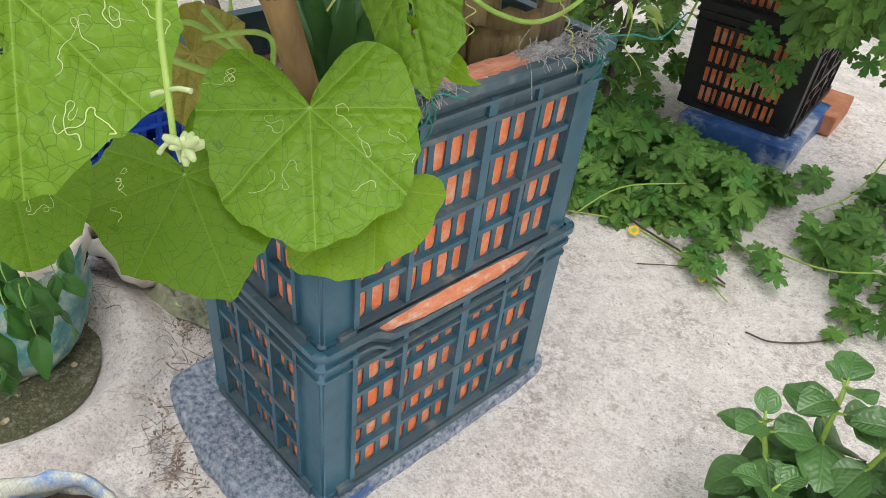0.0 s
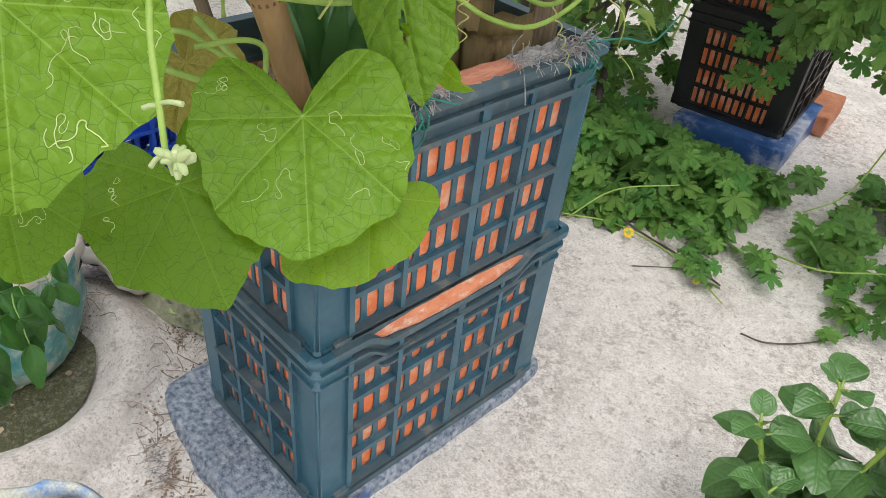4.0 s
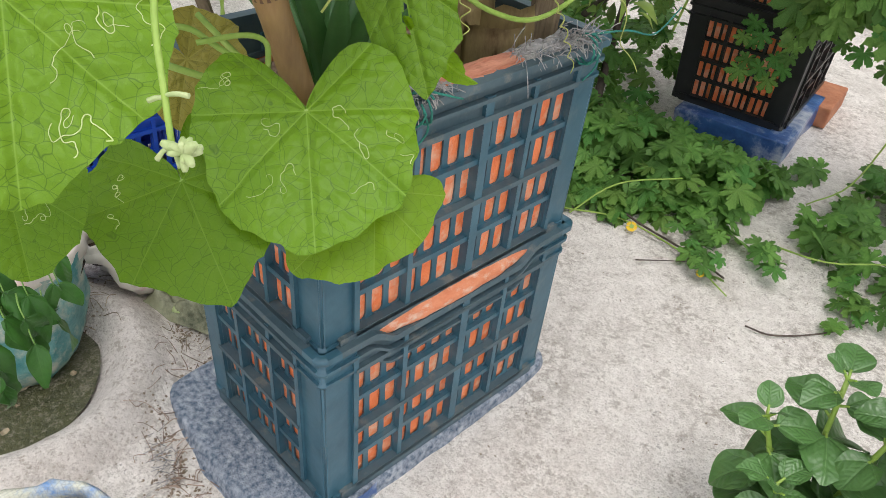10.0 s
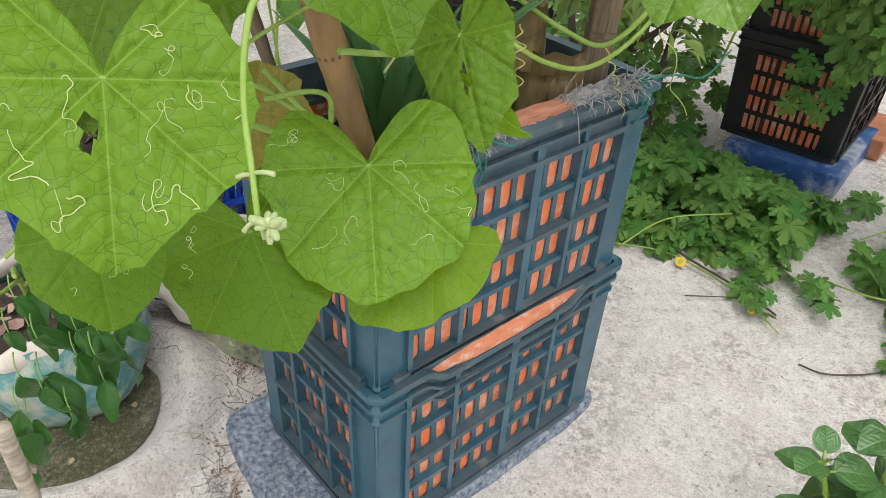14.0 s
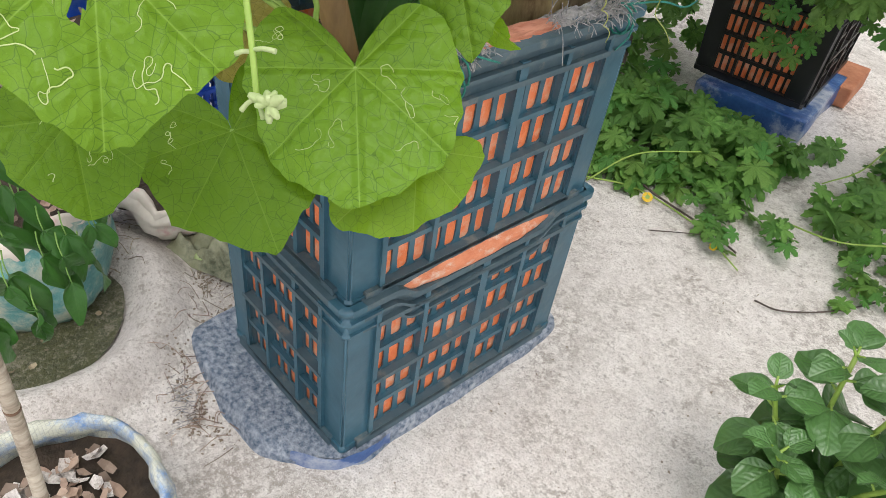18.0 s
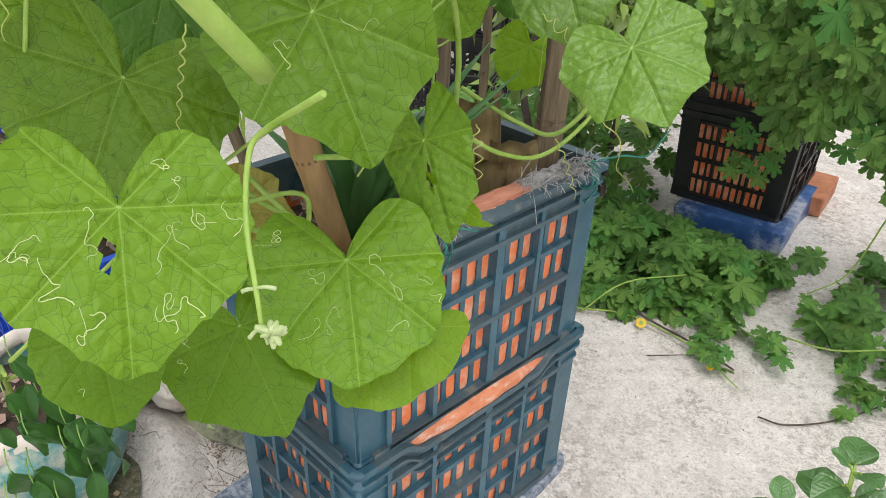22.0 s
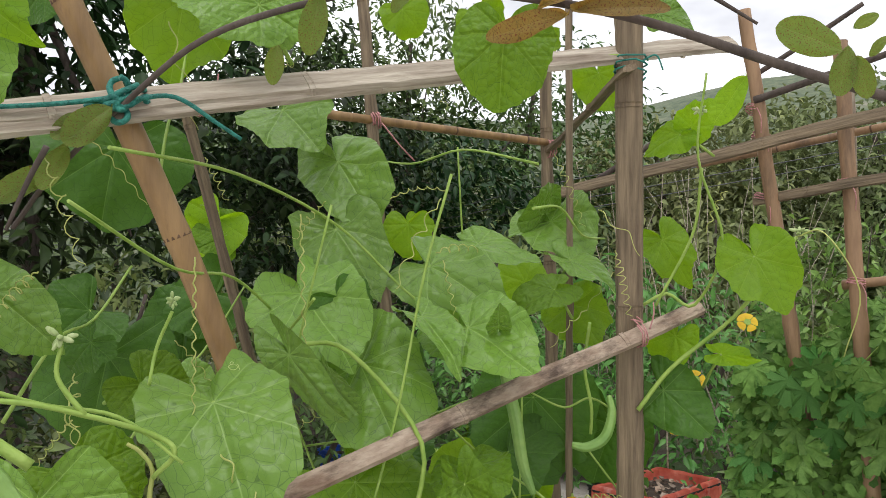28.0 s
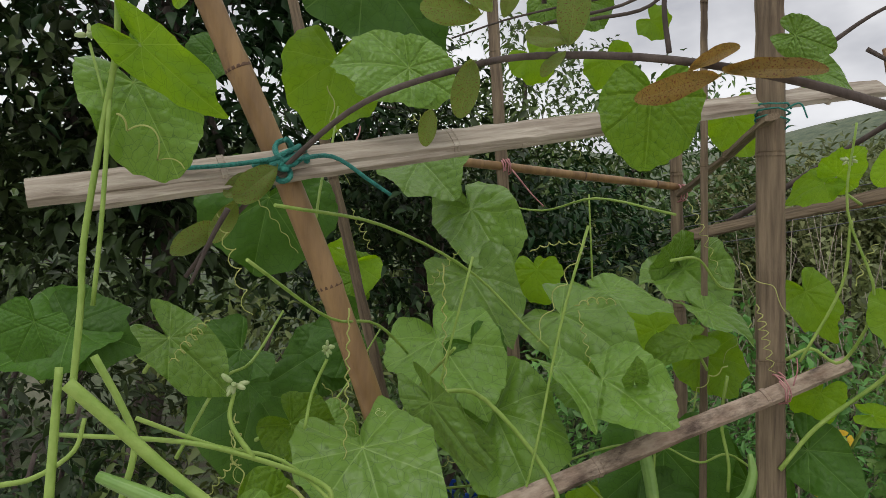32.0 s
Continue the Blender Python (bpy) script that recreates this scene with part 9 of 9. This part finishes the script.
rng = random.Random(99)
for k in range(20):
    x, y, z = ((-1.09, -0.02, 0.28), (-1.08, 0.2, 0.28), (-1.72, -0.1, 0.28), (-2.43, 0.25, 0.29), (-2.43, 0.45, 0.29), (-2.58, -0.3, 0.29), (-3.45, 1.5, 0.59), (-3.7, 0.6, 0.29), (-3.75, 1.2, 0.29), (-4.1, 2.6, 0.29), (-1.6, 0.75, 0.0), (-1.9, 0.95, 0.0), (-2.3, 1.2, 0.0), (-1.4, 1.2, 0.0), (-1.25, -0.75, 0.0), (-1.9, -0.8, 0.0), (-2.9, -0.2, 0.0), (-2.9, 0.8, 0.0), (-1.3, 2.1, 0.0), (-0.9, 2.4, 0.0))[k]
    leafy_plant("seedling" if k % 2 else "eggplant", ("leafy green seedling in a planter crate", "broad-leaved vegetable plant with grey-green leaves")[k % 2 == 0], (x, y, z), rng.uniform(0.25, 0.5) if z else rng.uniform(0.5, 0.9), 10, rng.uniform(0.07, 0.11), (M_leaf, M_leaf_deep, M_leaf_pale)[k % 3], 70 + k, spread=0.2, outline=broad_oval if k % 2 == 0 else heart)


FLAKES = [oval_flake(1.0, 0.17, 0.15), oval_flake(1.0, 0.22, 0.3), oval_flake(1.0, 0.14, 0.05), oval_flake(1.0, 0.19, -0.1)]


def clump(root, name, c, rad, count, size, material, seed, hang=0.4, squash=1.0):
    """A crown of single leaves gathered on twigs, with gaps between the sprays."""
    r = random.Random(seed)
    poses = []
    c = Vector(c)
    while len(poses) < count:
        d = Vector((r.gauss(0, 1), r.gauss(0, 1), r.gauss(0, 1))).normalized()
        q = r.random() ** 0.4
        p = c + Vector((d.x * rad[0], d.y * rad[1], d.z * rad[2])) * q
        if noise.noise(p * (1.6 / max(rad)) * 2.2 + Vector((seed, 0, 0))) < -0.02:
            continue
        for _ in range(6):
            o = p + Vector((r.gauss(0, 1), r.gauss(0, 1), r.gauss(0, 1))) * size * 0.8
            tip = Vector((d.x * 0.7 + r.gauss(0, 0.6), d.y * 0.7 + r.gauss(0, 0.6), -hang + r.gauss(0, 0.45)))
            nrm = Vector((d.x * 0.5 + r.gauss(0, 0.4), d.y * 0.5 + r.gauss(0, 0.4), 0.9))
            poses.append(lay(o, tip, nrm, size * r.uniform(0.7, 1.25)))
    return scatter(name, FLAKES, poses, material, root, "crown of many small leaves")


def tree(label, base, top, crowns, leaf_size, material, seed, trunk=0.10, name="tree"):
    root = thing(name, label, "tree" if name == "tree" else "shrub", pose(*base))
    r = random.Random(seed)
    b, t = Vector((0, 0, 0)), Vector(top) - Vector(base)
    bm = bmesh.new()
    tube(bm, [b, t * 0.35 + Vector((r.gauss(0, 0.1), r.gauss(0, 0.1), 0)), t * 0.7 + Vector((r.gauss(0, 0.1), r.gauss(0, 0.1), 0)), t], trunk, trunk * 0.35, sides=10)
    part("trunk", bm, M_bark, root)
    for k, (c, rad, n) in enumerate(crowns):
        c = Vector(c) - Vector(base)
        for j in range(3):
            e = c + Vector((r.gauss(0, 0.4) * rad[0], r.gauss(0, 0.4) * rad[1], r.gauss(0, 0.4) * rad[2]))
            s = t * r.uniform(0.4, 0.9)
            bm = bmesh.new()
            tube(bm, [s, (s + e) / 2 + Vector((0, 0, 0.1 * rad[2])), e], trunk * 0.35, trunk * 0.08, sides=6)
            part("limb", bm, M_bark, root)
        clump(root, "crown", c, rad, n, leaf_size, material, seed * 7 + k)
    return root


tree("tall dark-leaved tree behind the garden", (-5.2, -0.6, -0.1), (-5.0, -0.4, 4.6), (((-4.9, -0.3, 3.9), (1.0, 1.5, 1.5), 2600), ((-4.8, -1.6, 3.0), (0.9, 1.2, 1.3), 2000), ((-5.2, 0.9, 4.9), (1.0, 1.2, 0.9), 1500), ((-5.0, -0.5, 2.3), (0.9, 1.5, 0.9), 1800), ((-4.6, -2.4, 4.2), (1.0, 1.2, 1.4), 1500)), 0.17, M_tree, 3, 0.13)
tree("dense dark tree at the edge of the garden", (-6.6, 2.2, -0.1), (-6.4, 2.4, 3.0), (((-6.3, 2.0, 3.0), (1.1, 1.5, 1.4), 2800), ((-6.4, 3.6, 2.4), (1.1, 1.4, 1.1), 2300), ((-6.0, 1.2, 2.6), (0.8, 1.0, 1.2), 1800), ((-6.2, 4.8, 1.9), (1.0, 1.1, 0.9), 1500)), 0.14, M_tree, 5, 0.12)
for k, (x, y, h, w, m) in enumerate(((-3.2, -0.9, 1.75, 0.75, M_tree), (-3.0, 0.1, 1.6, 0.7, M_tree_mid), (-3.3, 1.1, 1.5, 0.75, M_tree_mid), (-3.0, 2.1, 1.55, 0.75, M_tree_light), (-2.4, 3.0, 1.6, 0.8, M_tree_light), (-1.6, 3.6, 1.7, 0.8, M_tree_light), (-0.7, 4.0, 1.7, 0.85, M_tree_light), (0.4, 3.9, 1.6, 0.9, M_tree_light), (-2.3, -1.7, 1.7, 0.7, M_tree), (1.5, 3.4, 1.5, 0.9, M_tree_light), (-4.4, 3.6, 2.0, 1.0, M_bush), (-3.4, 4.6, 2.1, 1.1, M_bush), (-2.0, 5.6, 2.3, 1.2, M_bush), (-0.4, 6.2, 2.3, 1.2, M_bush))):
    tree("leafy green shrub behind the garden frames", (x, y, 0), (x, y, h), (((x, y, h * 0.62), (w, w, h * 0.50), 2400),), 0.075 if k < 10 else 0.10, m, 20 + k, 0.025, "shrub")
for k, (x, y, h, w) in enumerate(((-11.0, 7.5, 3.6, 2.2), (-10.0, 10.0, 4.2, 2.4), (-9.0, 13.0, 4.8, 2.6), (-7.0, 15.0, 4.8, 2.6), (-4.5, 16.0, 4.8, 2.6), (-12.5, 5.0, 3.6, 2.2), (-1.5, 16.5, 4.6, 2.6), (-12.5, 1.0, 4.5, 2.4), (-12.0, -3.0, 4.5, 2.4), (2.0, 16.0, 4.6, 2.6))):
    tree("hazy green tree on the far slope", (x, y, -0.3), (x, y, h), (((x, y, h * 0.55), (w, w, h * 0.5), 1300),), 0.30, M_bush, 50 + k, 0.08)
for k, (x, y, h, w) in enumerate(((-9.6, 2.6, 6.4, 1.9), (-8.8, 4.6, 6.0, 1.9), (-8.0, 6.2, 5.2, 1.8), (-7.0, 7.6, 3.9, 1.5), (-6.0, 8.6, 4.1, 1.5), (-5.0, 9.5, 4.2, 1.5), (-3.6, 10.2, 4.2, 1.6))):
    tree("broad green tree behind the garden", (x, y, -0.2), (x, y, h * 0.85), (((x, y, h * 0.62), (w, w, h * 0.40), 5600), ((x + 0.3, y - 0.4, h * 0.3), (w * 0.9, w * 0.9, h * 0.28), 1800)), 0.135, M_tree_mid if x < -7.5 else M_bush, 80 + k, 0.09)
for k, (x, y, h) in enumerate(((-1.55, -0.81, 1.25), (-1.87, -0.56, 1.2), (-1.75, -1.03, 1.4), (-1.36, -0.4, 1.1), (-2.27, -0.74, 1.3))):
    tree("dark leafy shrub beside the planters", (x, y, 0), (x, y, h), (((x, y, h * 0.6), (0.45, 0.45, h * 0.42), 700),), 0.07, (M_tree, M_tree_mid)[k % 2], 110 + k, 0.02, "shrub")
for k, (x, y, h) in enumerate(((-0.52, 1.14, 0.92), (-0.6, 1.48, 0.95), (-0.66, 1.47, 0.76))):
    tree("low leafy plant on the floor behind the frame", (x, y, 0), (x, y, h), (((x, y, h - 0.16), (0.26, 0.26, 0.17), 380),), 0.07, (M_tree_light, M_tree_mid)[k % 2], 130 + k, 0.015, "shrub")


def far_slope():
    bm = bmesh.new()
    rows = []
    for i in range(70):
        a = math.radians(60 + 170 * i / 69)
        row = []
        for j, (r, z) in enumerate(((17, -0.5), (19, 2.4), (24, 5.2), (32, 8.4), (40, 10.0))):
            zz = z * (1 + 0.22 * noise.noise(Vector((a * 3, j * 0.4, 2)))) if j else z
            row.append(bm.verts.new((r * math.cos(a), r * math.sin(a), zz)))
        rows.append(row)
    for p, q in zip(rows, rows[1:]):
        for j in range(4):
            bm.faces.new((p[j], q[j], q[j + 1], p[j + 1]))
    me = bpy.data.meshes.new("backdrop_slope")
    bm.to_mesh(me)
    bm.free()
    me.materials.append(M_hill)
    ob = new("backdrop_slope", me)
    smooth(ob)
    return tagged(ob, "wooded slope in the distance", "slope", kind="structure")


far_slope()
for k in range(4):
    root = thing("overhead_cable", "thin grey overhead cable sagging between poles", "cable")
    bm = bmesh.new()
    tube(bm, [(-11.0, -4.0, 2.30 + 0.07 * k), (-7.25, 2.89, 2.10 + 0.10 * k), (-5.74, 5.28, 2.45 + 0.12 * k), (-2.0, 11.0, 3.5 + 0.14 * k)], 0.006, sides=5)
    part("strand", bm, M_wire, root)


def dry_scrub():
    root = thing("dry_bush", "bare grey twigs of a dry bush against the sky", "bush", pose(-2.6, 3.3, 0))
    r = random.Random(61)
    for k in range(46):
        a = Vector((r.gauss(0, 0.3), r.gauss(0, 0.5), 0.6))
        e = a + Vector((r.gauss(0, 0.35), r.gauss(0, 0.45), r.uniform(1.0, 2.0)))
        stalk(root, [a, (a + e) / 2 + Vector((r.gauss(0, 0.08), r.gauss(0, 0.08), 0)), e], 0.006, 0.0015, M_split_pale, "twig", 5)
    return root


dry_scrub()
